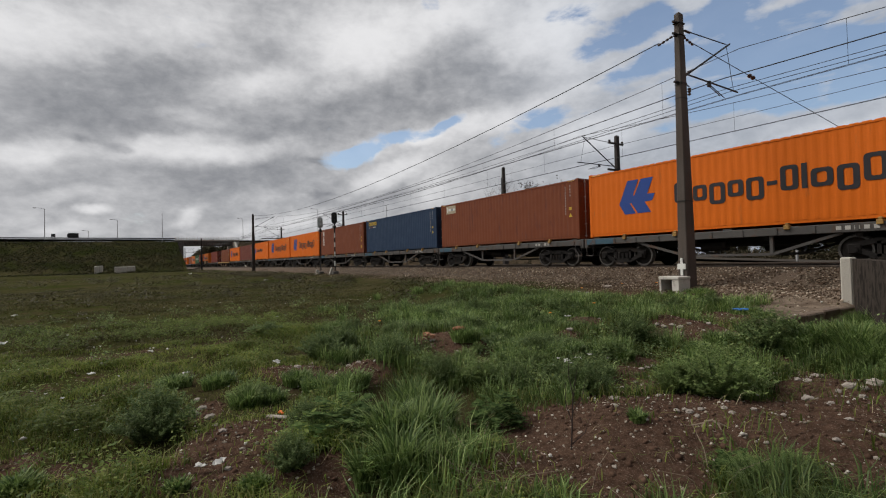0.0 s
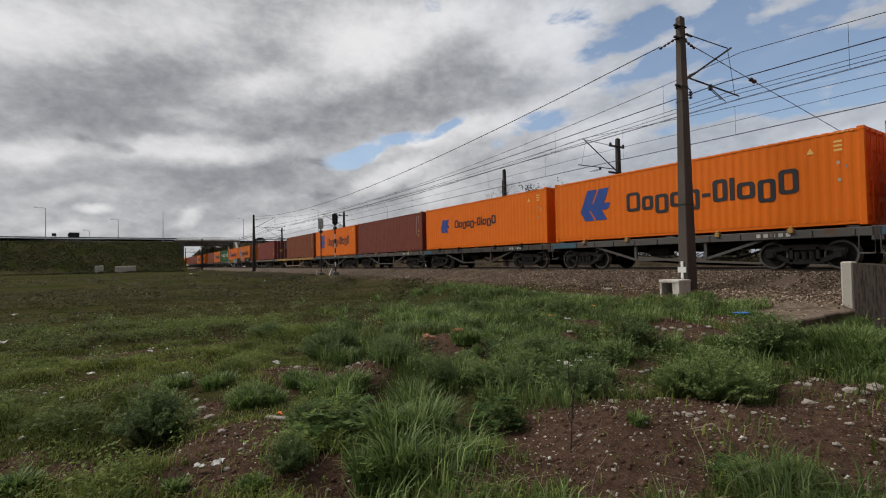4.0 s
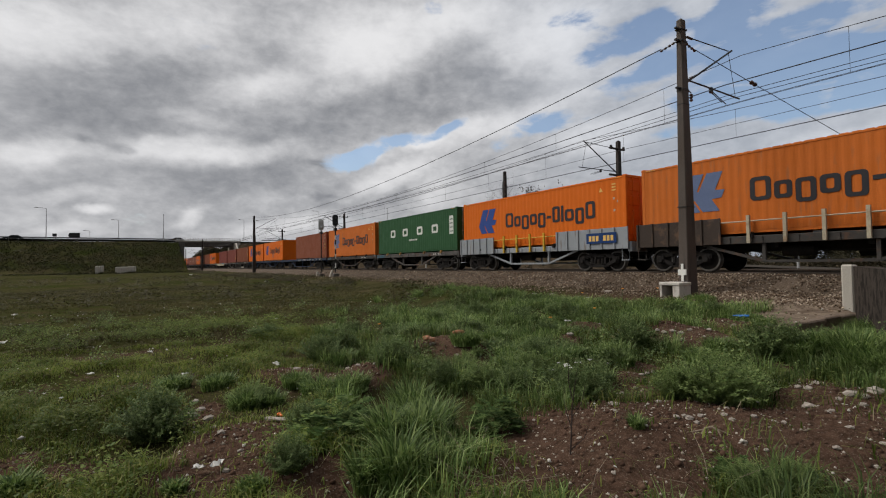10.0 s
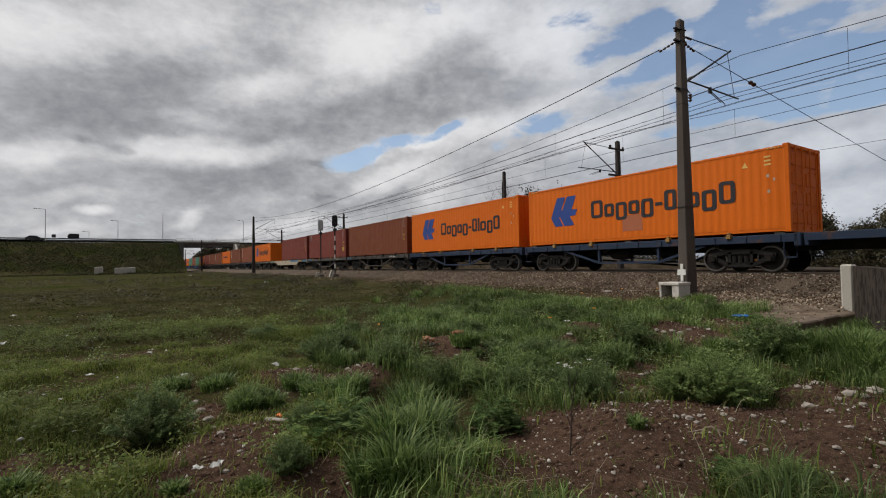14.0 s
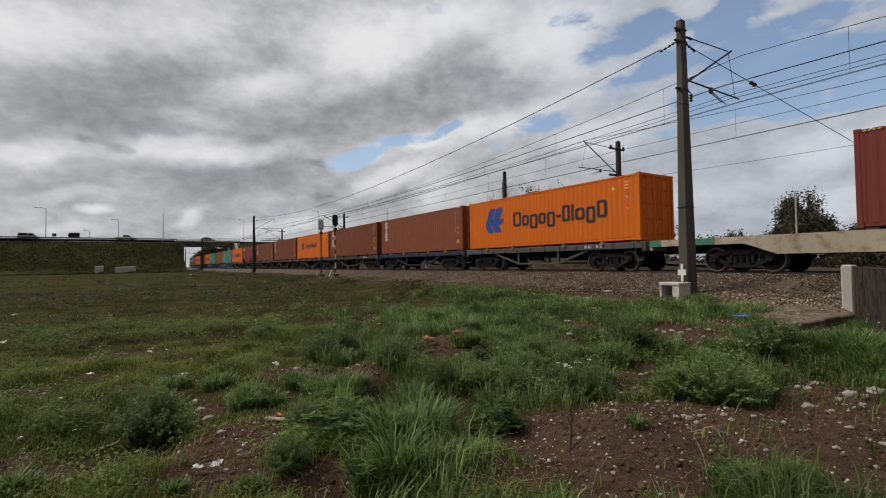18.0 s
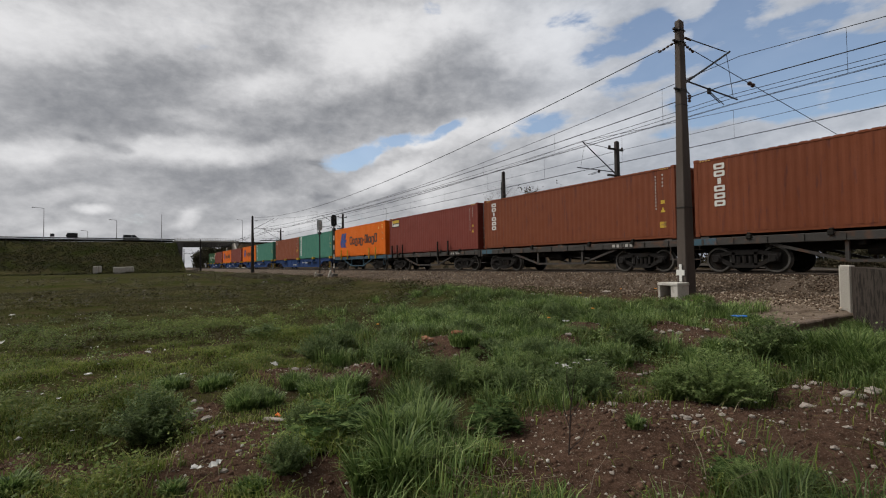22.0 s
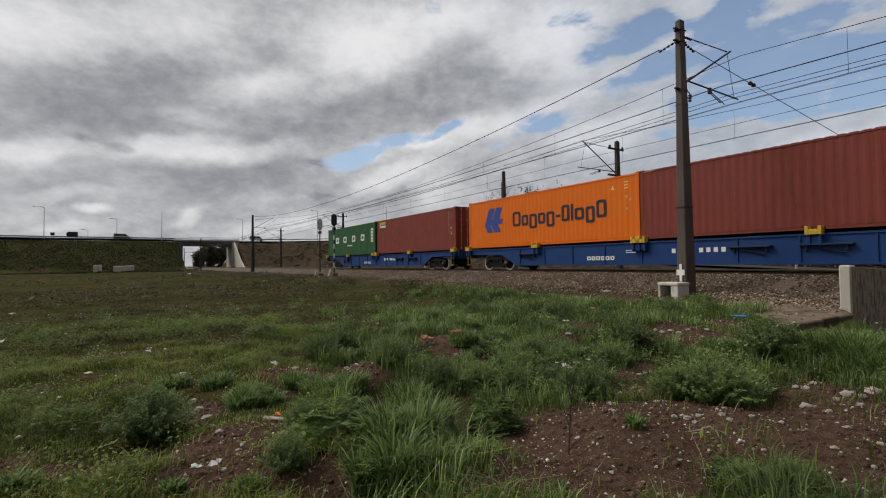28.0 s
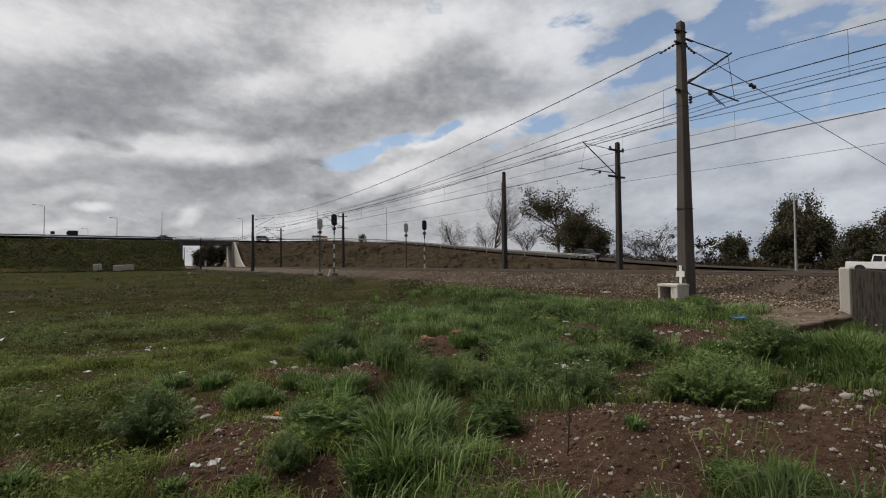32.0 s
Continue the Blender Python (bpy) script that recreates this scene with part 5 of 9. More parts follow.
def long_wagon(style, label):
    """Sixty-foot flat wagon whose container stands at its +x end; origin under the container's centre."""
    w = thing("flat_wagon", Matrix(), label, "wagon", "wagons of the train")
    x0, x1 = -12.75, 6.3
    paint = {"ochre": M["ochre"], "rust": M["wagon_grey"], "blue": M["wagon_navy"], "cream": M["cream"]}[style]
    for y in (-1.33, 1.21):
        if style == "cream":
            # deep fish-bellied sill
            bm = bmesh.new()
            lo = 0.62
            plate(bm, [(x0, 1.0), (x0, 1.25), (x1, 1.25), (x1, 1.0), (x1 - 3.6, 1.0), (x1 - 4.6, lo), (x0 + 4.6, lo), (x0 + 3.6, 1.0)], y, 0.12)
        else:
            bm = boxes(((x0, y, 1.0), (x1, y + 0.12, 1.25)), bevel=0.015)
        part("side_sill", bm, paint, w)
    if style == "cream":
        part("blue_panel", boxes(((x0 + 0.02, -1.345, 1.01), (x0 + 0.5, -1.331, 1.24)), ((x0 + 1.4, -1.345, 1.01), (x0 + 2.6, -1.331, 1.24))), M["teal"], w)
        part("blue_panel", boxes(((-1.2, -1.345, 1.03), (2.9, -1.331, 1.24)), ((4.3, -1.345, 1.02), (6.2, -1.331, 1.24))), M["faded_blue"], w, "faded blue paint along the sill")
        part("orange_panel", boxes(((2.9, -1.345, 1.02), (4.3, -1.331, 1.24))), M["ochre"], w, "patch of dull orange paint")
    if style == "ochre":
        part("blue_panel", boxes(((x0 + 0.02, -1.345, 1.0), (x0 + 1.3, -1.331, 1.24))), M["faded_blue"], w)
    part("floor_plate", boxes(((x0, -1.21, 1.17), (x1, 1.21, 1.246))), M["wagon_dark"], w)
    for x in (x0, x1 - 0.12):
        part("end_beam", boxes(((x, -1.32, 0.85), (x + 0.12, 1.32, 1.255)), bevel=0.02), paint, w)
    for x in (-5.75, 5.75):
        part("bolster_pad", boxes(((x - 0.15, -1.2, 1.246), (x + 0.15, 1.2, DECK))), M["wagon_dark"], w)
    bm = boxes(((x0, -0.3, 0.70), (x1, 0.3, 1.0)))
    part("centre_sill", bm, M["iron"], w)
    for x in np.linspace(x0 + 3, x1 - 3, 6):
        part("cross_bearer", boxes(((x - 0.08, -1.15, 0.82), (x + 0.08, 1.15, 1.0))), M["iron"], w)
    part("brake_cylinder", tubes((((-3.2, -0.6, 0.72), (-2.2, -0.6, 0.72)), 0.2), n=10), M["iron"], w)
    if style in ("ochre", "rust", "blue"):
        truss(w, -8.3, -6.5, 0.2, 2.05, 1.0, 0.30, M["old_timber"] if style == "ochre" else paint, posts=3)
    for x in (-9.35, 2.9):
        add_bogie(w, x)
    for s, x in ((-1, x0), (1, x1)):
        part("coupler", boxes(((x - 0.35 if s < 0 else x, -0.1, 0.80), (x if s < 0 else x + 0.35, 0.1, 1.0)), bevel=0.02), M["iron"], w)
    if style == "rust":
        # splintered edges of the old deck planks along the sill
        rs = random.Random(9)
        x = -5.2
        while x < 5.6:
            d = rs.uniform(0.25, 0.8)
            top = rs.uniform(1.20, 1.25)
            part("plank_edge", boxes(((x, -1.352, rs.uniform(1.06, 1.12)), (x + d, -1.31, top)), bevel=0.012), M["old_timber"], w)
            x += d + rs.choice((0.02, 0.04, 0.5))
    if style == "blue":
        rs = random.Random(5)
        x = -4.5
        while x < 5.4:
            d = rs.uniform(0.10, 0.4)
            d = rs.uniform(0.16, 0.30)
            part("chalk_shape", frame_shape(bmesh.new(), x, 1.03 + rs.uniform(0, 0.03), x + d, 1.18 + rs.uniform(0, 0.05), 0.035, -1.340), M["chalk"], w)
            x += d + rs.choice((0.05, 0.05, 0.08, 0.7))
    twist_locks(w, (-0.2,), 1.29, M["iron"])
    return w


def twin_wagon(gap, label):
    """Blue articulated container wagon for two forty-foot boxes; origin under the front (+x) box, the second lies gap behind."""
    w = thing("container_wagon", Matrix(), label, "wagon", "blue container wagons")
    x1, x0 = 6.45, -gap - 6.35
    for y in (-1.22, 1.10):
        bm = bmesh.new()
        mid = (x0 + x1) / 2
        pts = [(x0, 0.96), (x0, 1.22), (x1, 1.22), (x1, 0.96), (x1 - 3.4, 0.90), (x1 - 4.7, 0.28), (x0 + 4.7, 0.28), (x0 + 3.4, 0.88)]
        plate(bm, pts, y, 0.12)
        beam = part("side_beam", bm, M["wagon_blue"], w)
        bm = boxes(((x0 + 4.7, y - 0.05 if y < 0 else y + 0.06, 0.27), (x1 - 4.7, y + 0.06 if y < 0 else y + 0.17, 0.33)), ((x0, y - 0.04 if y < 0 else y + 0.06, 1.18), (x1, y + 0.06 if y < 0 else y + 0.16, 1.235)))
        part("flange", bm, M["wagon_blue"], w)
        if y < 0:
            for i in (0, 1, 2, 4, 5, 6, 7):
                part("number_bar", boxes(((-4.75 + 0.27 * i, y - 0.01, 0.74), (-4.60 + 0.27 * i, y + 0.002, 0.91))), M["white"], w)
            for i in range(6):
                part("owner_mark", frame_shape(bmesh.new(), -8.95 + 0.26 * i, 0.50, -8.74 + 0.26 * i, 0.68, 0.06, y - 0.01), M["white"], w)
            bm = boxes(*[((-6.85, y - 0.01, 0.80 + 0.08 * i), (-6.85 + 0.5 + 0.13 * (i % 2), y + 0.002, 0.83 + 0.08 * i)) for i in range(2)])
            part("data_bar", bm, M["white"], w)
    part("spine", boxes(((x0, -0.4, 0.75), (x1, 0.4, 1.15))), M["wagon_blue"], w)
    for x in np.linspace(x0 + 1.0, x1 - 1.0, 9):
        part("cross_beam", boxes(((x - 0.1, -1.1, 0.9), (x + 0.1, 1.1, 1.17))), M["wagon_blue"], w)
    for x in (x0, x1 - 0.12):
        part("end_beam", boxes(((x, -1.2, 0.85), (x + 0.12, 1.2, 1.3)), bevel=0.02), M["wagon_blue"], w)
    for x in (x0 + 2.9, x1 - 2.9):
        add_bogie(w, x, WHITE_WHEELSET)
        for dx in (-0.92, 0.92):
            part("axle_cap", tubes((((x + dx, -1.24, 0.46), (x + dx, -1.20, 0.46)), 0.085), n=10), M["axle_red"], w, "red axle cap")
    # brake gear, rods and stiffeners on the side that faces the field
    for x in (x0 + 5.6, -1.9, x1 - 6.2):
        part("brake_shelf", boxes(((x - 0.7, -1.40, 0.86), (x + 0.7, -1.22, 0.92)), ((x - 0.55, -1.30, 0.70), (x - 0.47, -1.22, 0.86)), ((x + 0.47, -1.30, 0.70), (x + 0.55, -1.22, 0.86)), bevel=0.01), M["wagon_navy"], w)
        part("brake_lever", tubes((((x - 0.2, -1.30, 0.78), (x + 0.5, -1.30, 0.62)), 0.022), n=6), M["iron"], w)
    for x in np.linspace(x0 + 5.0, x1 - 5.0, 9):
        part("stiffener", boxes(((x - 0.02, -1.262, 0.34), (x + 0.02, -1.218, 1.17))), M["wagon_blue"], w)
    # yellow corner seats, blue pockets below them
    seat = None
    for cx in (0.0, -gap):
        for x in (cx - HL + 0.1, cx, cx + HL - 0.1):
            for y in (-1.33, 1.33):
                bm = None
                if seat is None:
                    bm = boxes(((-0.22, -0.12, 0), (0.22, 0.12, 0.06)), ((-0.22, -0.14, -0.05), (-0.12, 0.12, 0.22)), ((0.12, -0.14, -0.05), (0.22, 0.12, 0.22)), ((-0.12, -0.14, -0.05), (0.12, -0.05, 0.12)), bevel=0.012)
                    seat = part("corner_seat", bm, M["yellow"], w, "yellow container seat")
                    seat.matrix_basis = pose(x, y, 1.24)
                else:
                    share("corner_seat", seat.data, w, pose(x, y, 1.24), "yellow container seat")
        for x in (cx - HL + 0.1, cx, cx + HL - 0.1):
            part("pocket", boxes(((x - 0.20, -1.42, 0.86), (x - 0.09, -1.22, 1.2)), ((x + 0.09, -1.42, 0.86), (x + 0.20, -1.22, 1.2)), ((x - 0.09, -1.36, 0.9), (x + 0.09, -1.22, 1.2)), bevel=0.015), M["wagon_blue"], w)
    for x in (x0 + 0.5, x1 - 0.5):
        bm = tubes((((x - 0.15, -1.4, 0.86), (x - 0.15, -1.4, 0.32), (x + 0.15, -1.4, 0.32), (x + 0.15, -1.4, 0.86)), 0.025), n=6)
        box(bm, (x - 0.15, -1.44, 0.3), (x + 0.15, -1.34, 0.34))
        part("step", bm, M["yellow"], w, "yellow step")
    for s, x in ((-1, x0), (1, x1)):
        part("coupler", boxes(((x - 0.35 if s < 0 else x, -0.1, 0.80), (x if s < 0 else x + 0.35, 0.1, 1.0)), bevel=0.02), M["iron"], w)
        part("brake_hose", tubes((((x, -0.35, 0.85), (x + s * 0.12, -0.35, 0.5), (x + s * 0.3, -0.35, 0.5)), 0.03), n=6), M["rubber"], w)
    return w


# Order of the train from its front: place of the box's rear end at the start, box kind, wagon kind
TRAIN = [
    (-14.98, "orange_lettered", "grey"), (-27.81, "brown_sign", "grey"), (-40.67, "navy", "grey"), (-53.54, "upright", "grey"), (-66.62, "orange_lettered", "grey"),
    (-79.27, "orange_lettered", "grey"), (-92.05, "orange_small", "dark"), (-104.86, "brown_dark", "grey"), (-117.74, "orange_lettered", "grey"), (-130.80, "brown_plain", "ochre"),
    (-150.30, "red_square_sign", "rust"), (-169.65, "orange_faded", "sooty"), (-182.61, "orange_lettered", "panel"), (-195.58, "green", "grey"), (-208.52, "orange_faded", "dark"),
    (-221.57, "brown_light", "blue"), (-240.79, "orange_patched", "slate"), (-253.81, "orange_lettered", "slate"), (-266.80, "brown_plain", "dark"), (-279.89, "red_square_sign", "grey"),
    (-293.02, "brown_red", "cream"), (-312.34, "orange_lettered", "grey"), (-325.34, "upright_light", "slate"), (-338.48, "upright", "dark"), (-351.26, "orange_small", "dark"),
    (-364.19, "upright", "dark"), (-377.14, "upright", "dark"), (-389.98, "red_long_sign", "stakes"), (-403.00, "orange_lettered", "stakes_light"),
    (-416.12, "teal", "twin"), (-428.55, "rust_square_sign", ""), (-442.51, "teal", "twin"), (-455.25, "orange_lettered", ""), (-468.90, "brown_red", "twin"), (-481.13, "orange_lettered", ""),
    (-494.83, "red_long_sign", "twin"), (-507.47, "green", ""),
]
V0, ACC = 15.378, 0.03317


# the train surges a little on its way: metres ahead of an even run, second by second
SURGE = [0.0, 0.22, 0.06, 0.03, 0.04, 0.04, 0.05, -0.17, 0.12, -0.07, 0.27, 0.07, 0.03, 0.08, -0.09, -0.07, -0.06, -0.04, 0.22, -0.01, 0.48, 0.1, -0.17, 0.15, -0.26, 0.0, 0.0, 0.01, 0.01, 0.24, 0.03, 0.05, 0.0]


def train_x(u, t):
    return u + V0 * t + ACC * t * t + float(np.interp(t, range(33), SURGE))


BOXES, WAGONS = {}, {}


def make_box(kind):
    g = "containers on the train"
    if kind == "orange_lettered":
        c = container_body(M["orange"], "bright orange forty-foot container with blue emblem, on its wagon", g)
        emblem(c, M["ink_blue"]), lettering(c, M["ink_black"]), top_marks(c, "cream")
    elif kind == "orange_patched":
        c = container_body(M["orange"], "bright orange forty-foot container with a repainted pinkish patch", g)
        emblem(c, M["ink_blue"]), lettering(c, M["ink_black"]), top_marks(c, "cream")
        part("repaint_patch", flat_marks(bmesh.new(), [(-0.25, 0.42, 0.72, 1.10)], -HW + 0.014), M["patch"], c, "dull pink repainted patch")
    elif kind == "orange_faded":
        c = container_body(M["orange_old"], "faded orange forty-foot container with worn blue emblem", g)
        emblem(c, M["ink_faded"]), lettering(c, M["ink_black"]), top_marks(c, "cream")
    elif kind == "orange_small":
        c = container_body(M["orange"], "orange forty-foot container with small lettering and ribbed walls", g)
        emblem(c, M["ink_blue"], -3.6, 1.55, 0.62), lettering(c, M["ink_black"], -2.4, 1.9, 1.35, 0.5), top_marks(c, "cream")
    elif kind == "navy":
        c = container_body(M["blue"], "navy blue forty-foot container with yellow name bars", g)
        for k in range(5):
            part("letter_shape", frame_shape(bmesh.new(), -5.5 + 0.33 * k, 2.36, -5.22 + 0.33 * k, 2.66, 0.075), M["yellow"], c)
        mark_row("small_letter_bar", c, M["white"], [(-5.42 + 0.2 * k, 2.16, -5.29 + 0.2 * k, 2.23) for k in (0, 4, 5, 6)])
        mark_row("small_letter_bar", c, M["axle_red"], [(-5.42 + 0.2 * k, 2.16, -5.27 + 0.2 * k, 2.26) for k in (1, 2, 3)])
        small_codes(c)
    elif kind == "green":
        c = container_body(M["green"], "dark green forty-foot container with white block lettering", g)
        big_name(c)
    elif kind == "teal":
        c = container_body(M["teal"], "sea-green forty-foot container with an upright white panel", g)
        side_sign(c, -5.58, 0.38, -5.12, 2.8, M["white"], [((0.25, 0.04 + 0.11 * k, 0.75, 0.11 + 0.11 * k), M["ink_black"]) for k in range(8)], "white upright panel with dark bars")
        small_codes(c)
    elif kind == "red_long_sign":
        c = container_body(M["brown_red"], "red-brown forty-foot container with a small black and yellow sign", g)
        side_sign(c, -5.62, 2.15, -4.38, 2.72, M["ink_black"], [((0.03, 0.55, 0.97, 0.95), M["yellow"]), ((0.2, 0.1, 0.95, 0.42), M["white"]), ((0.04, 0.1, 0.14, 0.85), M["white"])], "black and yellow sign with white bar")
        small_codes(c)
    elif kind == "red_square_sign":
        c = container_body(M["brown_red"], "oxide red forty-foot container with a small square sign", g)
        side_sign(c, -5.40, 2.24, -4.96, 2.76, M["white"], [((0.08, 0.08, 0.92, 0.92), M["ink_black"]), ((0.2, 0.34, 0.62, 0.46), M["yellow"]), ((0.3, 0.56, 0.85, 0.72), M["white"])], "small dark square sign with a white edge")
        small_codes(c)
        side_sign(c, 5.2, 0.62, 5.66, 1.0, M["yellow"], [((0.15, 0.2, 0.85, 0.35), M["ink_black"])], "yellow notice panel")
        door_codes(c)
    elif kind == "rust_square_sign":
        c = container_body(M["brown_light"], "faded rust-orange container with a small white sign and worn foot", g)
        side_sign(c, -5.55, 2.26, -5.22, 2.66, M["white"], [((0.15, 0.25, 0.85, 0.75), M["brown_dark"])], "small white sign")
        small_codes(c)
        side_sign(c, 5.02, 0.94, 5.36, 1.28, M["yellow"], [((0.2, 0.2, 0.8, 0.35), M["ochre"])], "yellow notice panel")
        part("scuff", flat_marks(bmesh.new(), [(1.0 + 0.42 * k, 0.30 + 0.05 * (k % 3), 1.16 + 0.42 * k, 0.50 + 0.07 * (k % 2)) for k in range(9)], -HW + 0.010), M["brown_red"], c, "dark rusty scuffs along the foot")
    elif kind == "brown_sign":
        c = container_body(M["brown"], "red-brown forty-foot container with a white sign", g)
        side_sign(c, -5.45, 2.22, -4.35, 2.74, M["cream"], [((0.06, 0.15, 0.16, 0.85), M["white"]), ((0.24, 0.35, 0.50, 0.68), M["white"]), ((0.55, 0.35, 0.72, 0.62), M["wagon_light"]), ((0.77, 0.35, 0.95, 0.62), M["white"])], "worn grey sign with pale bars")
        small_codes(c)
    elif kind in ("upright", "upright_light"):
        c = container_body(M["brown" if kind == "upright" else "brown_light"], "brown forty-foot container with white upright lettering" if kind == "upright" else "faded rust-orange container with white upright lettering", g)
        upright_name(c), small_codes(c)
        side_sign(c, 5.42, 0.46, 5.68, 0.70, M["yellow"], [((0.2, 0.4, 0.8, 0.55), M["ochre"])], "small yellow notice")
    else:
        mat = {"brown_dark": "brown_dark", "brown_plain": "brown", "brown_light": "brown_light", "brown_red": "brown_red"}[kind]
        c = container_body(M[mat], {"brown_dark": "dark brown forty-foot container with corrugated walls", "brown_plain": "plain red-brown forty-foot container",
                                    "brown_light": "faded rust-brown forty-foot container", "brown_red": "oxide red forty-foot container"}[kind], g)
        small_codes(c), door_codes(c)
    return c


def make_wagon(kind, gap):
    if kind == "twin":
        return twin_wagon(gap, "bright blue articulated container wagon with yellow corner seats")
    if kind in ("ochre", "rust", "blue", "cream"):
        return long_wagon(kind, {"ochre": "long ochre-yellow flat wagon, half empty", "rust": "long rusty grey flat wagon, half empty", "blue": "long dull blue flat wagon with white scrawls", "cream": "long weathered cream flat wagon, half empty"}[kind])
    if kind.startswith("stakes"):
        w = flat_wagon("blue" if kind == "stakes_light" else "dark", "flat wagon with upright side stakes")
        staked(w, (-5.4, -4.5, -3.6, 1.6, 2.9) if kind == "stakes" else (-3.9, -2.2, 3.0, 4.4), M["iron"] if kind == "stakes" else M["yellow"])
        return w
    return flat_wagon(kind, {"grey": "grimy grey flat wagon with a trussed frame", "dark": "soot-dark flat wagon with a trussed frame", "slate": "dark blue flat wagon with a trussed frame",
                             "panel": "light grey wagon with ribbed side panels and yellow stakes", "sooty": "dark wagon with rusty side panels and pale stakes"}[kind])


ROLLING = []      # (thing, rear end at the start, height)


def build_train():
    for i, (u, kind, wagon) in enumerate(TRAIN):
        x = u + HL
        if kind not in BOXES:
            c = BOXES[kind] = make_box(kind)
            c.matrix_basis = pose(x, TRACK_Y, DECK)
        else:
            c = copy_thing(BOXES[kind], pose(x, TRACK_Y, DECK))
        ROLLING.append((c, x, DECK))
        if wagon:
            gap = round(TRAIN[i][0] - TRAIN[i + 1][0], 2) if wagon == "twin" else 0
            key = (wagon, gap)
            if key not in WAGONS:
                w = WAGONS[key] = make_wagon(wagon, gap)
                w.matrix_basis = pose(x, TRACK_Y, 0)
            else:
                w = copy_thing(WAGONS[key], pose(x, TRACK_Y, 0))
            ROLLING.append((w, x, 0.0))


build_train()


# ---- masts and wires ----
def concrete_mast(x, y, z0, top, bx, by, tx, ty, mat, label):
    """Tapered rectangular concrete mast with chamfered edges, standing on the formation."""
    m = thing("catenary_mast", pose(x, y, z0), label, "mast", "catenary masts")
    bm = bmesh.new()
    h = top - z0
    rings = []
    for k in range(9):
        f = k / 8
        a, b = (bx + (tx - bx) * f) / 2, (by + (ty - by) * f) / 2
        c = 0.025
        rings.append([bm.verts.new((u, v, h * f)) for u, v in ((-a + c, -b), (a - c, -b), (a, -b + c), (a, b - c), (a - c, b), (-a + c, b), (-a, b - c), (-a, -b + c))])
    for p, q in zip(rings, rings[1:]):
        for i in range(8):
            bm.faces.new((p[i], p[(i + 1) % 8], q[(i + 1) % 8], q[i]))
    tip = bm.verts.new((0, 0, h + 0.10))
    for i in range(8):
        bm.faces.new((rings[-1][i], rings[-1][(i + 1) % 8], tip))
    part("shaft", bm, mat, m)
    return m


def insulator(parent, p0, p1, r=0.042, n=4):
    """A string of ribbed sheds between two points of the mast."""
    a, b = Vector(p0), Vector(p1)
    d = b - a
    pts, rad = [], []
    for k in range(n):
        for f, q in ((0.0, 0.3), (0.25, 1.0), (0.6, 1.0), (0.9, 0.3)):
            pts.append(a + d * ((k + f) / n))
            rad.append(r * q)
    bm = bmesh.new()
    tube(bm, pts, rad, 8)
    return part("insulator", bm, M["insulator"], parent, "brown ribbed insulator")


def bar(parent, name, p0, p1, r, mat="wire", n=6):
    return part(name, tubes(((p0, p1), r), n=n), M[mat], parent)


def cantilever(m, s, base_z, reach, tie_z, label_side=1):
    """Bracket of a mast: strut, tie, registration arm and steady arm. s: +1 reaches to +y, -1 to -y; heights are over the mast's foot."""
    y0 = 0.22 * s
    bar(m, "strut", (0, y0, base_z), (0, s * reach * 0.93, base_z + 1.75), 0.034)
    insulator(m, (0, y0 + 0.02 * s, base_z + 0.03), (0, y0 + 0.42 * s, base_z + 0.28))
    bar(m, "tie_rod", (0, y0, tie_z), (0, s * reach * 0.86, base_z + 1.68), 0.018)
    insulator(m, (0, y0 + 0.1 * s, tie_z), (0, y0 + 0.45 * s, tie_z + 0.005))
    bar(m, "registration_arm", (0, y0 + 0.1 * s, base_z + 0.10), (0, s * (reach + 0.2), base_z + 0.06), 0.027)
    bar(m, "steady_arm", (0, s * reach * 0.50, base_z + 0.02), (0, s * reach * 0.78, base_z - 0.30), 0.016)
    bar(m, "steady_arm", (0, s * reach * 0.47, base_z - 0.02), (0, s * reach * 0.70, base_z - 0.28), 0.016)
    bar(m, "hanger", (0, s * reach * 0.86, base_z + 1.62), (0, s * reach * 0.98, base_z + 0.02), 0.010, n=4)
    part("clamp", boxes(((-0.05, s * reach * 0.5 - 0.06, base_z - 0.08), (0.05, s * reach * 0.5 + 0.06, base_z + 0.12)), bevel=0.01), M["wire"], m)


near_mast = concrete_mast(-8.8, 15.0, -0.75, 8.30, 0.33, 0.56, 0.19, 0.25, M["mast"], "tall tapered weathered concrete mast beside the track")
cantilever(near_mast, 1, 7.05, 3.45, 8.6)
for z, yy in ((8.33, -0.24), (8.72, -0.22), (6.75, -0.24)):
    part("clamp", boxes(((-0.12, -0.17, z), (0.12, 0.17, z + 0.04)), ((-0.04, yy - 0.12, z), (0.04, yy + 0.1, z + 0.06)), bevel=0.008), M["wire"], near_mast)
insulator(near_mast, (0, 0.25, 8.37), (0.05, 0.75, 8.18))
insulator(near_mast, (-0.1, -0.2, 8.33), (-0.65, -0.2, 8.22))
bar(near_mast, "arm", (0, 0.2, 6.85), (0, 0.48, 6.75), 0.02)
insulator(near_mast, (0, 0.48, 6.72), (0, 0.48, 6.45), 0.06, 3)
for zz, a, b in ((6.25, 0.118, 0.18), (6.7, 0.114, 0.172), (2.9, 0.152, 0.252)):
    part("band", boxes(((-a, -b, zz), (a, b, zz + 0.03))), M["mast_dark"], near_mast)
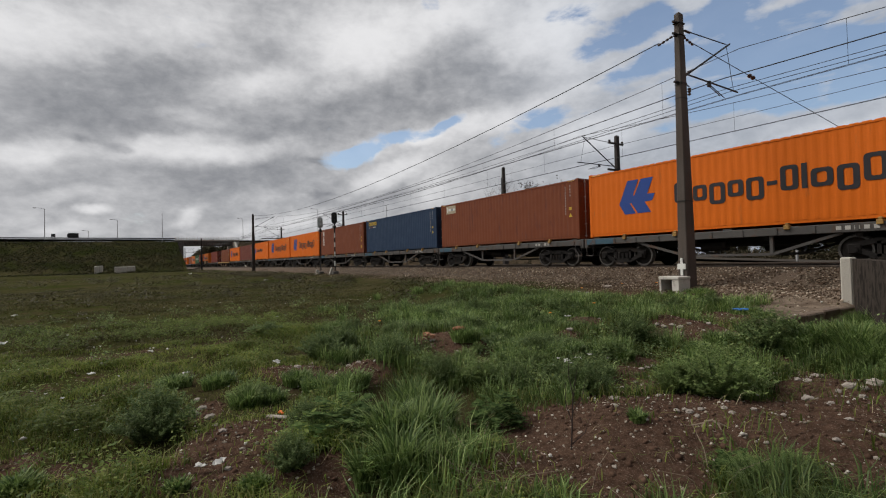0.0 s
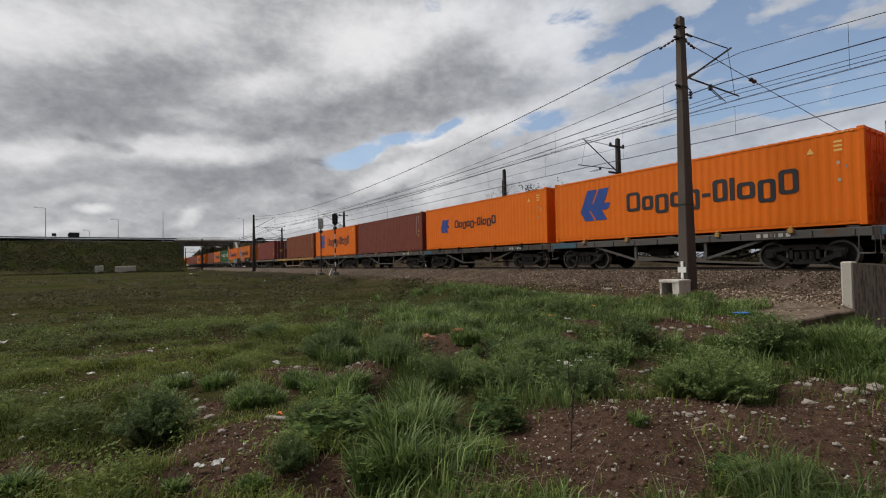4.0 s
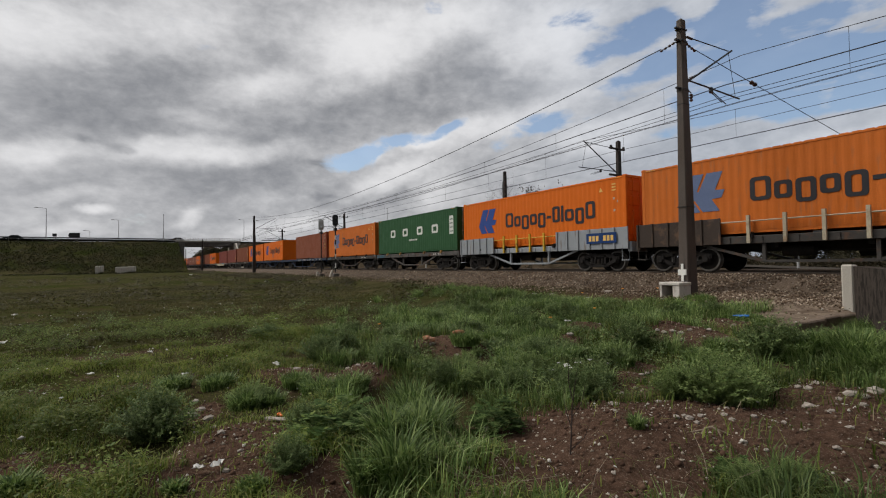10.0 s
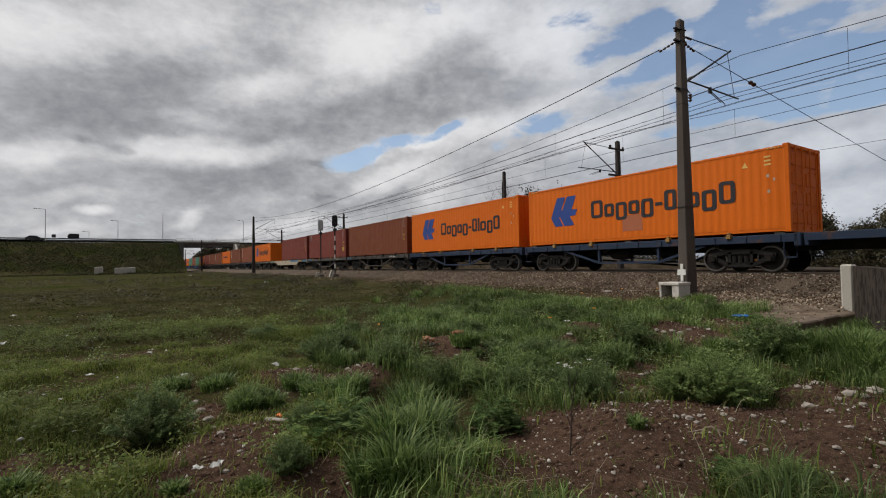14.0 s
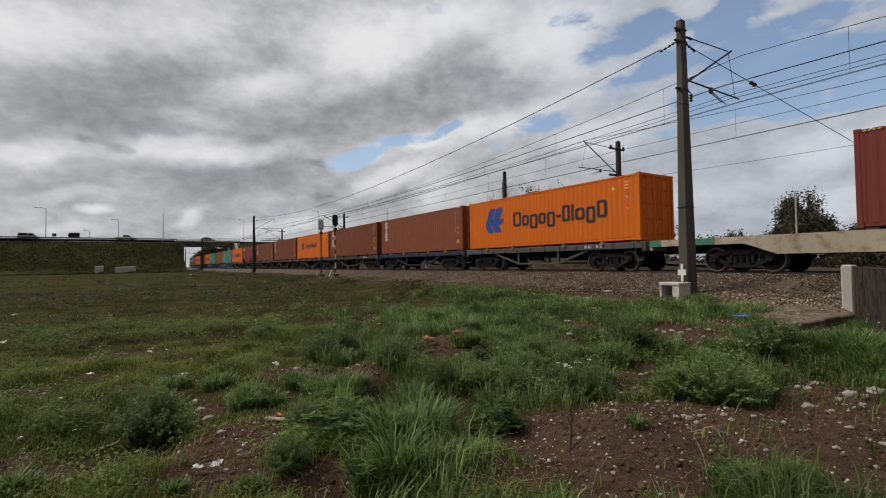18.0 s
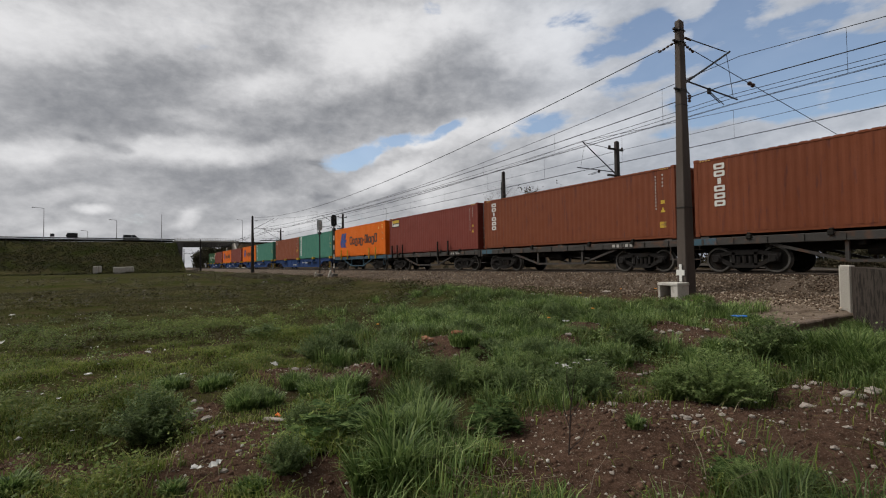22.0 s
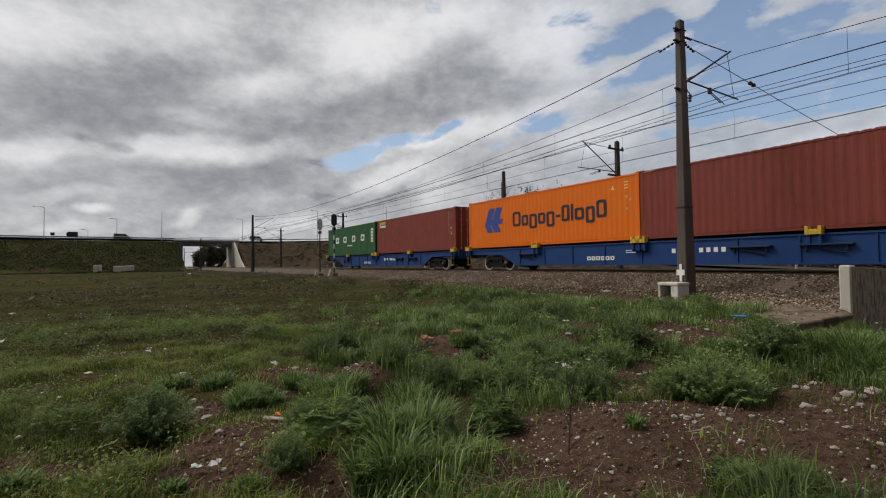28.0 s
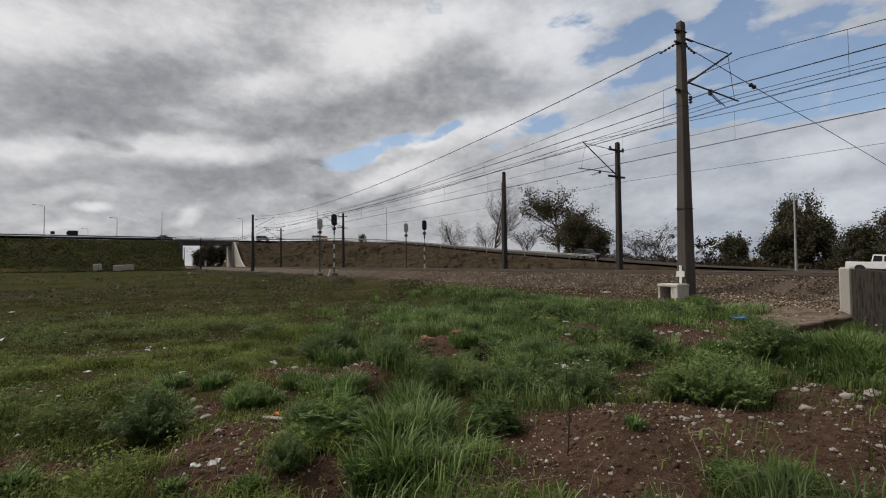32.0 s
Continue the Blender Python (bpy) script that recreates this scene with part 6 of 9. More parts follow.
bm = plate(bmesh.new(), [(-0.05, 0.52), (0.03, 0.52), (0.03, 0.72), (0.12, 0.72), (0.12, 0.90), (0.03, 0.90), (0.03, 1.08), (-0.05, 1.08), (-0.05, 0.90), (-0.15, 0.90), (-0.15, 0.72), (-0.05, 0.72)], -0.315, 0.03)
part("painted_cross", bm, M["white"], near_mast, "white painted cross")
# cable box at its foot: pale concrete with an open front
box_thing = thing("cable_box", pose(-8.80, 14.25, -0.80) @ Matrix.Diagonal((0.71, 1, 1, 1)), "pale concrete cable box with an open dark front", "cable box")
part("lid", boxes(((-0.48, -0.32, 0.46), (0.48, 0.34, 0.56)), bevel=0.02), M["concrete_white"], box_thing)
part("side", boxes(((-0.46, -0.3, 0.0), (-0.36, 0.32, 0.46)), bevel=0.01), M["concrete_white"], box_thing)
part("side", boxes(((0.14, -0.3, 0.0), (0.46, 0.32, 0.46)), bevel=0.01), M["concrete_white"], box_thing)
# the opening's shade is put into the back's darker colour
part("back", boxes(((-0.36, 0.24, 0.0), (0.14, 0.32, 0.46))), M["concrete_dark"], box_thing)

mast4 = concrete_mast(-78.0, 15.1, -0.5, 8.2, 0.3, 0.5, 0.2, 0.26, M["mast_dark"], "dark tapered concrete mast beside the track")
cantilever(mast4, 1, 6.75, 3.5, 8.0)
for x, y, lab in ((-20.1, 26.6, 1), (-70.0, 26.7, 1), (-105.2, 26.1, 1)):
    m = concrete_mast(x, y, -0.6, 8.3 if lab else 8.2, 0.30, 0.42, 0.22, 0.28, M["mast_dark"], "dark concrete mast with a bracket beyond the tracks")
    cantilever(m, -1, 6.8, 3.6, 8.4)
    part("cross_arm", boxes(((-0.06, -0.85, 8.35), (0.06, 0.62, 8.46)), ((-0.05, -0.8, 8.46), (0.05, -0.66, 8.6)), ((-0.05, 0.48, 8.46), (0.05, 0.6, 8.6)), bevel=0.01), M["mast_dark"], m)
    part("cross_arm", boxes(((-0.06, -0.95, 6.6), (0.06, 0.7, 6.72)), bevel=0.01), M["mast_dark"], m)
    part("foot_mark", boxes(((-0.14, -0.235, 0.02), (0.14, -0.222, 0.3))), M["white"], m, "white painted foot")
mast3 = concrete_mast(-31.6, 26.55, -0.6, 8.25, 0.30, 0.46, 0.2, 0.26, M["mast_dark"], "dark slender mast with side insulators")
for z in (8.4, 7.9, 7.3, 6.9, 6.4, 6.0):
    insulator(mast3, (0.12, -0.1, z), (0.3, -0.16, z + 0.02), 0.05, 2)
bar(mast3, "conduit", (-0.13, -0.2, 0.3), (-0.10, -0.16, 8.0), 0.03)
part("foot_mark", boxes(((-0.15, -0.26, 0.02), (0.15, -0.245, 0.3))), M["white"], mast3, "white painted foot")
for x, y, top in ((-150.0, 15.2, 8.2), (-135.0, 26.4, 8.2), (-230.0, 17.0, 8.2), (61.0, 15.0, 8.3), (40.0, 26.6, 8.3)):
    m = concrete_mast(x, y, -0.6, top, 0.3, 0.5, 0.2, 0.26, M["mast_dark"], "dark concrete mast beside the line")
    cantilever(m, 1 if y < 20 else -1, 6.8, 3.5, 8.3)


def hung(supports, sag, step=4.0):
    """Points of a wire hung between supports (x, y, z), sagging by `sag` metres for every sixty."""
    pts = []
    for (x0, y0, z0), (x1, y1, z1) in zip(supports, supports[1:]):
        n = max(2, int(abs(x1 - x0) / step))
        s = sag * (abs(x1 - x0) / 60.0) ** 2
        for k in range(n):
            f = k / n
            pts.append((x0 + (x1 - x0) * f, y0 + (y1 - y0) * f, z0 + (z1 - z0) * f - 4 * s * f * (1 - f)))
    pts.append(supports[-1])
    return pts


def wire(name, pts, r, label, group="overhead wires"):
    bm = bmesh.new()
    tube(bm, pts, r, 5)
    return solo(name, bm, M["wire"], Matrix(), label, "wire", group)


NEAR_X = (-230.0, -150.0, -78.0, -8.8, 61.0)
FAR_X = (-135.0, -105.2, -70.0, -20.1, 40.0)


def catenary(xs, y, z_m, z_c, sag_m, sag_c, label):
    c = thing("catenary", Matrix(), label, "overhead line", "overhead lines")
    top, low = hung([(x, y, z_m) for x in xs], sag_m), hung([(x, y, z_c) for x in xs], sag_c)
    bm = bmesh.new()
    tube(bm, top, 0.013, 5)
    part("carrier_wire", bm, M["wire"], c)
    for dy in (-0.03, 0.03):
        bm = bmesh.new()
        tube(bm, [(p[0], p[1] + dy * 1.5, p[2]) for p in low], 0.010, 5)
        part("contact_wire", bm, M["wire"], c)
    first = None

    def z_of(pts, x):
        for a, b in zip(pts, pts[1:]):
            if min(a[0], b[0]) <= x <= max(a[0], b[0]):
                f = (x - a[0]) / (b[0] - a[0])
                return a[2] + (b[2] - a[2]) * f
        return pts[-1][2]
    for x0, x1 in zip(xs, xs[1:]):
        n = max(3, int(abs(x1 - x0) / 6.0))
        for k in range(n):
            x = x0 + (x1 - x0) * (k + 0.5) / n
            if x < -100 or x > 15:
                continue
            bm = bmesh.new()
            tube(bm, [(x, y, z_of(top, x)), (x, y, z_of(low, x))], 0.006, 4)
            part("dropper", bm, M["wire"], c)


catenary(NEAR_X, TRACK_Y, 8.05, 6.33, 1.15, 0.18, "dark overhead line above the near track")
catenary(FAR_X, TRACK2_Y, 7.90, 6.06, 1.1, 0.05, "dark overhead line above the far track")
wire("feeder_wire", hung([(x, 17.6, 6.66) for x in NEAR_X], 0.5), 0.019, "thick dark feeder wire along the line")
wire("feeder_wire", hung([(x, 17.9, 6.36) for x in NEAR_X], 0.4), 0.011, "thin dark wire along the line")
wire("feeder_wire", hung([(x, 18.0, 6.25) for x in NEAR_X], 0.45), 0.011, "thin dark wire along the line")
wire("feeder_wire", hung([(x, 25.9, 7.52) for x in FAR_X], 0.2), 0.012, "thin dark wire beyond the tracks")
wire("feeder_wire", hung([(x, 27.5, 5.85) for x in FAR_X], 0.4), 0.010, "thin dark wire beyond the tracks")
wire("feeder_wire", hung([(-78.0, 15.1, 8.05), (-9.4, 14.8, 7.54)], 1.2), 0.017, "thick dark wire between the masts")
stay = thing("stay_wire", Matrix(), "slanting stay wire with an insulator, over both tracks", "wire", "overhead wires")
a, b = Vector((-8.75, 15.6, 7.5)), Vector((-7.43, 32.88, 4.49))
bm = bmesh.new()
tube(bm, [a, b], 0.013, 5)
part("wire", bm, M["wire"], stay)
for f, r, ln in ((0.20, 0.075, 0.012),):
    p = a + (b - a) * f
    insulator(stay, p - (b - a) * 0.012, p + (b - a) * ln, r, 2)
guy = thing("guy_post", pose(-7.4, 32.95, -1.2), "short dark post that holds a stay wire", "post")
part("shaft", boxes(((-0.1, -0.1, 0), (0.1, 0.1, 5.8)), bevel=0.02), M["mast_dark"], guy)


# ---- signals ----
def signal(x, y, z0, height_, face, striped):
    """Colour-light signal seen from behind or from the front: oval board, hood, post with a cross piece."""
    s = thing("railway_signal", pose(x, y, z0), "black railway signal head on a black and white post" if striped else "grey railway signal head on a dark post", "signal", "railway signals")
    if striped:
        n = 10
        for k in range(n):
            bm = tubes((((0, 0, k * height_ * 0.8 / n), (0, 0, (k + 1) * height_ * 0.8 / n)), 0.062), n=8)
            bmesh.ops.transform(bm, verts=bm.verts, matrix=Matrix())
            part("post_band", bm, M["white"] if k % 2 and k < 8 else M["sig_black"], s)
    else:
        part("post", tubes((((0, 0, 0), (0, 0, height_ * 0.8)), 0.06), n=8), M["sig_black"], s)
    bm = bmesh.new()
    w, h = 0.26, 0.55
    pts = []
    for k in range(20):
        a = 2 * math.pi * k / 20
        pts.append((w * math.cos(a), height_ - h + (h - w) * (1 if math.sin(a) > 0 else -1) + w * math.sin(a)))
    bmesh.ops.create_circle(bm, radius=0.001, segments=3)
    bm.clear()
    plate(bm, pts, -0.05, 0.1)
    bmesh.ops.rotate(bm, verts=bm.verts, cent=(0, 0, 0), matrix=Matrix.Rotation(radians(face), 3, "Z"))
    head = part("head", bm, M["sig_black" if striped else "sig_grey"], s)
    for k in (-1, 1):
        bm = tubes((((0, -0.05, height_ - h + 0.22 * k), (0, -0.28, height_ - h + 0.22 * k - 0.02)), 0.11), n=10)
        bmesh.ops.rotate(bm, verts=bm.verts, cent=(0, 0, 0), matrix=Matrix.Rotation(radians(face), 3, "Z"))
        part("hood", bm, M["sig_black" if striped else "sig_grey"], head)
    part("junction_box", boxes(((-0.2, -0.12, height_ * 0.72), (0.2, 0.12, height_ * 0.77)), bevel=0.02), M["sig_black"], s)
    part("footing", boxes(((-0.25, -0.25, -0.4), (0.25, 0.25, -0.08)), bevel=0.03), M["concrete_dark"], s)
    return s


signal(-42.4, 15.3, -0.25, 5.35, 60, True)
signal(-46.0, 15.15, -0.30, 5.25, 60, False)
signal(-44.9, 26.4, -0.45, 5.65, 60, True)
signal(-49.3, 26.5, -0.45, 5.65, 60, False)
for x, h, lean in ((-46.9, 0.62, -10), (-43.1, 0.85, -20)):
    o = thing("marker_post", pose(x, 15.0, -0.82, lean, 0, 0), "short leaning white concrete marker post", "marker post", "marker posts")
    part("shaft", boxes(((-0.12, -0.12, 0), (0.12, 0.12, h)), bevel=0.025), M["concrete"], o)

# ---- parapet and kerb beside the track ----
par = thing("parapet", pose(-4.19, 13.78, -0.95, 0, 0, 0), "stained concrete parapet wall with a pale end pillar", "wall")
part("pillar", boxes(((-0.20, -0.10, 0), (0.03, 0.19, 1.24)), bevel=0.03), M["concrete"], par)
d = Vector((1.82, -4.4, 0)).normalized()
bm = bmesh.new()
nrm = Vector((d.y, -d.x, 0)) * -0.12
a0 = Vector((0.0, 0.0, 0))
qs = []
for p in (a0, a0 + d * 7.5, a0 + d * 7.5 + nrm * 2.4, a0 + nrm * 2.4):
    qs.append(p)
lo = [bm.verts.new((p.x, p.y, -0.3)) for p in qs]
hi = [bm.verts.new((p.x, p.y, 1.2)) for p in qs]
bm.faces.new(hi), bm.faces.new(list(reversed(lo)))
for i in range(4):
    bm.faces.new((lo[i], lo[(i + 1) % 4], hi[(i + 1) % 4], hi[i]))
bmesh.ops.recalc_face_normals(bm, faces=bm.faces)
part("wall_panel", bm, M["wall_dark"], par, "dark stained concrete wall")
kerb = thing("kerb", pose(-4.24, 9.45, -1.3), "worn earthy concrete kerb along the ditch", "kerb")
for k in range(5):
    lift = 0.012 * math.sin(2.7 * k)
    part("kerb_stone", boxes(((-0.13, 0.84 * k, 0), (0.12, 0.84 * k + 0.836, 0.50 + lift)), bevel=0.03), M["kerb"], kerb)


# ---- street lamps and road signs ----
def street_lamp(x, y, z0, h, arm, turn, label="slender grey street lamp beside the road"):
    s = thing("street_lamp", pose(x, y, z0, 0, 0, turn), label, "street lamp", "street lamps")
    part("pole", tubes((((0, 0, 0), (0, 0, h)), [0.11, 0.06]), n=8), M["galv"], s)
    if arm:
        part("arm", tubes((((0, 0, h - 0.05), (0, -arm * 0.5, h + 0.18), (0, -arm, h + 0.2)), 0.05), n=6), M["galv"], s)
        part("lamp_head", boxes(((-0.15, -arm - 0.8, h + 0.12), (0.15, -arm, h + 0.26)), bevel=0.04), M["wagon_grey"], s)
    return s


street_lamp(-173, -21.9, 8.6, 8.9, 1.8, 0)
street_lamp(-183, -5.3, 8.35, 7.2, 1.2, 0)
street_lamp(-173, 6.6, 8.6, 8.6, 0, 0, "plain slender pole beside the road")
street_lamp(-215, -14.9, 8.0, 6.0, 1.2, 0)
street_lamp(-190, 33.2, 8.3, 9.3, 1.2, 0)
street_lamp(-165, 53.5, 8.3, 11.0, 1.6, 0)
street_lamp(-135.6, 66.0, 6.6, 11.0, 1.6, 60)
street_lamp(-19.1, 50.0, -0.4, 7.0, 0, -60, "pale painted slender pole beside the road")
for y0, y1, z0, z1 in ((-17.1, -14.7, 9.5, 11.1), (-21.1, -20.1, 9.9, 10.8)):
    s = thing("road_sign", pose(-184, (y0 + y1) / 2 * 1.034, 8.4), "dark back of a road sign on posts", "road sign", "road signs")
    w = (y1 - y0) / 2 * 1.03
    if w > 1.0:
        # the larger board points like an arrow
        bm = plate(bmesh.new(), [(-w - 0.45, (z0 + z1) / 2 - 8.1), (-w, z1 - 8.1), (w, z1 - 8.1), (w, z0 - 8.1), (-w, z0 - 8.1)], -0.05, 0.1)
        bmesh.ops.rotate(bm, verts=bm.verts, cent=(0, 0, 0), matrix=Matrix.Rotation(radians(90), 3, "Z"))
    else:
        bm = boxes(((-0.05, -w, z0 - 8.1), (0.05, w, z1 - 8.1)), bevel=0.02)
    part("board", bm, M["sig_black"], s)
    for k in (-0.6, 0.6):
        part("post", tubes((((-0.1, w * k, 0), (-0.1, w * k, z1 - 8.2)), 0.06), n=6), M["galv"], s)
for x, y, sx, sy, sz in ((-152.5, -8.5, 0.7, 0.9, 2.0), (-152.5, -2.8, 1.0, 2.3, 1.75)):
    o = thing("concrete_slab", pose(x, y, -1.0), "broken pale concrete slab at the foot of the bank", "concrete slab", "broken slabs")
    part("slab", boxes(((-sx, -sy, 0), (sx, sy * 0.2, sz)), ((-sx, sy * 0.15, 0.4), (sx, sy, sz * 1.05)), bevel=0.15), M["concrete"], o)


# ---- plants ----
def leaf_material(name, colours, rough=0.6, through_amt=0.35, spec=0.12):
    """Leaf or blade: the colour varies from island to island, some light passes through."""
    mat = bpy.data.materials.new(name)
    mat.use_nodes = True
    nodes, links = mat.node_tree.nodes, mat.node_tree.links
    bsdf = nodes["Principled BSDF"]
    bsdf.inputs["Roughness"].default_value, bsdf.inputs["Specular IOR Level"].default_value = rough, spec
    geo = nodes.new("ShaderNodeNewGeometry")
    ramp = nodes.new("ShaderNodeValToRGB")
    el = ramp.color_ramp.elements
    el[0].position, el[0].color = 0.0, (*colours[0], 1)
    el[1].position, el[1].color = 1.0, (*colours[-1], 1)
    for i, c in enumerate(colours[1:-1]):
        e = el.new((i + 1) / (len(colours) - 1))
        e.color = (*c, 1)
    links.new(geo.outputs["Random Per Island"], ramp.inputs[0])
    tc = nodes.new("ShaderNodeTexCoord")
    nz = nodes.new("ShaderNodeTexNoise")
    nz.inputs["Scale"].default_value, nz.inputs["Detail"].default_value = 1.3, 3
    links.new(tc.outputs["Object"], nz.inputs["Vector"])
    mr = nodes.new("ShaderNodeMapRange")
    mr.inputs[1].default_value, mr.inputs[2].default_value, mr.inputs[3].default_value, mr.inputs[4].default_value = 0.3, 0.7, 0.7, 1.25
    links.new(nz.outputs[0], mr.inputs[0])
    wide = nodes.new("ShaderNodeTexNoise")
    wide.inputs["Scale"].default_value, wide.inputs["Detail"].default_value = 0.28, 3
    links.new(tc.outputs["Object"], wide.inputs["Vector"])
    wr = nodes.new("ShaderNodeMapRange")
    wr.inputs[1].default_value, wr.inputs[2].default_value, wr.inputs[3].default_value, wr.inputs[4].default_value = 0.35, 0.65, 0.75, 1.25
    links.new(wide.outputs[0], wr.inputs[0])
    both = nodes.new("ShaderNodeMath")
    both.operation = "MULTIPLY"
    links.new(mr.outputs[0], both.inputs[0])
    links.new(wr.outputs[0], both.inputs[1])
    sc = nodes.new("ShaderNodeVectorMath")
    sc.operation = "SCALE"
    links.new(ramp.outputs[0], sc.inputs[0])
    links.new(both.outputs[0], sc.inputs[3])
    links.new(sc.outputs[0], bsdf.inputs["Base Color"])
    tr = nodes.new("ShaderNodeBsdfTranslucent")
    links.new(sc.outputs[0], tr.inputs[0])
    mix = nodes.new("ShaderNodeMixShader")
    mix.inputs[0].default_value = through_amt
    links.new(bsdf.outputs[0], mix.inputs[1])
    links.new(tr.outputs[0], mix.inputs[2])
    links.new(mix.outputs[0], nodes["Material Output"].inputs[0])
    return mat


L = {}
L["grass"] = leaf_material("field_grass", [(0.042, 0.070, 0.018), (0.076, 0.116, 0.031), (0.114, 0.160, 0.048), (0.144, 0.152, 0.060)])
L["olive"] = leaf_material("tired_grass", [(0.058, 0.058, 0.018), (0.084, 0.082, 0.026), (0.108, 0.098, 0.040), (0.130, 0.108, 0.056)])
L["turf"] = leaf_material("near_turf", [(0.074, 0.112, 0.020), (0.136, 0.186, 0.032), (0.204, 0.240, 0.050), (0.26, 0.240, 0.094)])
L["tussock"] = leaf_material("lush_grass", [(0.050, 0.092, 0.024), (0.135, 0.210, 0.058), (0.330, 0.415, 0.150)], rough=0.5, spec=0.2)
L["weed"] = leaf_material("feathery_weed", [(0.064, 0.104, 0.036), (0.134, 0.190, 0.068), (0.256, 0.322, 0.128)])
L["field_weed"] = leaf_material("field_weed", [(0.060, 0.094, 0.021), (0.122, 0.166, 0.038), (0.218, 0.254, 0.072)])
L["weed_light"] = leaf_material("pale_weed", [(0.104, 0.158, 0.048), (0.185, 0.262, 0.082), (0.300, 0.372, 0.140)])
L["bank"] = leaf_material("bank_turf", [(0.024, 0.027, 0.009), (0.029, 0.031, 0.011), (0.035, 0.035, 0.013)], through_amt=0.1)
L["straw"] = leaf_material("dry_straw", [(0.16, 0.12, 0.07), (0.26, 0.21, 0.13), (0.34, 0.29, 0.19)], through_amt=0.15)
L["field_scrub"] = leaf_material("field_scrub", [(0.046, 0.041, 0.018), (0.062, 0.054, 0.025), (0.080, 0.068, 0.034)], through_amt=0.15)
L["dry_line"] = leaf_material("dry_line_weeds", [(0.056, 0.050, 0.026), (0.078, 0.069, 0.037), (0.104, 0.090, 0.052)], through_amt=0.25)
L["evergreen"] = leaf_material("evergreen_leaves", [(0.044, 0.041, 0.024), (0.074, 0.068, 0.040), (0.118, 0.106, 0.064)], through_amt=0.2)
L["autumn"] = leaf_material("sparse_leaves", [(0.03, 0.03, 0.014), (0.055, 0.045, 0.022), (0.085, 0.06, 0.03)], through_amt=0.3)
L["scrub"] = leaf_material("scrub_leaves", [(0.028, 0.026, 0.014), (0.056, 0.047, 0.027), (0.100, 0.078, 0.048)], through_amt=0.15)


def blade_mesh(p, h, w, az, lean, curl):
    """Bent blades: two base points, two at half height, one tip each; arrays of n."""
    n = len(h)
    dx, dy = np.cos(az), np.sin(az)
    sx, sy = -dy * w / 2, dx * w / 2
    v = np.empty((n, 5, 3))
    v[:, 0] = p + np.stack([sx, sy, -0.02 * np.ones(n)], -1)
    v[:, 1] = p - np.stack([sx, sy, 0.02 * np.ones(n)], -1)
    mid = p + np.stack([dx * h * lean * 0.35, dy * h * lean * 0.35, h * 0.58], -1)
    v[:, 2] = mid + np.stack([sx, sy, np.zeros(n)], -1) * 0.8
    v[:, 3] = mid - np.stack([sx, sy, np.zeros(n)], -1) * 0.8
    v[:, 4] = p + np.stack([dx * h * (lean + curl * 0.5), dy * h * (lean + curl * 0.5), h * (1 - 0.35 * curl)], -1)
    base = (np.arange(n) * 5)[:, None]
    f = np.concatenate([base + np.array([0, 1, 3]), base + np.array([0, 3, 2]), base + np.array([2, 3, 4])])
    return v.reshape(-1, 3), f


def scatter(rng, n, r0, r1, a0=10, a1=106):
    """Random places in the sector that the camera faces, evenly over the ground."""
    r = np.sqrt(rng.uniform(r0 * r0, r1 * r1, n))
    a = np.radians(rng.uniform(a0, a1, n))
    return -r * np.sin(a), r * np.cos(a)


def field_of_grass(name, n, r0, r1, hmin, hmax, w0, w1, mat, seed, label, want, clump=0.5, flat=0.0):
    rng = np.random.RandomState(seed)
    x, y = scatter(rng, n, r0, r1)
    patch = hummocks(x, y)
    keep = (rng.rand(n) < want(x, y) ** 1.6 * (1 - clump + 2 * clump * patch) * np.clip((patch - 0.12) / 0.25, 0.08, 1)) & (y < 13.6)
    x, y, patch = x[keep], y[keep], patch[keep]
    k = len(x)
    z = height(x, y)
    h = hmin + (hmax - hmin) * (0.35 + 0.65 * rng.rand(k)) * patch ** 1.7
    v, f = blade_mesh(np.stack([x, y, z], -1), h, rng.uniform(w0, w1, k), rng.uniform(0, 2 * np.pi, k), rng.uniform(0.1, 0.55, k) + flat * rng.rand(k), rng.rand(k))
    return tagged(new(name, sheet(name, v, f, mat)), label, "grass", kind="stuff")


def lush(x, y):
    """Greener ground towards the ditch and the track, tired turf out in the open field."""
    a = np.degrees(np.arctan2(-x, y))
    return np.clip((78 - 1.1 * np.clip(np.hypot(x, y) - 8, 0, 14) - a) / 14 + 0.25 * lumps(x, y, 1.5, 77), 0, 1)


field_of_grass("grass", 62000, 2.2, 8.0, 0.05, 0.26, 0.007, 0.014, L["grass"], 1, "green grass in uneven clumps between weeds", lambda x, y: (1 - bare_at(x, y)) * (0.25 + 0.75 * lush(x, y)), flat=0.5)
field_of_grass("grass", 200000, 2.2, 11.0, 0.03, 0.21, 0.005, 0.012, L["turf"], 2, "short matted olive turf of the field", lambda x, y: (1 - 0.85 * bare_at(x, y)) * (1 - 0.5 * lush(x, y)), 0.4, 1.0)
field_of_grass("grass", 150000, 7.5, 24.0, 0.08, 0.36, 0.009, 0.020, L["grass"], 3, "green grass in clumps before the ballast", lambda x, y: (1 - bare_at(x, y)) * lush(x, y), flat=0.4)
field_of_grass("grass", 190000, 8.0, 42.0, 0.04, 0.13, 0.022, 0.05, L["olive"], 4, "olive turf of the open field", lambda x, y: (1 - 0.7 * bare_at(x, y)) * (1 - 0.75 * lush(x, y)), 0.25, 1.3)
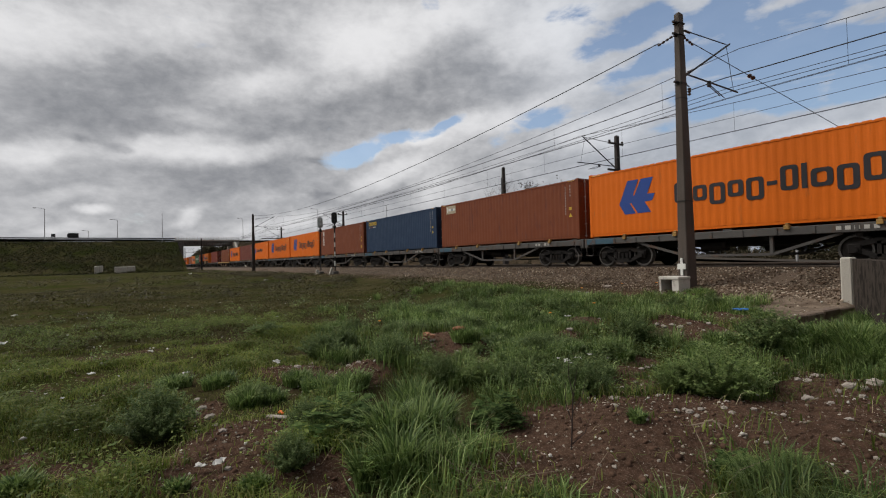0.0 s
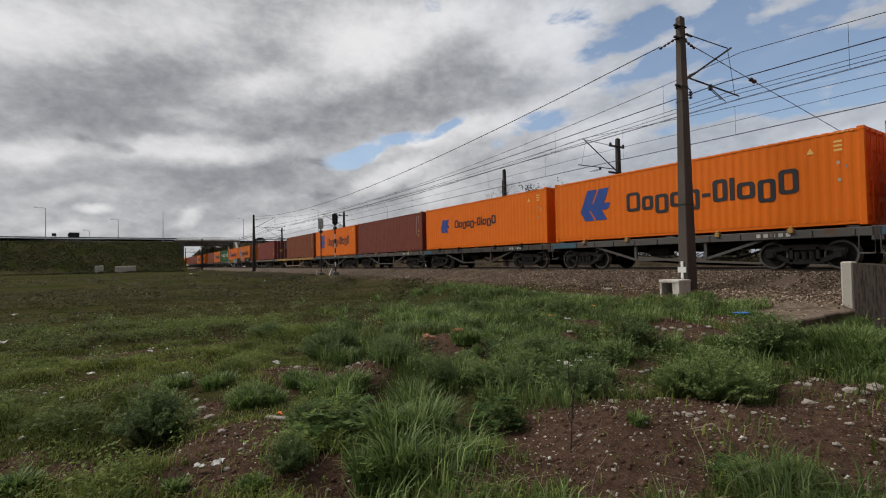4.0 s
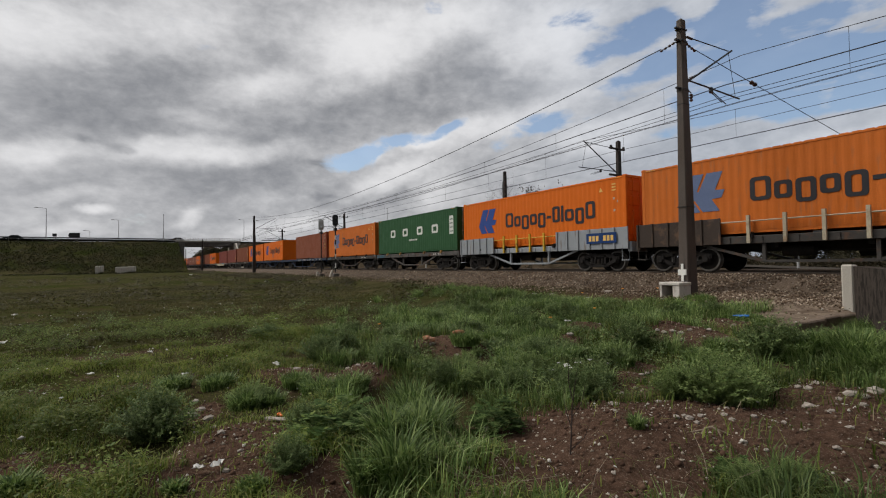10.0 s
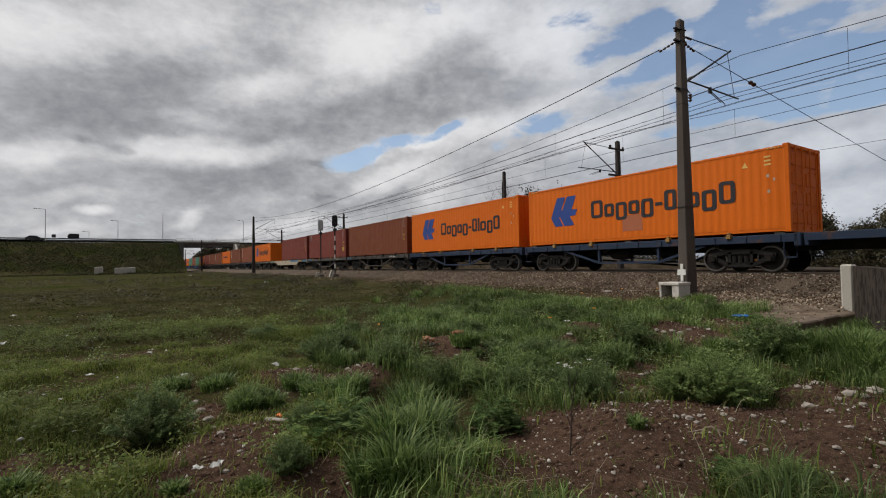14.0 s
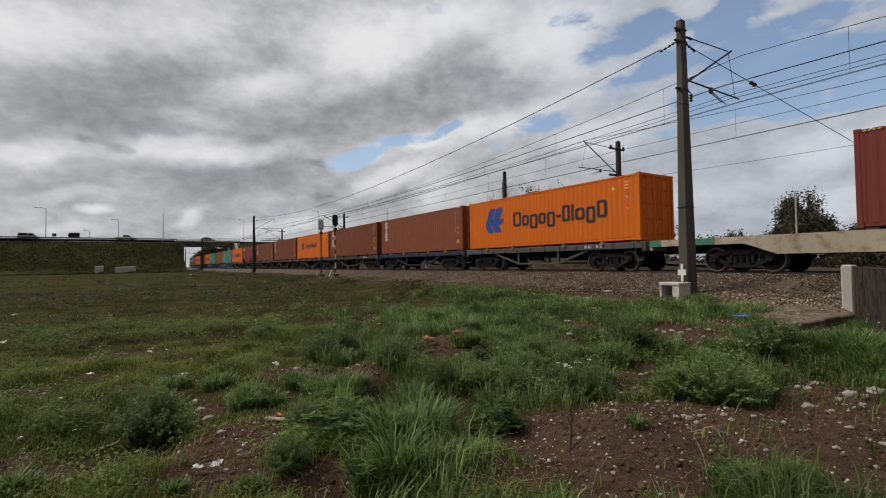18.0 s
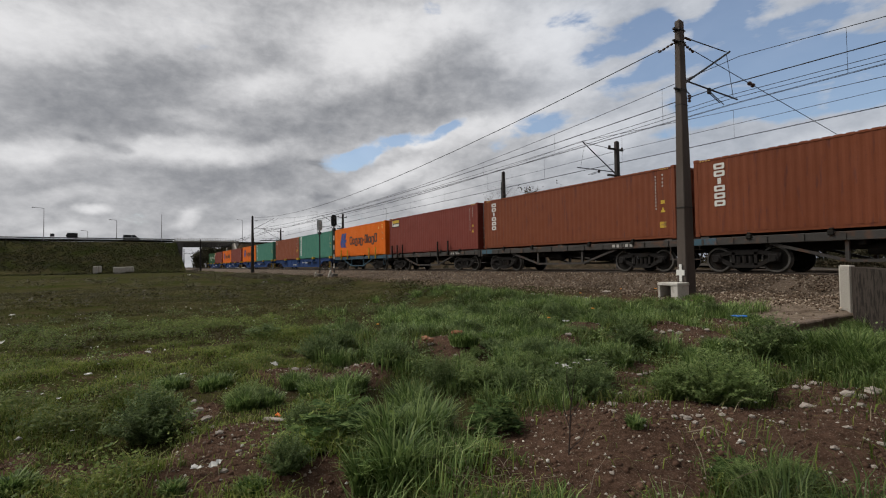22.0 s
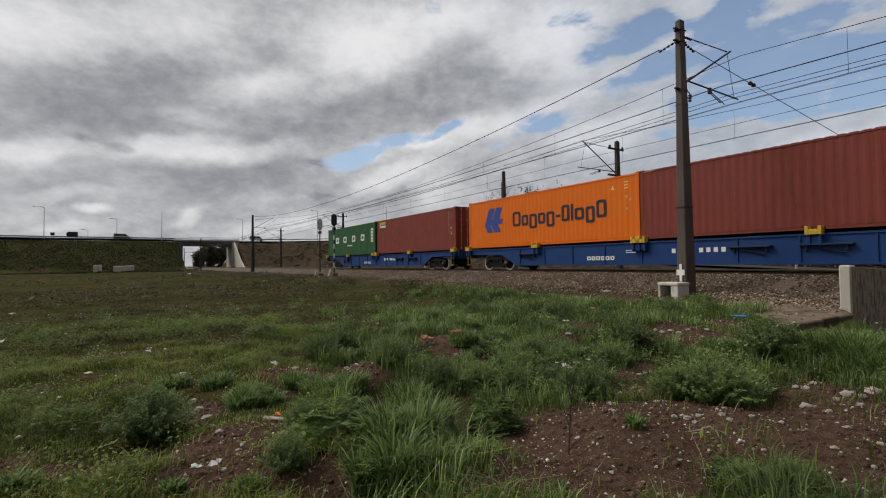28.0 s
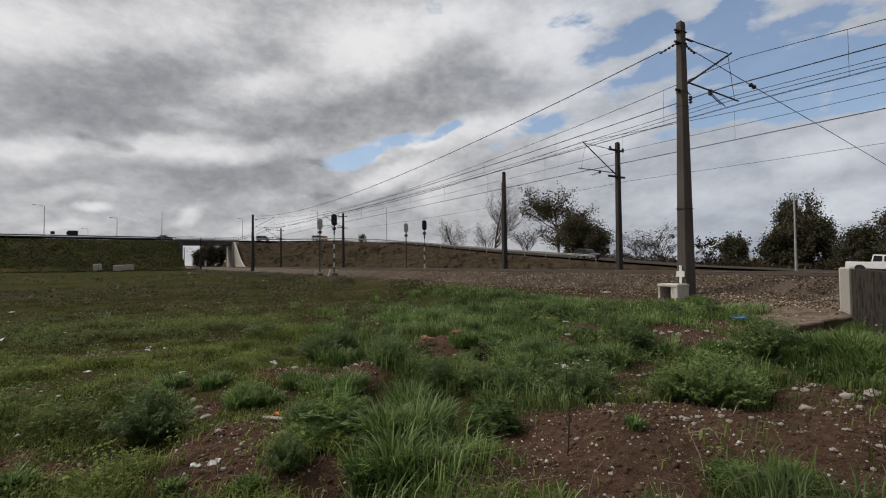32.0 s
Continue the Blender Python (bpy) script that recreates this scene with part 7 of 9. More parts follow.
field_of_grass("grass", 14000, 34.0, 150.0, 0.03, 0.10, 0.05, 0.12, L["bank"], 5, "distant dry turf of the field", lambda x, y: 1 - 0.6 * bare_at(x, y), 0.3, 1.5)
field_of_grass("dry_stalks", 8000, 2.2, 8.0, 0.05, 0.22, 0.003, 0.006, L["straw"], 6, "dry straw stalks among the weeds", lambda x, y: 0.30 - 0.16 * bare_at(x, y) + 0.3 * bare_at(x, y) * (x < -3.2) * (y < 1.2), 0.6, 2.2)


def weed_mesh(seed, stems, leaflets, spread, tall, leaf, mat):
    """A feathery bush: arching stems, each set with small leaflets on both sides."""
    rng = np.random.RandomState(seed)
    vs, fs, off = [], [], 0
    az = rng.uniform(0, 2 * np.pi, stems)
    out = np.sqrt(rng.rand(stems))
    for i in range(stems):
        d = np.array([math.cos(az[i]), math.sin(az[i])])
        reach, top = spread * out[i], tall * (1.05 - 0.55 * out[i] ** 2) * rng.uniform(0.75, 1.1)
        root = d * spread * 0.35 * out[i]
        t = np.sort(rng.uniform(0.15, 1.0, leaflets))
        px = root[0] + d[0] * (reach - spread * 0.3 * out[i]) * t ** 1.4
        py = root[1] + d[1] * (reach - spread * 0.3 * out[i]) * t ** 1.4
        pz = top * (t - 0.18 * out[i] * t ** 3)
        a = rng.uniform(0, 2 * np.pi, leaflets)
        up = rng.uniform(-0.2, 0.8, leaflets)
        ln = leaf * rng.uniform(0.6, 1.3, leaflets)
        wd = ln * 0.20
        c = np.stack([px, py, pz], -1)
        e = np.stack([np.cos(a), np.sin(a), up], -1) * ln[:, None]
        s = np.stack([-np.sin(a), np.cos(a), rng.uniform(-0.4, 0.4, leaflets)], -1) * wd[:, None]
        q = np.stack([c, c + e * 0.5 + s, c + e, c + e * 0.5 - s], 1).reshape(-1, 3)
        vs.append(q)
        fs.append(np.arange(leaflets * 4).reshape(-1, 4) + off)
        off += leaflets * 4
    return sheet("leaves", np.vstack(vs), np.vstack(fs), mat)


def stem_mesh(seed, stems, spread, tall, mat):
    rng = random.Random(seed)
    bm = bmesh.new()
    for i in range(stems):
        a, o = rng.uniform(0, 6.28), math.sqrt(rng.random())
        d = Vector((math.cos(a), math.sin(a), 0))
        top = tall * (1 - 0.5 * o * o) * 0.9
        tube(bm, [d * spread * 0.2 * o - Vector((0, 0, 0.03)), d * spread * 0.5 * o + Vector((0, 0, top * 0.55)), d * spread * 0.9 * o + Vector((0, 0, top))], [0.006, 0.004, 0.002], 4, False)
    me = bpy.data.meshes.new("stems")
    bm.to_mesh(me)
    bm.free()
    me.materials.append(mat)
    return me


M["stalk"] = surface("green_stalk", (0.07, 0.10, 0.035), 0.7, vary=0.2, bump=0.0)
M["root"] = surface("dead_root_wood", (0.24, 0.19, 0.14), 0.9, vary=0.25, bump=0.3)
M["twig"] = surface("dark_twig", (0.035, 0.022, 0.018), 0.8, vary=0.2, bump=0.1)
WEEDS = [(weed_mesh(50 + k, 170, 62, 0.40, 0.48, 0.032, L["weed"]), stem_mesh(60 + k, 20, 0.38, 0.44, M["stalk"])) for k in range(3)]
WEEDS += [(weed_mesh(53 + k, 210, 70, 0.40, 0.48, 0.026, L["weed_light"]), stem_mesh(63 + k, 20, 0.38, 0.44, M["stalk"])) for k in range(2)]
WEEDS += [(weed_mesh(56 + k, 110, 55, 0.40, 0.48, 0.040, L["weed"]), stem_mesh(66 + k, 10, 0.38, 0.44, M["stalk"])) for k in range(2)]


def weed_bush(x, y, k, size, tall=1.0, label="dark green feathery weed bush"):
    z = float(height(x, y))
    o = thing("weed_bush", Matrix.Translation((x, y, z - 0.02)) @ pose(0, 0, 0, 0, 0, (x * 997 + y * 331) % 360) @ Matrix.Diagonal((size, size, tall, 1)), label, "weed", "weed bushes")
    share("foliage", WEEDS[k][0], o)
    share("stalk", WEEDS[k][1], o)


L["thistle"] = leaf_material("thistle_leaves", [(0.036, 0.068, 0.020), (0.080, 0.130, 0.040), (0.165, 0.225, 0.078)], rough=0.8, spec=0.06)


def thistle(x, y, spread, tall, seed):
    """A bushy mass of toothed leaves that spring at all heights, each a rib with lobes on both sides."""
    rng = np.random.RandomState(seed)
    vs, fs, off = [], [], 0
    for k in range(150):
        a, out = rng.uniform(0, 6.283), math.sqrt(rng.rand())
        root = np.array([math.cos(a) * out, math.sin(a) * out, 0.0]) * spread * 0.7 + np.array([0, 0, tall * rng.uniform(0.0, 0.75) * (1 - 0.6 * out * out)])
        a += rng.uniform(-1.0, 1.0)
        reach, up, droop = spread * rng.uniform(0.28, 0.6), rng.uniform(0.1, 0.9), rng.uniform(0.3, 1.0)
        t = np.linspace(0.05, 1.0, 7)
        rib = root + np.stack([np.cos(a) * reach * t, np.sin(a) * reach * t, reach * (up * t - droop * t ** 2)], -1)
        for s in (-1, 1):
            side = np.array([-math.sin(a) * s, math.cos(a) * s, rng.uniform(-0.2, 0.4)])
            ln = reach * 0.36 * np.sin(np.pi * (0.15 + 0.75 * t)) * rng.uniform(0.75, 1.15, 7)
            tip = rib + side * ln[:, None] + np.array([math.cos(a), math.sin(a), 0.2]) * (ln * 0.4)[:, None]
            wide = np.array([math.cos(a), math.sin(a), 0.0]) * reach * 0.085
            q = np.stack([rib - wide, (rib + tip) / 2 - wide * 1.1, tip, (rib + tip) / 2 + wide * 1.2 + np.array([0, 0, 0.004]), rib + wide], 1)
            vs.append(q.reshape(-1, 3))
            fs.append(np.arange(35).reshape(-1, 5) + off)
            off += 35
    o = thing("thistle", pose(x, y, float(height(x, y)) - 0.02), "dark green thistle with long toothed leaves", "weed", "thistles")
    ob = new("leaves", sheet("leaves", np.vstack(vs), np.vstack(fs), L["thistle"]))
    ob.parent = o


for i, (x, y, s, h) in enumerate([(-3.68, 1.37, 0.35, 0.44), (-3.38, 2.68, 0.25, 0.4), (-3.38, 1.44, 0.17, 0.25), (-1.59, 3.2, 0.15, 0.18)]):
    thistle(x, y, s, h, 900 + i)
# larger bushes, each in its own place: x, y, size, height
DARK_BUSHES = [(-8.22, 5.85, 1.04, 0.78), (-8.02, 8.77, 1.47, 0.61), (-6.26, 4.99, 0.71, 0.5), (-5.41, 5.77, 0.79, 0.57), (-5.62, 5.43, 0.83, 0.61), (-4.94, 0.12, 0.91, 1.09), (-4.03, 1.16, 0.43, 0.65), (-3.45, 3.88, 0.74, 0.88), (-3.94, 4.78, 0.48, 0.64), (-4.29, 4.42, 0.64, 0.64), (-4.15, 3.57, 0.57, 0.71), (-5.03, 6.9, 1.06, 1.06), (-3.2, 7.48, 1.25, 1.3), (-7.46, 2.41, 0.93, 0.91), (-8.26, 3.08, 0.91, 0.87), (-5.61, 2.78, 0.83, 0.84), (-4.87, 3.08, 0.51, 0.82), (-3.34, 0.87, 0.46, 0.61), (-5.29, 4.94, 0.75, 0.75), (-6.81, 6.66, 0.84, 0.86)]
PALE_BUSHES = [(-2.55, 4.75, 1.24, 1.23), (-2.82, 4.52, 0.63, 0.8), (-2.66, 5.61, 0.73, 0.83), (-4.55, 3.43, 0.67, 0.66), (-4.66, 5.86, 0.62, 0.66), (-5.97, 4.4, 0.35, 0.38), (-4.83, 4.4, 0.77, 0.64), (-1.95, 7.18, 0.75, 0.85), (-1.48, 3.13, 0.43, 0.39), (-1.32, 3.34, 0.38, 0.43), (-5.48, 1.03, 0.69, 0.61), (-5.54, 3.88, 0.6, 0.59), (-5.56, 3.21, 0.57, 0.56)]
FAR_BUSHES = [(-10.82, 4.33, 0.72, 0.89), (-8.76, 4.35, 0.66, 1.00), (-10.49, 6.43, 0.95, 0.80), (-10.03, 7.43, 1.05, 1.07), (-8.46, 7.49, 1.05, 1.04), (-8.50, 8.92, 1.33, 0.89), (-7.03, 8.60, 0.67, 1.25), (-6.79, 11.00, 1.03, 0.89), (-5.99, 11.13, 0.87, 1.04), (-10.59, 2.28, 1.10, 0.55)]
for i, (x, y, s, tl) in enumerate(DARK_BUSHES):
    weed_bush(x, y, i % 3, s, tl)
for i, (x, y, s, tl) in enumerate(PALE_BUSHES):
    weed_bush(x, y, 3 + i % 2, s, tl, "pale green feathery weed bush")
for i, (x, y, s, tl) in enumerate(FAR_BUSHES):
    weed_bush(x, y, 5 + i % 2, s, s * tl, "low green weed bush in the grass")


def clump_leaves(name, x, y, smin, smax, leaf, tall, mat, seed, label, n=90):
    """Small feathery weeds at the given places, joined: nobody could count them."""
    rng = np.random.RandomState(seed)
    z = height(x, y)
    base = []
    for k in range(4):
        a, o = rng.uniform(0, 6.283, n), np.sqrt(rng.rand(n)) * 0.15
        c = np.stack([np.cos(a) * o, np.sin(a) * o, rng.uniform(0.02, tall, n) * (1.2 - o * 4)], -1)
        b, ln = rng.uniform(0, 6.283, n), rng.uniform(0.45, 1.0, n) * leaf
        e = np.stack([np.cos(b) * ln, np.sin(b) * ln, rng.uniform(-0.2, 0.7, n) * ln], -1)
        s = np.stack([-np.sin(b) * ln * 0.3, np.cos(b) * ln * 0.3, rng.uniform(-0.2, 0.2, n) * ln], -1)
        base.append(np.stack([c, c + e * 0.5 + s, c + e, c + e * 0.5 - s], 1).reshape(-1, 3))
    vs = []
    for i in range(len(x)):
        s, a = rng.uniform(smin, smax), rng.uniform(0, 6.283)
        q = base[i % 4] * s
        vs.append(np.stack([q[:, 0] * math.cos(a) - q[:, 1] * math.sin(a) + x[i], q[:, 0] * math.sin(a) + q[:, 1] * math.cos(a) + y[i], q[:, 2] + z[i]], -1))
    v = np.vstack(vs)
    tagged(new(name, sheet(name, v, np.arange(len(v)).reshape(-1, 4), mat)), label, "weeds", kind="stuff")


def weed_places(seed, n, r0, r1, want):
    rng = np.random.RandomState(seed)
    x, y = scatter(rng, n, r0, r1)
    keep = (rng.rand(n) < want(x, y)) & (y < 13.2)
    return x[keep], y[keep]


x, y = weed_places(88, 4200, 5.6, 19.0, lambda x, y: (1 - bare_at(x, y)) ** 2.5 * (0.1 + 0.9 * lush(x, y)) * np.clip((hummocks(x + 3.0, y) - 0.40) * 2.4, 0, 1))
clump_leaves("low_weeds", x, y, 0.7, 1.8, 0.034, 0.19, L["weed"], 95, "low dark green leafy weeds")
x, y = weed_places(89, 5200, 3.4, 15.0, lambda x, y: (1 - bare_at(x, y)) ** 2 * (1 - 0.7 * lush(x, y)) * np.clip((hummocks(x, y) - 0.34) * 2.6, 0, 1))
clump_leaves("field_weeds", x, y, 0.6, 1.5, 0.032, 0.17, L["field_weed"], 96, "low feathery olive weeds in tufts over the field")
x, y = weed_places(90, 3000, 14.0, 75.0, lambda x, y: np.clip((hummocks(x * 0.5, y * 0.5) - 0.5) * 3.0, 0, 1) * (1 - 0.8 * lush(x, y)))
clump_leaves("dry_scrub", x, y, 1.5, 4.5, 0.045, 0.13, L["field_scrub"], 97, "dark dry tufts far out on the field", 50)


def arching_blades(p, h, w, az, reach, droop):
    """Blades that rise and arch over, four lengths each; arrays of n."""
    n = len(h)
    dx, dy = np.cos(az), np.sin(az)
    side = np.stack([-dy * w / 2, dx * w / 2, np.zeros(n)], -1)
    v = np.empty((n, 9, 3))
    for k, wide in enumerate((0.75, 1.0, 0.9, 0.6)):
        t = k / 4
        c = p + np.stack([dx * h * reach * t * t, dy * h * reach * t * t, h * (t - droop * t ** 3) - 0.02 * (k == 0)], -1)
        v[:, 2 * k], v[:, 2 * k + 1] = c + side * wide, c - side * wide
    v[:, 8] = p + np.stack([dx * h * reach, dy * h * reach, h * (1 - droop)], -1)
    base = (np.arange(n) * 9)[:, None]
    quads = [[0, 1, 3], [0, 3, 2], [2, 3, 5], [2, 5, 4], [4, 5, 7], [4, 7, 6], [6, 7, 8]]
    return v.reshape(-1, 3), np.concatenate([base + np.array(q) for q in quads])


def tussock(x, y, n, spread, tall, seed, label="bright green tussock of long grass"):
    rng = np.random.RandomState(seed)
    a, o = rng.uniform(0, 6.283, n), np.sqrt(rng.rand(n))
    p = np.stack([np.cos(a) * o * spread, np.sin(a) * o * spread, np.zeros(n)], -1)
    v, f = arching_blades(p, tall * 1.05 * rng.uniform(0.3, 1.0, n) * (1.05 - 0.35 * o), rng.uniform(0.009, 0.019, n), a + rng.uniform(-1.3, 1.3, n), rng.uniform(0.15, 0.75, n), rng.uniform(0.05, 0.5, n))
    o = new("grass_tussock", sheet("grass_tussock", v, f, L["tussock"]))
    o.matrix_basis = Matrix.Translation((x, y, float(height(x, y)) - 0.01))
    tagged(o, label, "grass tussock", "grass tussocks")


NEAR_TUSSOCKS = [(-2.89, 1.47, 0.15, 0.48), (-3.21, 1.82, 0.15, 0.48), (-3.3, 1.58, 0.12, 0.45), (-4.54, 2.44, 0.18, 0.5), (-3.57, 2.2, 0.12, 0.44), (-2.99, 1.27, 0.09, 0.32), (-5.29, 0.94, 0.16, 0.28), (-5.42, 1.75, 0.19, 0.3), (-5.32, 1.2, 0.13, 0.24), (-2.33, 7.67, 0.27, 0.52), (-2.86, 7.47, 0.18, 0.42), (-2.78, 7.77, 0.24, 0.41), (-2.58, 8.11, 0.28, 0.44), (-3.2, 11.53, 0.39, 0.68), (-2.05, 7.36, 0.26, 0.57), (-2.31, 3.2, 0.06, 0.14), (-4.4, -0.71, 0.13, 0.19), (-3.32, 0.63, 0.09, 0.13)]
MID_TUSSOCKS = [(-3.53, 0.2, 0.07, 0.13), (-5.23, 5.59, 0.23, 0.32), (-5.67, 4.83, 0.25, 0.35), (-7.09, 5.63, 0.27, 0.38), (-4.86, 5.92, 0.17, 0.32), (-4.45, 5.9, 0.14, 0.26), (-5.21, 2.08, 0.17, 0.28), (-5.83, 1.61, 0.16, 0.24), (-6.43, 0.83, 0.19, 0.24), (-6.86, 0.37, 0.2, 0.22), (-6.33, 4.44, 0.23, 0.31), (-3.59, 12.49, 0.35, 0.48), (-7.82, 13.93, 0.4, 0.4), (-6.07, 11.79, 0.35, 0.33), (-5.05, 10.68, 0.3, 0.25), (-7.57, 12.38, 0.32, 0.29), (-4.57, 10.33, 0.2, 0.2), (-3.95, 7.55, 0.23, 0.3), (-4.12, 7.14, 0.18, 0.25)]
FAR_TUSSOCKS = [(-7.48, 6.21, 0.36, 0.41), (-6.61, 6.55, 0.65, 0.42), (-7.02, 8.23, 0.36, 0.38), (-7.39, 10.41, 0.49, 0.42), (-6.81, 11.63, 0.43, 0.42), (-5.58, 11.05, 0.39, 0.42), (-10.57, 6.31, 0.50, 0.42), (-11.24, 8.24, 0.60, 0.42), (-10.74, 9.53, 0.63, 0.42), (-10.08, 10.72, 1.22, 0.42), (-10.48, 13.13, 0.65, 0.42), (-2.30, 7.84, 0.18, 0.27), (-3.47, 11.96, 0.19, 0.31), (-3.25, 12.32, 0.22, 0.31), (-3.66, 10.60, 0.66, 0.42), (-3.90, 7.00, 0.29, 0.27), (-5.09, 5.21, 0.30, 0.42), (-7.07, 2.60, 0.29, 0.32)]
for i, (x, y, s, h) in enumerate(NEAR_TUSSOCKS + MID_TUSSOCKS):
    tussock(x, y, int(4000 * s) + 80, s, h, 300 + i)
for i, (x, y, s, h) in enumerate(FAR_TUSSOCKS):
    tussock(x, y, int(1200 * s), s, h, 350 + i)


def grass_clumps():
    """Long grass in hundreds of clumps over the greener ground, joined."""
    rng = np.random.RandomState(401)
    x, y = scatter(rng, 3400, 2.6, 22.0, 10, 92)
    want = (1 - bare_at(x, y)) ** 1.5 * lush(x, y) * np.clip((hummocks(x, y) - 0.3) * 2.2, 0, 1)
    keep = (rng.rand(len(x)) < want * 1.3) & (y < 13.0)
    x, y = x[keep], y[keep]
    n = 60
    k = len(x)
    cx, cy, sz = np.repeat(x, n), np.repeat(y, n), np.repeat(rng.uniform(0.5, 1.25, k), n)
    a, o = rng.uniform(0, 6.283, k * n), np.sqrt(rng.rand(k * n)) * 0.16 * sz
    px_, py_ = cx + np.cos(a) * o, cy + np.sin(a) * o
    far = np.clip(np.hypot(cx, cy) / 6.0, 1.0, 2.2)
    v, f = blade_mesh(np.stack([px_, py_, height(px_, py_)], -1), 0.34 * sz * rng.uniform(0.4, 1.0, k * n), rng.uniform(0.005, 0.010, k * n) * far, a + rng.uniform(-0.9, 0.9, k * n), rng.uniform(0.1, 0.7, k * n), rng.rand(k * n))
    tagged(new("grass_clumps", sheet("grass_clumps", v, f, L["tussock"])), "clumps of long fresh green grass", "grass", kind="stuff")


grass_clumps()

# ---- stones and litter ----
def rock_mesh(seed, sub=1):
    bm = bmesh.new()
    bmesh.ops.create_icosphere(bm, subdivisions=sub, radius=1.0)
    r = random.Random(seed)
    for v in bm.verts:
        v.co *= r.uniform(0.7, 1.15)
        v.co.z *= 0.7
    me = bpy.data.meshes.new("rock")
    bm.to_mesh(me)
    bm.free()
    return me


M["rock"] = surface("pale_rock", (0.33, 0.29, 0.25), 0.9, vary=0.2, grain=60, stain=(0.16, 0.12, 0.09), stain_amt=0.4, bump=0.4)
M["brick"] = surface("broken_brick", (0.28, 0.125, 0.062), 0.9, vary=0.2, stain=(0.35, 0.28, 0.22), stain_amt=0.4, bump=0.4)
M["plastic_white"] = surface("white_plastic", (0.52, 0.51, 0.48), 0.4, vary=0.06, bump=0.2)
M["plastic_blue"] = surface("blue_plastic", (0.02, 0.14, 0.42), 0.4, vary=0.06, bump=0.1)
M["plastic_orange"] = surface("orange_plastic", (0.75, 0.18, 0.02), 0.4, vary=0.06, bump=0.1)
ROCKS = []
for k in range(3):
    me = rock_mesh(20 + k, 2)
    me.materials.append(M["rock"])
    ROCKS.append(me)
STONES = [(-11.89, 13.41, 0.106), (-10.04, 11.76, 0.11), (-13.59, 13.7, 0.137), (-12.84, 13.32, 0.109), (-14.22, 13.33, 0.115), (-11.49, 14.44, 0.153), (-8.31, 10.07, 0.062), (-8.33, 10.46, 0.063), (-5.92, 6.4, 0.062), (-6.69, 8.1, 0.05), (-5.85, 7.65, 0.057), (-6.14, 4.14, 0.035), (-5.76, 4.02, 0.025), (-4.03, 5.82, 0.042), (-2.99, 3.81, 0.04), (-1.75, 6.23, 0.084), (-1.86, 5.96, 0.074), (-1.76, 5.97, 0.052), (-1.9, 5.76, 0.043), (-2.05, 5.49, 0.069), (-2.38, 6.62, 0.067), (-1.32, 3.93, 0.029), (-1.1, 3.88, 0.024), (-1.13, 4.16, 0.031), (-2.68, 3.4, 0.036), (-3.05, 3.83, 0.035), (-2.6, 2.87, 0.018), (-2.41, 3.99, 0.028), (-2.32, 4.08, 0.033), (-2.26, 4.39, 0.029), (-2.25, 6.01, 0.053), (-1.75, 3.62, 0.029), (-4.03, 5.7, 0.041), (-4.02, 5.93, 0.042), (-3.25, 3.02, 0.021), (-2.53, 2.19, 0.016), (-1.88, 2.67, 0.015), (-1.91, 2.85, 0.016), (-2.07, 2.61, 0.02), (-2.06, 4.08, 0.027), (-1.6, 3.6, 0.023), (-1.83, 4.42, 0.028), (-1.33, 4.22, 0.026), (-1.68, 5.63, 0.042), (-1.71, 5.02, 0.031), (-4.18, 7.83, 0.063), (-4.71, 7.76, 0.064), (-4.53, 9.35, 0.061)]
RUBBLE = [(-5.24, 7.9, 0.056), (-5.11, 7.9, 0.067), (-5.02, 8.02, 0.056), (-4.87, 8.02, 0.067), (-4.82, 8.21, 0.056), (-4.67, 8.57, 0.058), (-5, 10.06, 0.053), (-4.73, 10.35, 0.054), (-4.47, 8.03, 0.043), (-4.95, 7.73, 0.043), (-2.72, 6.69, 0.06), (-2.63, 6.17, 0.048), (-2.35, 6.03, 0.046), (-2.64, 7.2, 0.045), (-5.37, 0.46, 0.064), (-5.52, 0.55, 0.046), (-5.09, 0.57, 0.055), (-5.96, 0.54, 0.042), (-4.32, 0.58, 0.041), (-4.79, 0.43, 0.028), (-4.74, 0.57, 0.034), (-3.31, 0.84, 0.02), (-3.63, 0.52, 0.03), (-3.88, 0.65, 0.023), (-3.91, 0.76, 0.019), (-5.53, 1.59, 0.034), (-6.48, 1.79, 0.048), (-6.95, 2.12, 0.043), (-5.74, 2.22, 0.044), (-5.71, 2.35, 0.036), (-2.36, 3.98, 0.038), (-2.28, 3.95, 0.032), (-2.43, 3.9, 0.033), (-2.84, 4.27, 0.036), (-3.62, 5, 0.036), (-3.61, 4.73, 0.035), (-2.16, 4.15, 0.033), (-1.97, 4.25, 0.028), (-6.76, 4.07, 0.056), (-7.79, 4.38, 0.063)]
for i, (x, y, s) in enumerate(STONES + RUBBLE):
    o = new("stone", ROCKS[i % 3])
    o.matrix_basis = Matrix.Translation((x, y, float(height(x, y)) + s * 0.25)) @ pose(0, 0, 0, 0, 0, 47 * i) @ Matrix.Diagonal((s, s * 0.75, s * 0.7, 1))
    tagged(o, "pale weathered stone lying in the dirt", "stone", "field stones")


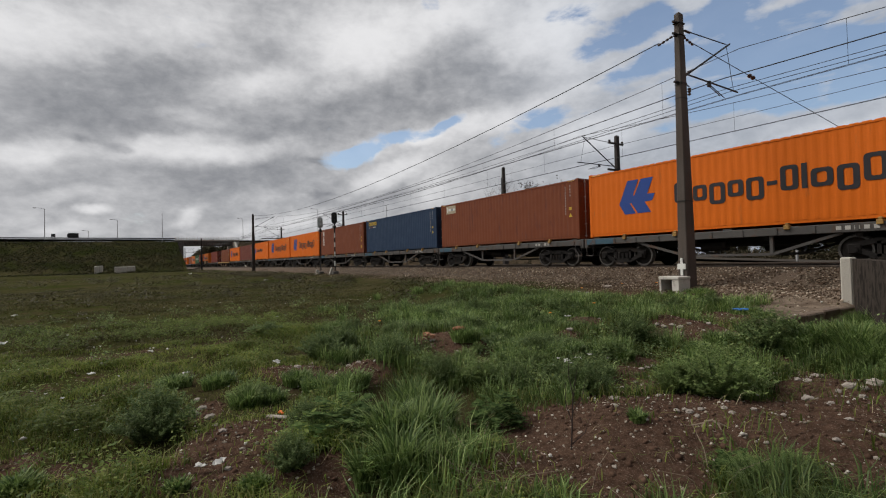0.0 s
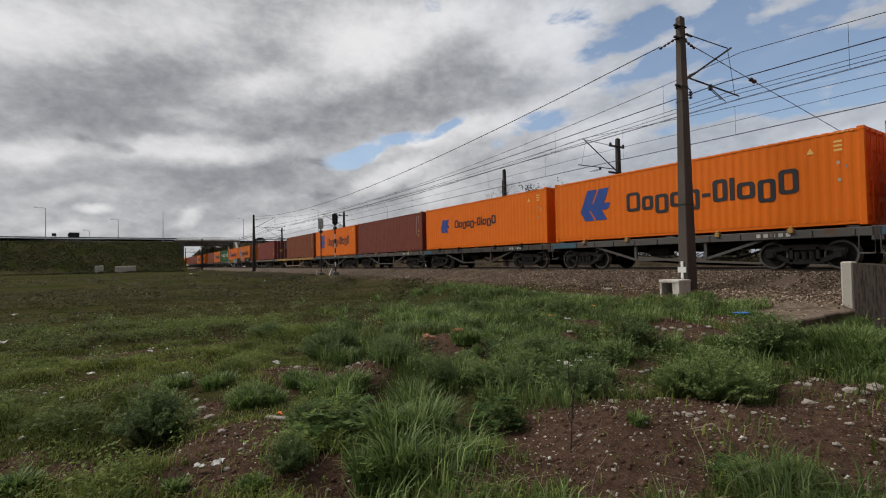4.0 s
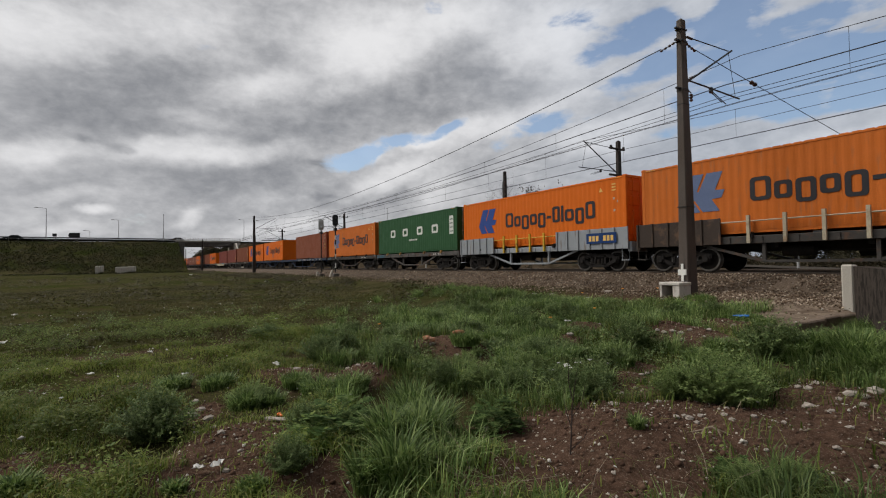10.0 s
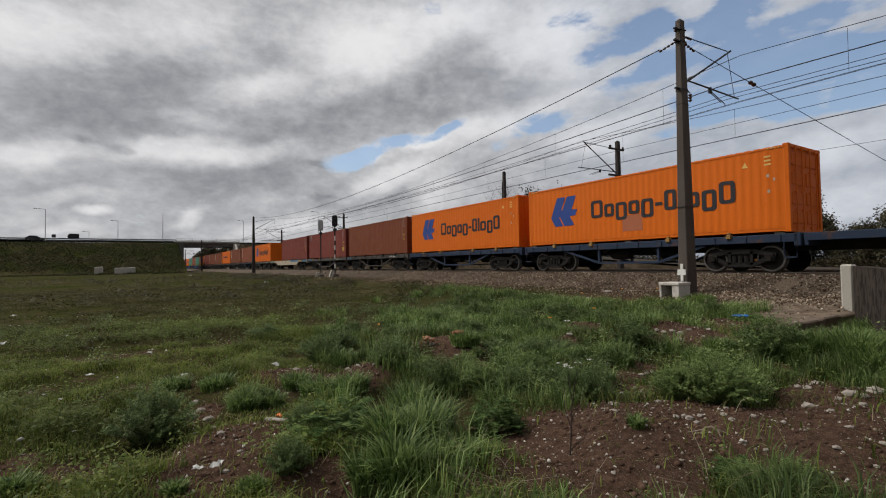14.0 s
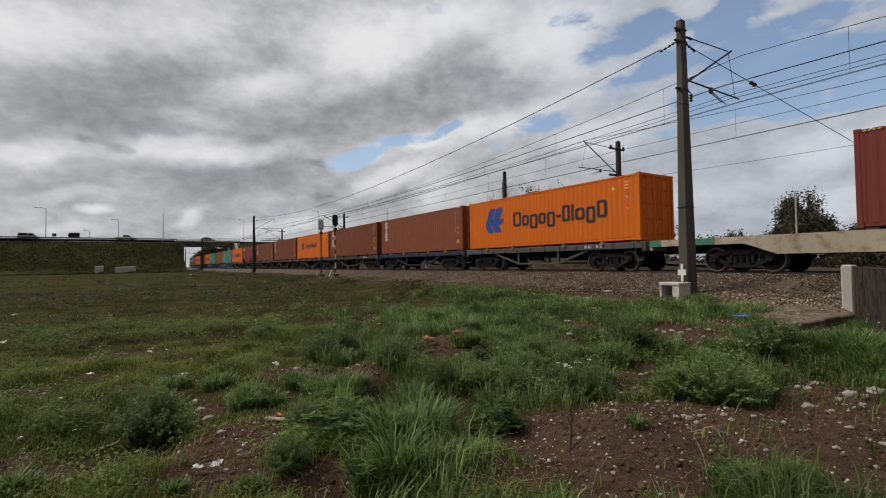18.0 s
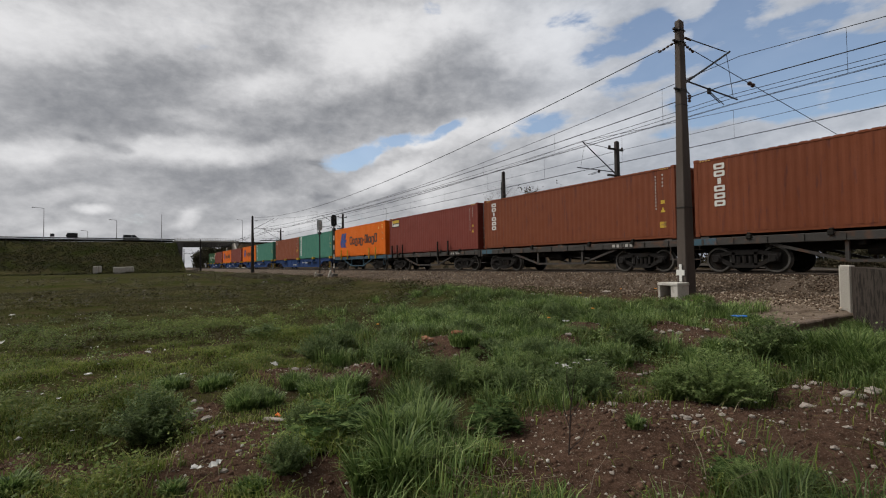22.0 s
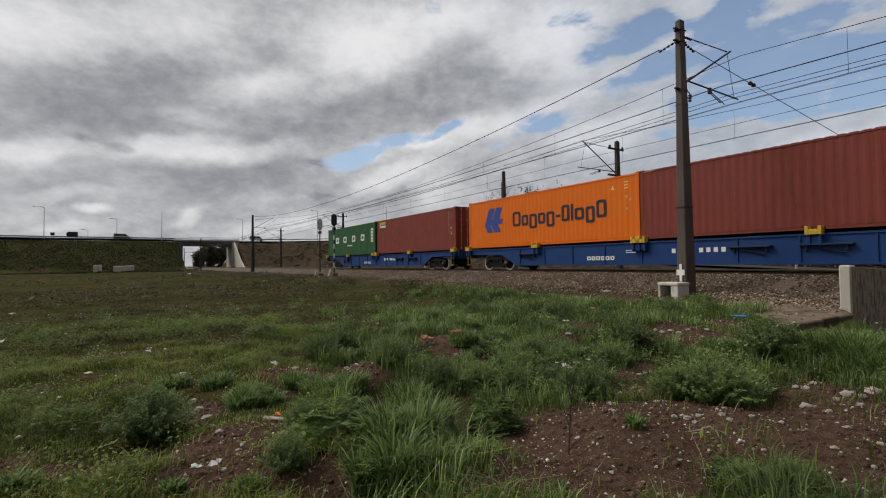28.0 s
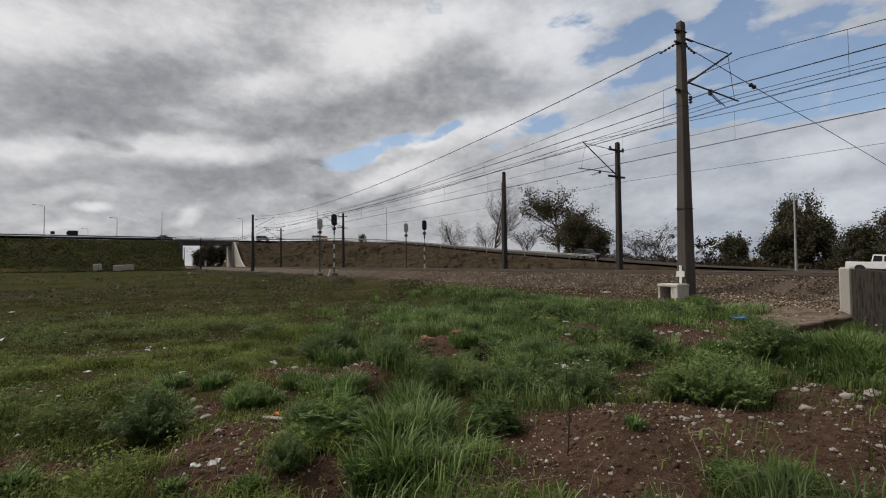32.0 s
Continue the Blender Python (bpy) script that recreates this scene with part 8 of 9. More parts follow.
def pebbles(name, n, place, smin, smax, mat, seed, label, lift=0.0):
    """Loose stones as eight-sided lumps, joined because nobody could count them."""
    rng = np.random.RandomState(seed)
    x, y, z = place(rng, n)
    n = len(x)
    oct_v = np.array([(1, 0, 0), (-1, 0, 0), (0, 1, 0), (0, -1, 0), (0, 0, 1), (0, 0, -1)], float)
    oct_f = np.array([(0, 2, 4), (2, 1, 4), (1, 3, 4), (3, 0, 4), (2, 0, 5), (1, 2, 5), (3, 1, 5), (0, 3, 5)])
    s = smin + (smax - smin) * rng.rand(n) ** 2
    v = oct_v[None] * rng.uniform(0.6, 1.25, (n, 6, 1))
    a = rng.uniform(0, 6.283, n)
    b = rng.uniform(-0.7, 0.7, n)
    ca, sa, cb, sb = np.cos(a)[:, None], np.sin(a)[:, None], np.cos(b)[:, None], np.sin(b)[:, None]
    X, Y, Z = v[..., 0] * ca - v[..., 1] * sa, v[..., 0] * sa + v[..., 1] * ca, v[..., 2] * 0.75
    X, Z = X * cb - Z * sb, X * sb + Z * cb
    v = np.stack([X * s[:, None] + x[:, None], Y * s[:, None] + y[:, None], Z * s[:, None] + z[:, None] + lift], -1)
    f = (np.arange(n) * 6)[:, None, None] + oct_f[None]
    tagged(new(name, sheet(name, v.reshape(-1, 3), f.reshape(-1, 3), mat)), label, "stones", kind="stuff")


def island_stone(name, colours, rough=0.95):
    m = leaf_material(name, colours, rough, 0.0)
    return m


L["stone"] = island_stone("ballast_stones", [(0.046, 0.031, 0.021), (0.100, 0.069, 0.046), (0.140, 0.099, 0.068), (0.20, 0.150, 0.108), (0.46, 0.39, 0.31)])
L["grit"] = island_stone("field_pebbles", [(0.15, 0.11, 0.085), (0.28, 0.24, 0.19), (0.54, 0.50, 0.44)])
L["chip"] = island_stone("white_chips", [(0.36, 0.33, 0.28), (0.55, 0.53, 0.48), (0.70, 0.69, 0.66)])
L["clod"] = island_stone("earth_clods", [(0.060, 0.034, 0.023), (0.082, 0.047, 0.032), (0.11, 0.066, 0.045)])


def on_bare(rng, n):
    x, y = scatter(rng, n * 3, 2.2, 12.0)
    keep = rng.rand(len(x)) < bare_at(x, y) * 0.8 + 0.03
    x, y = x[keep][:n], y[keep][:n]
    return x, y, height(x, y)


def on_shoulder(rng, n):
    # thick on the shoulder that faces the camera, thin on the path below it
    x = -rng.gamma(1.6, 14.0, n) + 2.0
    y = 13.0 + 4.5 * rng.beta(2.0, 1.5, n)
    prof_y, prof_z = [12.0, 14.9, 15.5, 15.9, 16.4, 16.9, 17.25, 18.0], [-0.80, -0.66, -0.60, -0.54, -0.32, -0.12, -0.06, -0.13]
    z = np.interp(y, prof_y, prof_z)
    z = np.maximum(z, height(x, y))
    keep = (x > -90) & (rng.rand(n) < np.clip((y - 12.9) / 1.5, 0.10, 1))
    return x[keep], y[keep], z[keep]


pebbles("pebbles", 9000, on_bare, 0.003, 0.019, L["grit"], 31, "scattered pale pebbles and chips on bare earth")
def on_field(rng, n):
    x, y = scatter(rng, n, 3.0, 21.0)
    keep = y < 13.5
    x, y = x[keep], y[keep]
    return x, y, height(x, y) + 0.02 + 0.05 * rng.rand(len(x))


def on_path(rng, n):
    x, y = rng.uniform(-8.5, -4.3, n), rng.uniform(9.9, 14.6, n)
    keep = rng.rand(n) < 0.15 + 0.85 * np.clip((y - 11.5) / 2.5, 0, 1) * np.clip(0.5 + lumps(x, y, 0.7, 68), 0, 1)
    x, y = x[keep], y[keep]
    return x, y, height(x, y)


pebbles("path_stones", 1600, on_path, 0.008, 0.045, L["stone"], 36, "brown stones strewn over the sandy path")
pebbles("litter_chips", 900, on_field, 0.005, 0.028, L["chip"], 35, "small white chips and paper bits strewn over the field")
pebbles("clods", 9000, on_bare, 0.004, 0.036, L["clod"], 32, "brown clods of earth")
pebbles("ballast_stones", 36000, on_shoulder, 0.012, 0.047, L["stone"], 33, "loose grey and brown ballast stones on the shoulder", 0.022)


def lump(name, x, y, sizes, mat, label, category, seed, lift=0.0, turn=0.0):
    bm = bmesh.new()
    rg = random.Random(seed)
    for sx, sy, sz, dx, dy in sizes:
        k = len(bm.verts)
        bmesh.ops.create_icosphere(bm, subdivisions=2, radius=1.0)
        bm.verts.ensure_lookup_table()
        for v in bm.verts[k:]:
            v.co = Vector((v.co.x * sx * rg.uniform(0.8, 1.2) + dx, v.co.y * sy * rg.uniform(0.8, 1.2) + dy, v.co.z * sz * rg.uniform(0.6, 1.3) + sz * 0.5))
    solo(name, bm, mat, Matrix.Translation((x, y, float(height(x, y)) + lift)) @ pose(0, 0, 0, 0, 0, turn), label, category)


lump("plastic_sheet", -5.08, 10.47, ((0.13, 0.06, 0.025, 0, 0), (0.07, 0.05, 0.03, 0.12, 0.03)), M["plastic_blue"], "crumpled blue plastic sheet on the ground", "litter", 2, 0.09)
lump("orange_litter", -4.78, 1.15, ((0.028, 0.02, 0.018, 0, 0), (0.015, 0.015, 0.012, 0.03, 0.01)), M["plastic_orange"], "small crumpled orange wrapper", "litter", 3, 0.03)
for i, (x, y, k) in enumerate(((-6.82, 4.01, 1.0), (-6.46, 4.37, 0.75))):
    lump("brick_rubble", x, y, ((0.10 * k, 0.065 * k, 0.055 * k, 0, 0), (0.05 * k, 0.045 * k, 0.04 * k, 0.13 * k, 0.03)), M["brick"], "broken orange brick lying in the weeds", "brick", 40 + i, 0.10, 70 * i)
bd = thing("broken_board", pose(-4.62, 1.08, float(height(-4.62, 1.08)) + 0.015, 4, -3, 35), "pale weathered piece of board on the dirt", "board")
part("board", boxes(((-0.12, -0.025, 0), (0.13, 0.03, 0.018)), bevel=0.006), M["rock"], bd)


def scrap_mesh(seed):
    """A torn, crumpled scrap of paper or film."""
    rg = random.Random(seed)
    n = 5
    bm = bmesh.new()
    g = [[bm.verts.new((a / n - 0.5 + rg.uniform(-0.07, 0.07), (b / n - 0.5) * 0.6 + rg.uniform(-0.07, 0.07), rg.uniform(0.02, 0.26))) for b in range(n)] for a in range(n)]
    for a in range(n - 1):
        for b in range(n - 1):
            if (a, b) not in ((0, 0), (n - 2, n - 2)):
                bm.faces.new((g[a][b], g[a + 1][b], g[a + 1][b + 1], g[a][b + 1]))
    low = bmesh.ops.extrude_face_region(bm, geom=bm.faces[:])["geom"]
    for v in low:
        if isinstance(v, bmesh.types.BMVert):
            v.co.z -= 0.03
    me = bpy.data.meshes.new("scrap")
    bm.to_mesh(me)
    bm.free()
    me.materials.append(M["plastic_white"])
    return me


SCRAPS = [scrap_mesh(k) for k in range(4)]
SCRAP_PLACES = [(-11.86, -2.10, 0.213), (-7.70, -0.50, 0.115), (-19.64, -3.21, 0.189), (-9.03, 0.16, 0.135), (-7.12, -1.02, 0.049), (-6.80, -0.86, 0.056), (-6.62, -0.69, 0.063), (-7.14, 0.53, 0.088), (-90.69, 7.40, 0.866), (-42.85, 9.26, 0.477), (-12.29, 2.91, 0.086), (-6.25, 1.48, 0.148), (-7.09, 7.61, 0.156), (-14.19, 13.31, 0.264), (-13.28, 13.27, 0.179), (-12.02, 13.52, 0.172), (-11.58, 13.48, 0.193), (-4.49, 4.53, 0.110), (-4.43, 4.70, 0.150), (-4.38, 4.85, 0.120), (-4.44, 5.17, 0.090), (-4.57, 4.71, 0.080), (-4.34, 4.70, 0.080), (-2.64, 5.08, 0.070), (-2.61, 5.36, 0.065), (-4.81, 1.89, 0.035), (-5.05, -0.44, 0.034), (-2.06, 2.62, 0.027), (-3.71, 0.37, 0.101), (-3.70, 0.47, 0.127)]
for i, (x, y, s) in enumerate(SCRAP_PLACES):
    o = new("paper_scrap", SCRAPS[i % 4])
    o.matrix_basis = Matrix.Translation((x, y, float(height(x, y)) + (0.04 if math.hypot(x, y) < 4.5 else 0.12))) @ pose(0, 0, 0, 0, 0, 67 * i) @ Matrix.Diagonal((s, s, s, 1))
    tagged(o, "torn white scrap of paper in the grass", "litter", "scraps of litter")

# a curled dead root on the earth
rt = thing("dead_root", pose(-2.00, 3.67, float(height(-2.00, 3.67)) - 0.01, 0, 0, 25) @ Matrix.Scale(0.6, 4), "curled pale dead root lying on the earth", "root")
part("stem", tubes((((-0.12, 0, 0.02), (-0.08, 0.02, 0.09), (0.0, 0.03, 0.12), (0.07, 0.01, 0.08), (0.10, -0.03, 0.02)), [0.014, 0.016, 0.014, 0.012, 0.006]), n=7), M["root"], rt)
part("side_root", tubes((((0.02, 0.03, 0.11), (0.12, 0.06, 0.07), (0.24, 0.05, 0.03)), [0.010, 0.008, 0.003]), n=6), M["root"], rt)
part("side_root", tubes((((-0.08, 0.02, 0.08), (-0.2, 0.0, 0.04), (-0.30, -0.04, 0.02)), [0.010, 0.008, 0.003]), n=6), M["root"], rt)

# a dead twig standing on the heap, and a few dry stems
tw = thing("dead_twig", pose(-2.46, 2.63, float(height(-2.46, 2.63)) - 0.03), "thin dark dead twig standing in the earth", "twig")
part("stem", tubes((((0, 0, 0), (0.012, 0.005, 0.18), (0.010, 0.018, 0.34), (0.035, 0.02, 0.50), (0.06, 0.03, 0.66)), [0.006, 0.005, 0.0045, 0.003, 0.001]), n=6), M["twig"], tw)
for a, b, c in (((0.012, 0.008, 0.22), (-0.04, 0.0, 0.36), (-0.035, 0.0, 0.52)), ((0.011, 0.015, 0.30), (0.07, 0.05, 0.40), (0.09, 0.08, 0.56)), ((0.02, 0.018, 0.42), (-0.01, 0.01, 0.55), (-0.015, 0.02, 0.70)), ((0.0, 0.0, 0.06), (0.08, 0.06, 0.16), (0.12, 0.09, 0.30))):
    part("side_shoot", tubes(((a, b, c), [0.004, 0.003, 0.001]), n=5), M["twig"], tw)
stem_rng = random.Random(77)
for x, y in [(-2.47, 1.7), (-2.63, 1.88), (-2.32, 1.78), (-2.48, 2), (-2.03, 2.45), (-2.04, 2.35), (-1.65, 2.85), (-1.72, 3.05), (-2.32, 1.96), (-2.98, 2.22), (-2.46, 1.59), (-1.53, 2.92), (-2.6, 1.77), (-2.42, 1.71), (-2.47, 1.86), (-2.29, 1.81), (-2.26, 1.86), (-2.76, 1.83), (-3.01, 2.18), (-2.59, 2.02), (-2.47, 2.11), (-1.64, 2.97), (-3.08, 1.94), (-2.35, 1.74)]:
    h, dx, dy = stem_rng.uniform(0.06, 0.26), stem_rng.uniform(-0.35, 0.35), stem_rng.uniform(-0.25, 0.25)
    o = thing("dry_stem", pose(x, y, float(height(x, y)) - 0.02), "pale dry bent grass stem", "dry stem", "dry stems")
    part("stem", tubes((((0, 0, 0), (dx * 0.3, dy * 0.3, h * 0.6), (dx, dy, h)), [0.003, 0.0022, 0.001]), n=5), M["root"], o)
M["petal"] = surface("orange_petals", (0.80, 0.30, 0.02), 0.6, vary=0.1, bump=0.0)
for i, (x, y, zz) in enumerate(((-9.3, 4.3, 0.25), (-7.3, 7.3, 0.3), (-9.6, 10.9, 0.35), (-9.2, 12.2, 0.45), (-8.0, 12.1, 0.45), (-6.9, 8.2, 0.35))):
    o = thing("wild_flower", pose(x, y, float(height(x, y))), "small orange wild flower on a stalk", "flower", "wild flowers")
    part("stalk", tubes((((0, 0, 0), (0.01, 0, zz)), 0.004), n=5), M["stalk"], o)
    bm = bmesh.new()
    lathe(bm, [(0.0, 0.01), (0.012, 0.035), (0.02, 0.03), (0.022, 0.008)], 8, Matrix.Translation((0.01, 0, zz)) @ Matrix.Rotation(radians(90), 4, "X"))
    part("petals", bm, M["petal"], o)


# ---- trees ----
def tree(x, y, z0, tall, spread, seed, leaves, leaf, mat, label, dense=0.0, trunk=0.22, bare_top=False, fork=4, crown_low=0.3, depth=3):
    """Tapered trunk, limbs that fork twice or three times, and a crown of single leaves or clumps with gaps."""
    rg = random.Random(seed)
    t = thing("tree", pose(x, y, z0), label, "tree", "trees beyond the road")
    bm = bmesh.new()
    tips = []

    def limb(p, d, length, r, level):
        pts, rad = [p], [r]
        q, dd = p.copy(), d.copy()
        n = 4
        for k in range(n):
            dd = (dd + Vector((rg.uniform(-1, 1), rg.uniform(-1, 1), rg.uniform(-0.4, 0.7))) * 0.22).normalized()
            q = q + dd * (length / n)
            pts.append(q.copy())
            rad.append(r * (1 - 0.62 * (k + 1) / n))
        tube(bm, pts, rad, 6 if level < 2 else 4, False)
        if level >= depth:
            tips.extend(pts[1:])
            return
        if level == depth - 1:
            tips.extend(pts[2:])
        for k in range(fork if level else fork + 2):
            f = rg.uniform(0.35, 1.0)
            i = min(n - 1, int(f * n))
            b = pts[i].lerp(pts[i + 1], f * n - i)
            a = rg.uniform(0, 6.283)
            side = Vector((math.cos(a), math.sin(a), rg.uniform(0.05, 0.8)))
            limb(b, (dd * 0.5 + side * 0.8).normalized(), length * rg.uniform(0.5, 0.75), rad[i] * 0.6, level + 1)

    limb(Vector((0, 0, -0.2)), Vector((0, 0, 1)), tall * 0.45, trunk, 0)
    # fit the limbs to the tree's height and spread
    hi = sorted(p.z for p in tips)[int(len(tips) * 0.97)]
    wide = sorted(math.hypot(p.x, p.y) for p in tips)[int(len(tips) * 0.88)]
    for v in bm.verts:
        f = max(0.0, min(1.0, v.co.z / hi))
        v.co = Vector((v.co.x * (1 - f) + v.co.x * spread / wide * f, v.co.y * (1 - f) + v.co.y * spread / wide * f, v.co.z * tall / hi))
    tips = [Vector((p.x * spread / wide, p.y * spread / wide, p.z * tall / hi)) for p in tips]
    part("trunk", bm, M["bark"], t)
    if leaves:
        rng = np.random.RandomState(seed)
        base = np.array([tuple(p) for p in tips])
        pick = rng.randint(0, len(base), leaves)
        c = base[pick] + rng.normal(0, 1, (leaves, 3)) * np.array([spread, spread, tall * 0.5]) * (0.05 + 0.10 * dense)
        if dense:
            # clumps of foliage on an uneven dome, so that the outline is lobed and has gaps
            lobes, extra = 60, leaves
            a, o, h = rng.uniform(0, 6.283, lobes), rng.uniform(0.35, 1.0, lobes), rng.uniform(0.06, 0.98, lobes)
            prof = np.sqrt(np.clip(1 - ((h - 0.42) / 0.62) ** 2, 0.03, 1))
            hub = np.stack([np.cos(a) * o * spread * prof, np.sin(a) * o * spread * prof, h * tall], -1)
            size = rng.uniform(0.07, 0.17, lobes)
            w = rng.randint(0, lobes, extra)
            c = np.vstack([c, hub[w] + rng.normal(0, 1, (extra, 3)) * (size[w] * np.array([[spread], [spread], [tall * 0.55]])).T])
        n = len(c)
        c[:, 2] = np.maximum(c[:, 2], 0.1)
        e = rng.normal(0, 1, (n, 3))
        e /= np.linalg.norm(e, axis=1)[:, None]
        s = np.cross(e, rng.normal(0, 1, (n, 3)))
        s /= np.linalg.norm(s, axis=1)[:, None]
        ln = leaf * rng.uniform(0.5, 1.3, n)[:, None]
        v = np.stack([c - e * ln, c + s * ln * 0.6, c + e * ln, c - s * ln * 0.6], 1).reshape(-1, 3)
        ob = new("crown", sheet("crown", v, np.arange(n * 4).reshape(-1, 4), mat))
        ob.parent = t
    return t


def ground_z(x, y):
    return float(height(x, y)) - 0.1


# x, y, height, spread, seed, leaves, leaf size, density, trunk, forks
LEAFY = [(-71.5, 75, 17.5, 9.6, 3, 8000, 0.20, 0.0, 0.32, 6), (-94.0, 75, 20.0, 5.5, 5, 0, 0.2, 0.0, 0.36, 6), (-101.0, 78, 12.5, 4.5, 6, 60, 0.2, 0.0, 0.2, 5), (-112.0, 76, 12.5, 5.0, 7, 200, 0.2, 0.0, 0.2, 5),
         (-120.0, 80, 11.0, 5.0, 8, 150, 0.2, 0.0, 0.2, 5), (-84.0, 77, 11.0, 4.5, 25, 300, 0.18, 0.0, 0.2, 5)]
SHRUBBY = [(-53.0, 75, 7.2, 3.4, 9, 500, 0.16, 0.0, 0.12, 5), (-48.0, 75, 8.0, 3.6, 10, 600, 0.16, 0.0, 0.12, 5), (-40.5, 75, 5.6, 2.6, 11, 420, 0.2, 0.0, 0.1, 4), (-36.3, 75, 6.0, 2.6, 12, 420, 0.2, 0.0, 0.1, 4)]
DENSE = [(-61.8, 72, 8.8, 4.0, 4, 13000, 0.17, 1.0, 0.35, 4), (-65.0, 73, 10.2, 2.8, 14, 6000, 0.17, 1.0, 0.3, 4), (-33.8, 70, 5.0, 1.5, 13, 4500, 0.13, 1.0, 0.15, 4), (-28.7, 74, 9.8, 2.4, 15, 7000, 0.15, 0.3, 0.3, 5),
         (-25.7, 72, 6.6, 2.9, 16, 15000, 0.15, 1.0, 0.35, 4), (-28.2, 71, 5.2, 2.3, 18, 8000, 0.15, 1.0, 0.3, 4)]
ROADSIDE = [(-153.0, 65.5, 3.9, 1.3, 31, 900, 0.16, 0.8, 0.25, 4), (-20.3, 70, 5.2, 2.6, 17, 6500, 0.14, 0.7, 0.25, 4), (-15.6, 70, 7.0, 3.8, 19, 9000, 0.15, 0.8, 0.25, 4), (-8.0, 72, 8.0, 4.5, 20, 4000, 0.24, 0.8, 0.25, 4)]
BEYOND = [(-300.0, 33.5, 12.5, 3.0, 21, 1800, 0.5, 1.0, 0.3, 3), (-298.0, 37.5, 12.0, 4.5, 22, 2600, 0.55, 1.0, 0.3, 3), (-300.0, 44.0, 13.5, 5.5, 23, 2600, 0.55, 1.0, 0.3, 3), (-290.0, 28.5, 8.5, 3.0, 24, 1500, 0.5, 1.0, 0.3, 3)]
for table, mat, label in ((LEAFY, "autumn", "tall winter tree with sparse brown leaves"), (SHRUBBY, "autumn", "thin shrubby tree with few leaves"), (DENSE, "evergreen", "dense dark evergreen tree"),
                          (ROADSIDE, "evergreen", "ragged dark tree beside the road"), (BEYOND, "evergreen", "dark dense tree beyond the bridge")):
    for x, y, tall, spread, seed, leaves, leaf, dense, trunk, fork in table:
        tree(x, y, ground_z(x, y), tall, spread, seed, leaves, leaf, L[mat], "bare leafless winter tree" if leaves < 100 else label, dense, trunk, fork=fork, depth=4 if leaves < 700 else 3)


def leafy_band(name, n, place, size, mat, seed, label, category):
    rng = np.random.RandomState(seed)
    c = place(rng, n)
    n = len(c)
    e = rng.normal(0, 1, (n, 3))
    e /= np.linalg.norm(e, axis=1)[:, None]
    s = np.cross(e, rng.normal(0, 1, (n, 3)))
    s /= np.linalg.norm(s, axis=1)[:, None]
    ln = size * rng.uniform(0.5, 1.4, n)[:, None]
    v = np.stack([c - e * ln, c + s * ln * 0.6, c + e * ln, c - s * ln * 0.6], 1).reshape(-1, 3)
    tagged(new(name, sheet(name, v, np.arange(n * 4).reshape(-1, 4), mat)), label, category, kind="stuff")


def hedge_place(rng, n):
    x = rng.uniform(-62, 12, n)
    y = 68 + rng.normal(0, 0.9, n)
    top = 1.7 + 0.8 * lumps(x, x * 0 + 3.0, 3.0, 61) + 0.5 * lumps(x, x * 0 + 1.0, 1.0, 62)
    z = height(x, y) + top * rng.rand(n) ** 0.8
    return np.stack([x, y, z], -1)


def bank_place(rng, n):
    x = rng.uniform(-172, -20, n)
    y = rng.uniform(29, 56, n)
    keep = (lumps(x, y, 1.6, 63) + 0.6 * lumps(x, y, 0.6, 64) > 0.35) & (road_at(x, y)[0] > 5.5)
    x, y = x[keep], y[keep]
    return np.stack([x, y, height(x, y) + rng.rand(len(x)) ** 2 * 0.45], -1)


def left_bank_place(rng, n):
    x = rng.uniform(-172, -150, n)
    y = rng.uniform(-70, 11, n)
    return np.stack([x, y, height(x, y) + rng.rand(n) ** 2 * 0.4], -1)


rng = np.random.RandomState(98)
x, y = rng.uniform(-168, -30, 2600), rng.uniform(30, 56, 2600)
keep = (lumps(x, y, 6.0, 66) + 0.5 * lumps(x, y, 2.0, 67) > 0.0) & (road_at(x, y)[0] > 7.0) & (height(x, y) > -1.0)
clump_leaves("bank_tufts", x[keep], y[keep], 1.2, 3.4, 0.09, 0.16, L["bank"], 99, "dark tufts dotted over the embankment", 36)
leafy_band("hedge", 26000, hedge_place, 0.15, L["scrub"], 71, "brown-green hedge along the road", "hedge")
leafy_band("bank_scrub", 42000, bank_place, 0.16, L["scrub"], 72, "dry brown scrub on the embankment", "scrub")
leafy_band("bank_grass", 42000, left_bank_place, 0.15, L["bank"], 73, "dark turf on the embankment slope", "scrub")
rng = np.random.RandomState(74)
x, y = rng.uniform(-150, -34, 900), 12.9 + rng.normal(0, 0.8, 900)
keep = (lumps(x, y, 3.0, 65) > -0.05) & (y < 14.4)
clump_leaves("line_weeds", x[keep], y[keep], 2.0, 4.2, 0.035, 0.12, L["dry_line"], 75, "dry brown weeds in mounds beside the ballast", 110)

# ---- distance ----
# the blue of the distant air is put into the hills' base colour
M["hills"] = surface("haze_tinted_hills", (0.27, 0.30, 0.36), 1.0, vary=0.1, grain=0.01, stain_scale=0.004, bump=0.0)
v, f = [], []
hx = np.linspace(-2600, 2200, 90)
for i, x in enumerate(hx):
    h = 95 + 55 * math.sin(i * 0.31) + 35 * math.sin(i * 0.83 + 1) + 14 * math.sin(i * 2.1)
    v += [(x, 3000, -5), (x, 3150, max(10, h))]
    if i:
        f.append((2 * i - 2, 2 * i, 2 * i + 1, 2 * i - 1))
tagged(new("distant_hills", sheet("distant_hills", np.array(v), np.array(f), M["hills"])), "far hills on the horizon, coloured with blue haze", "hills", kind="structure")



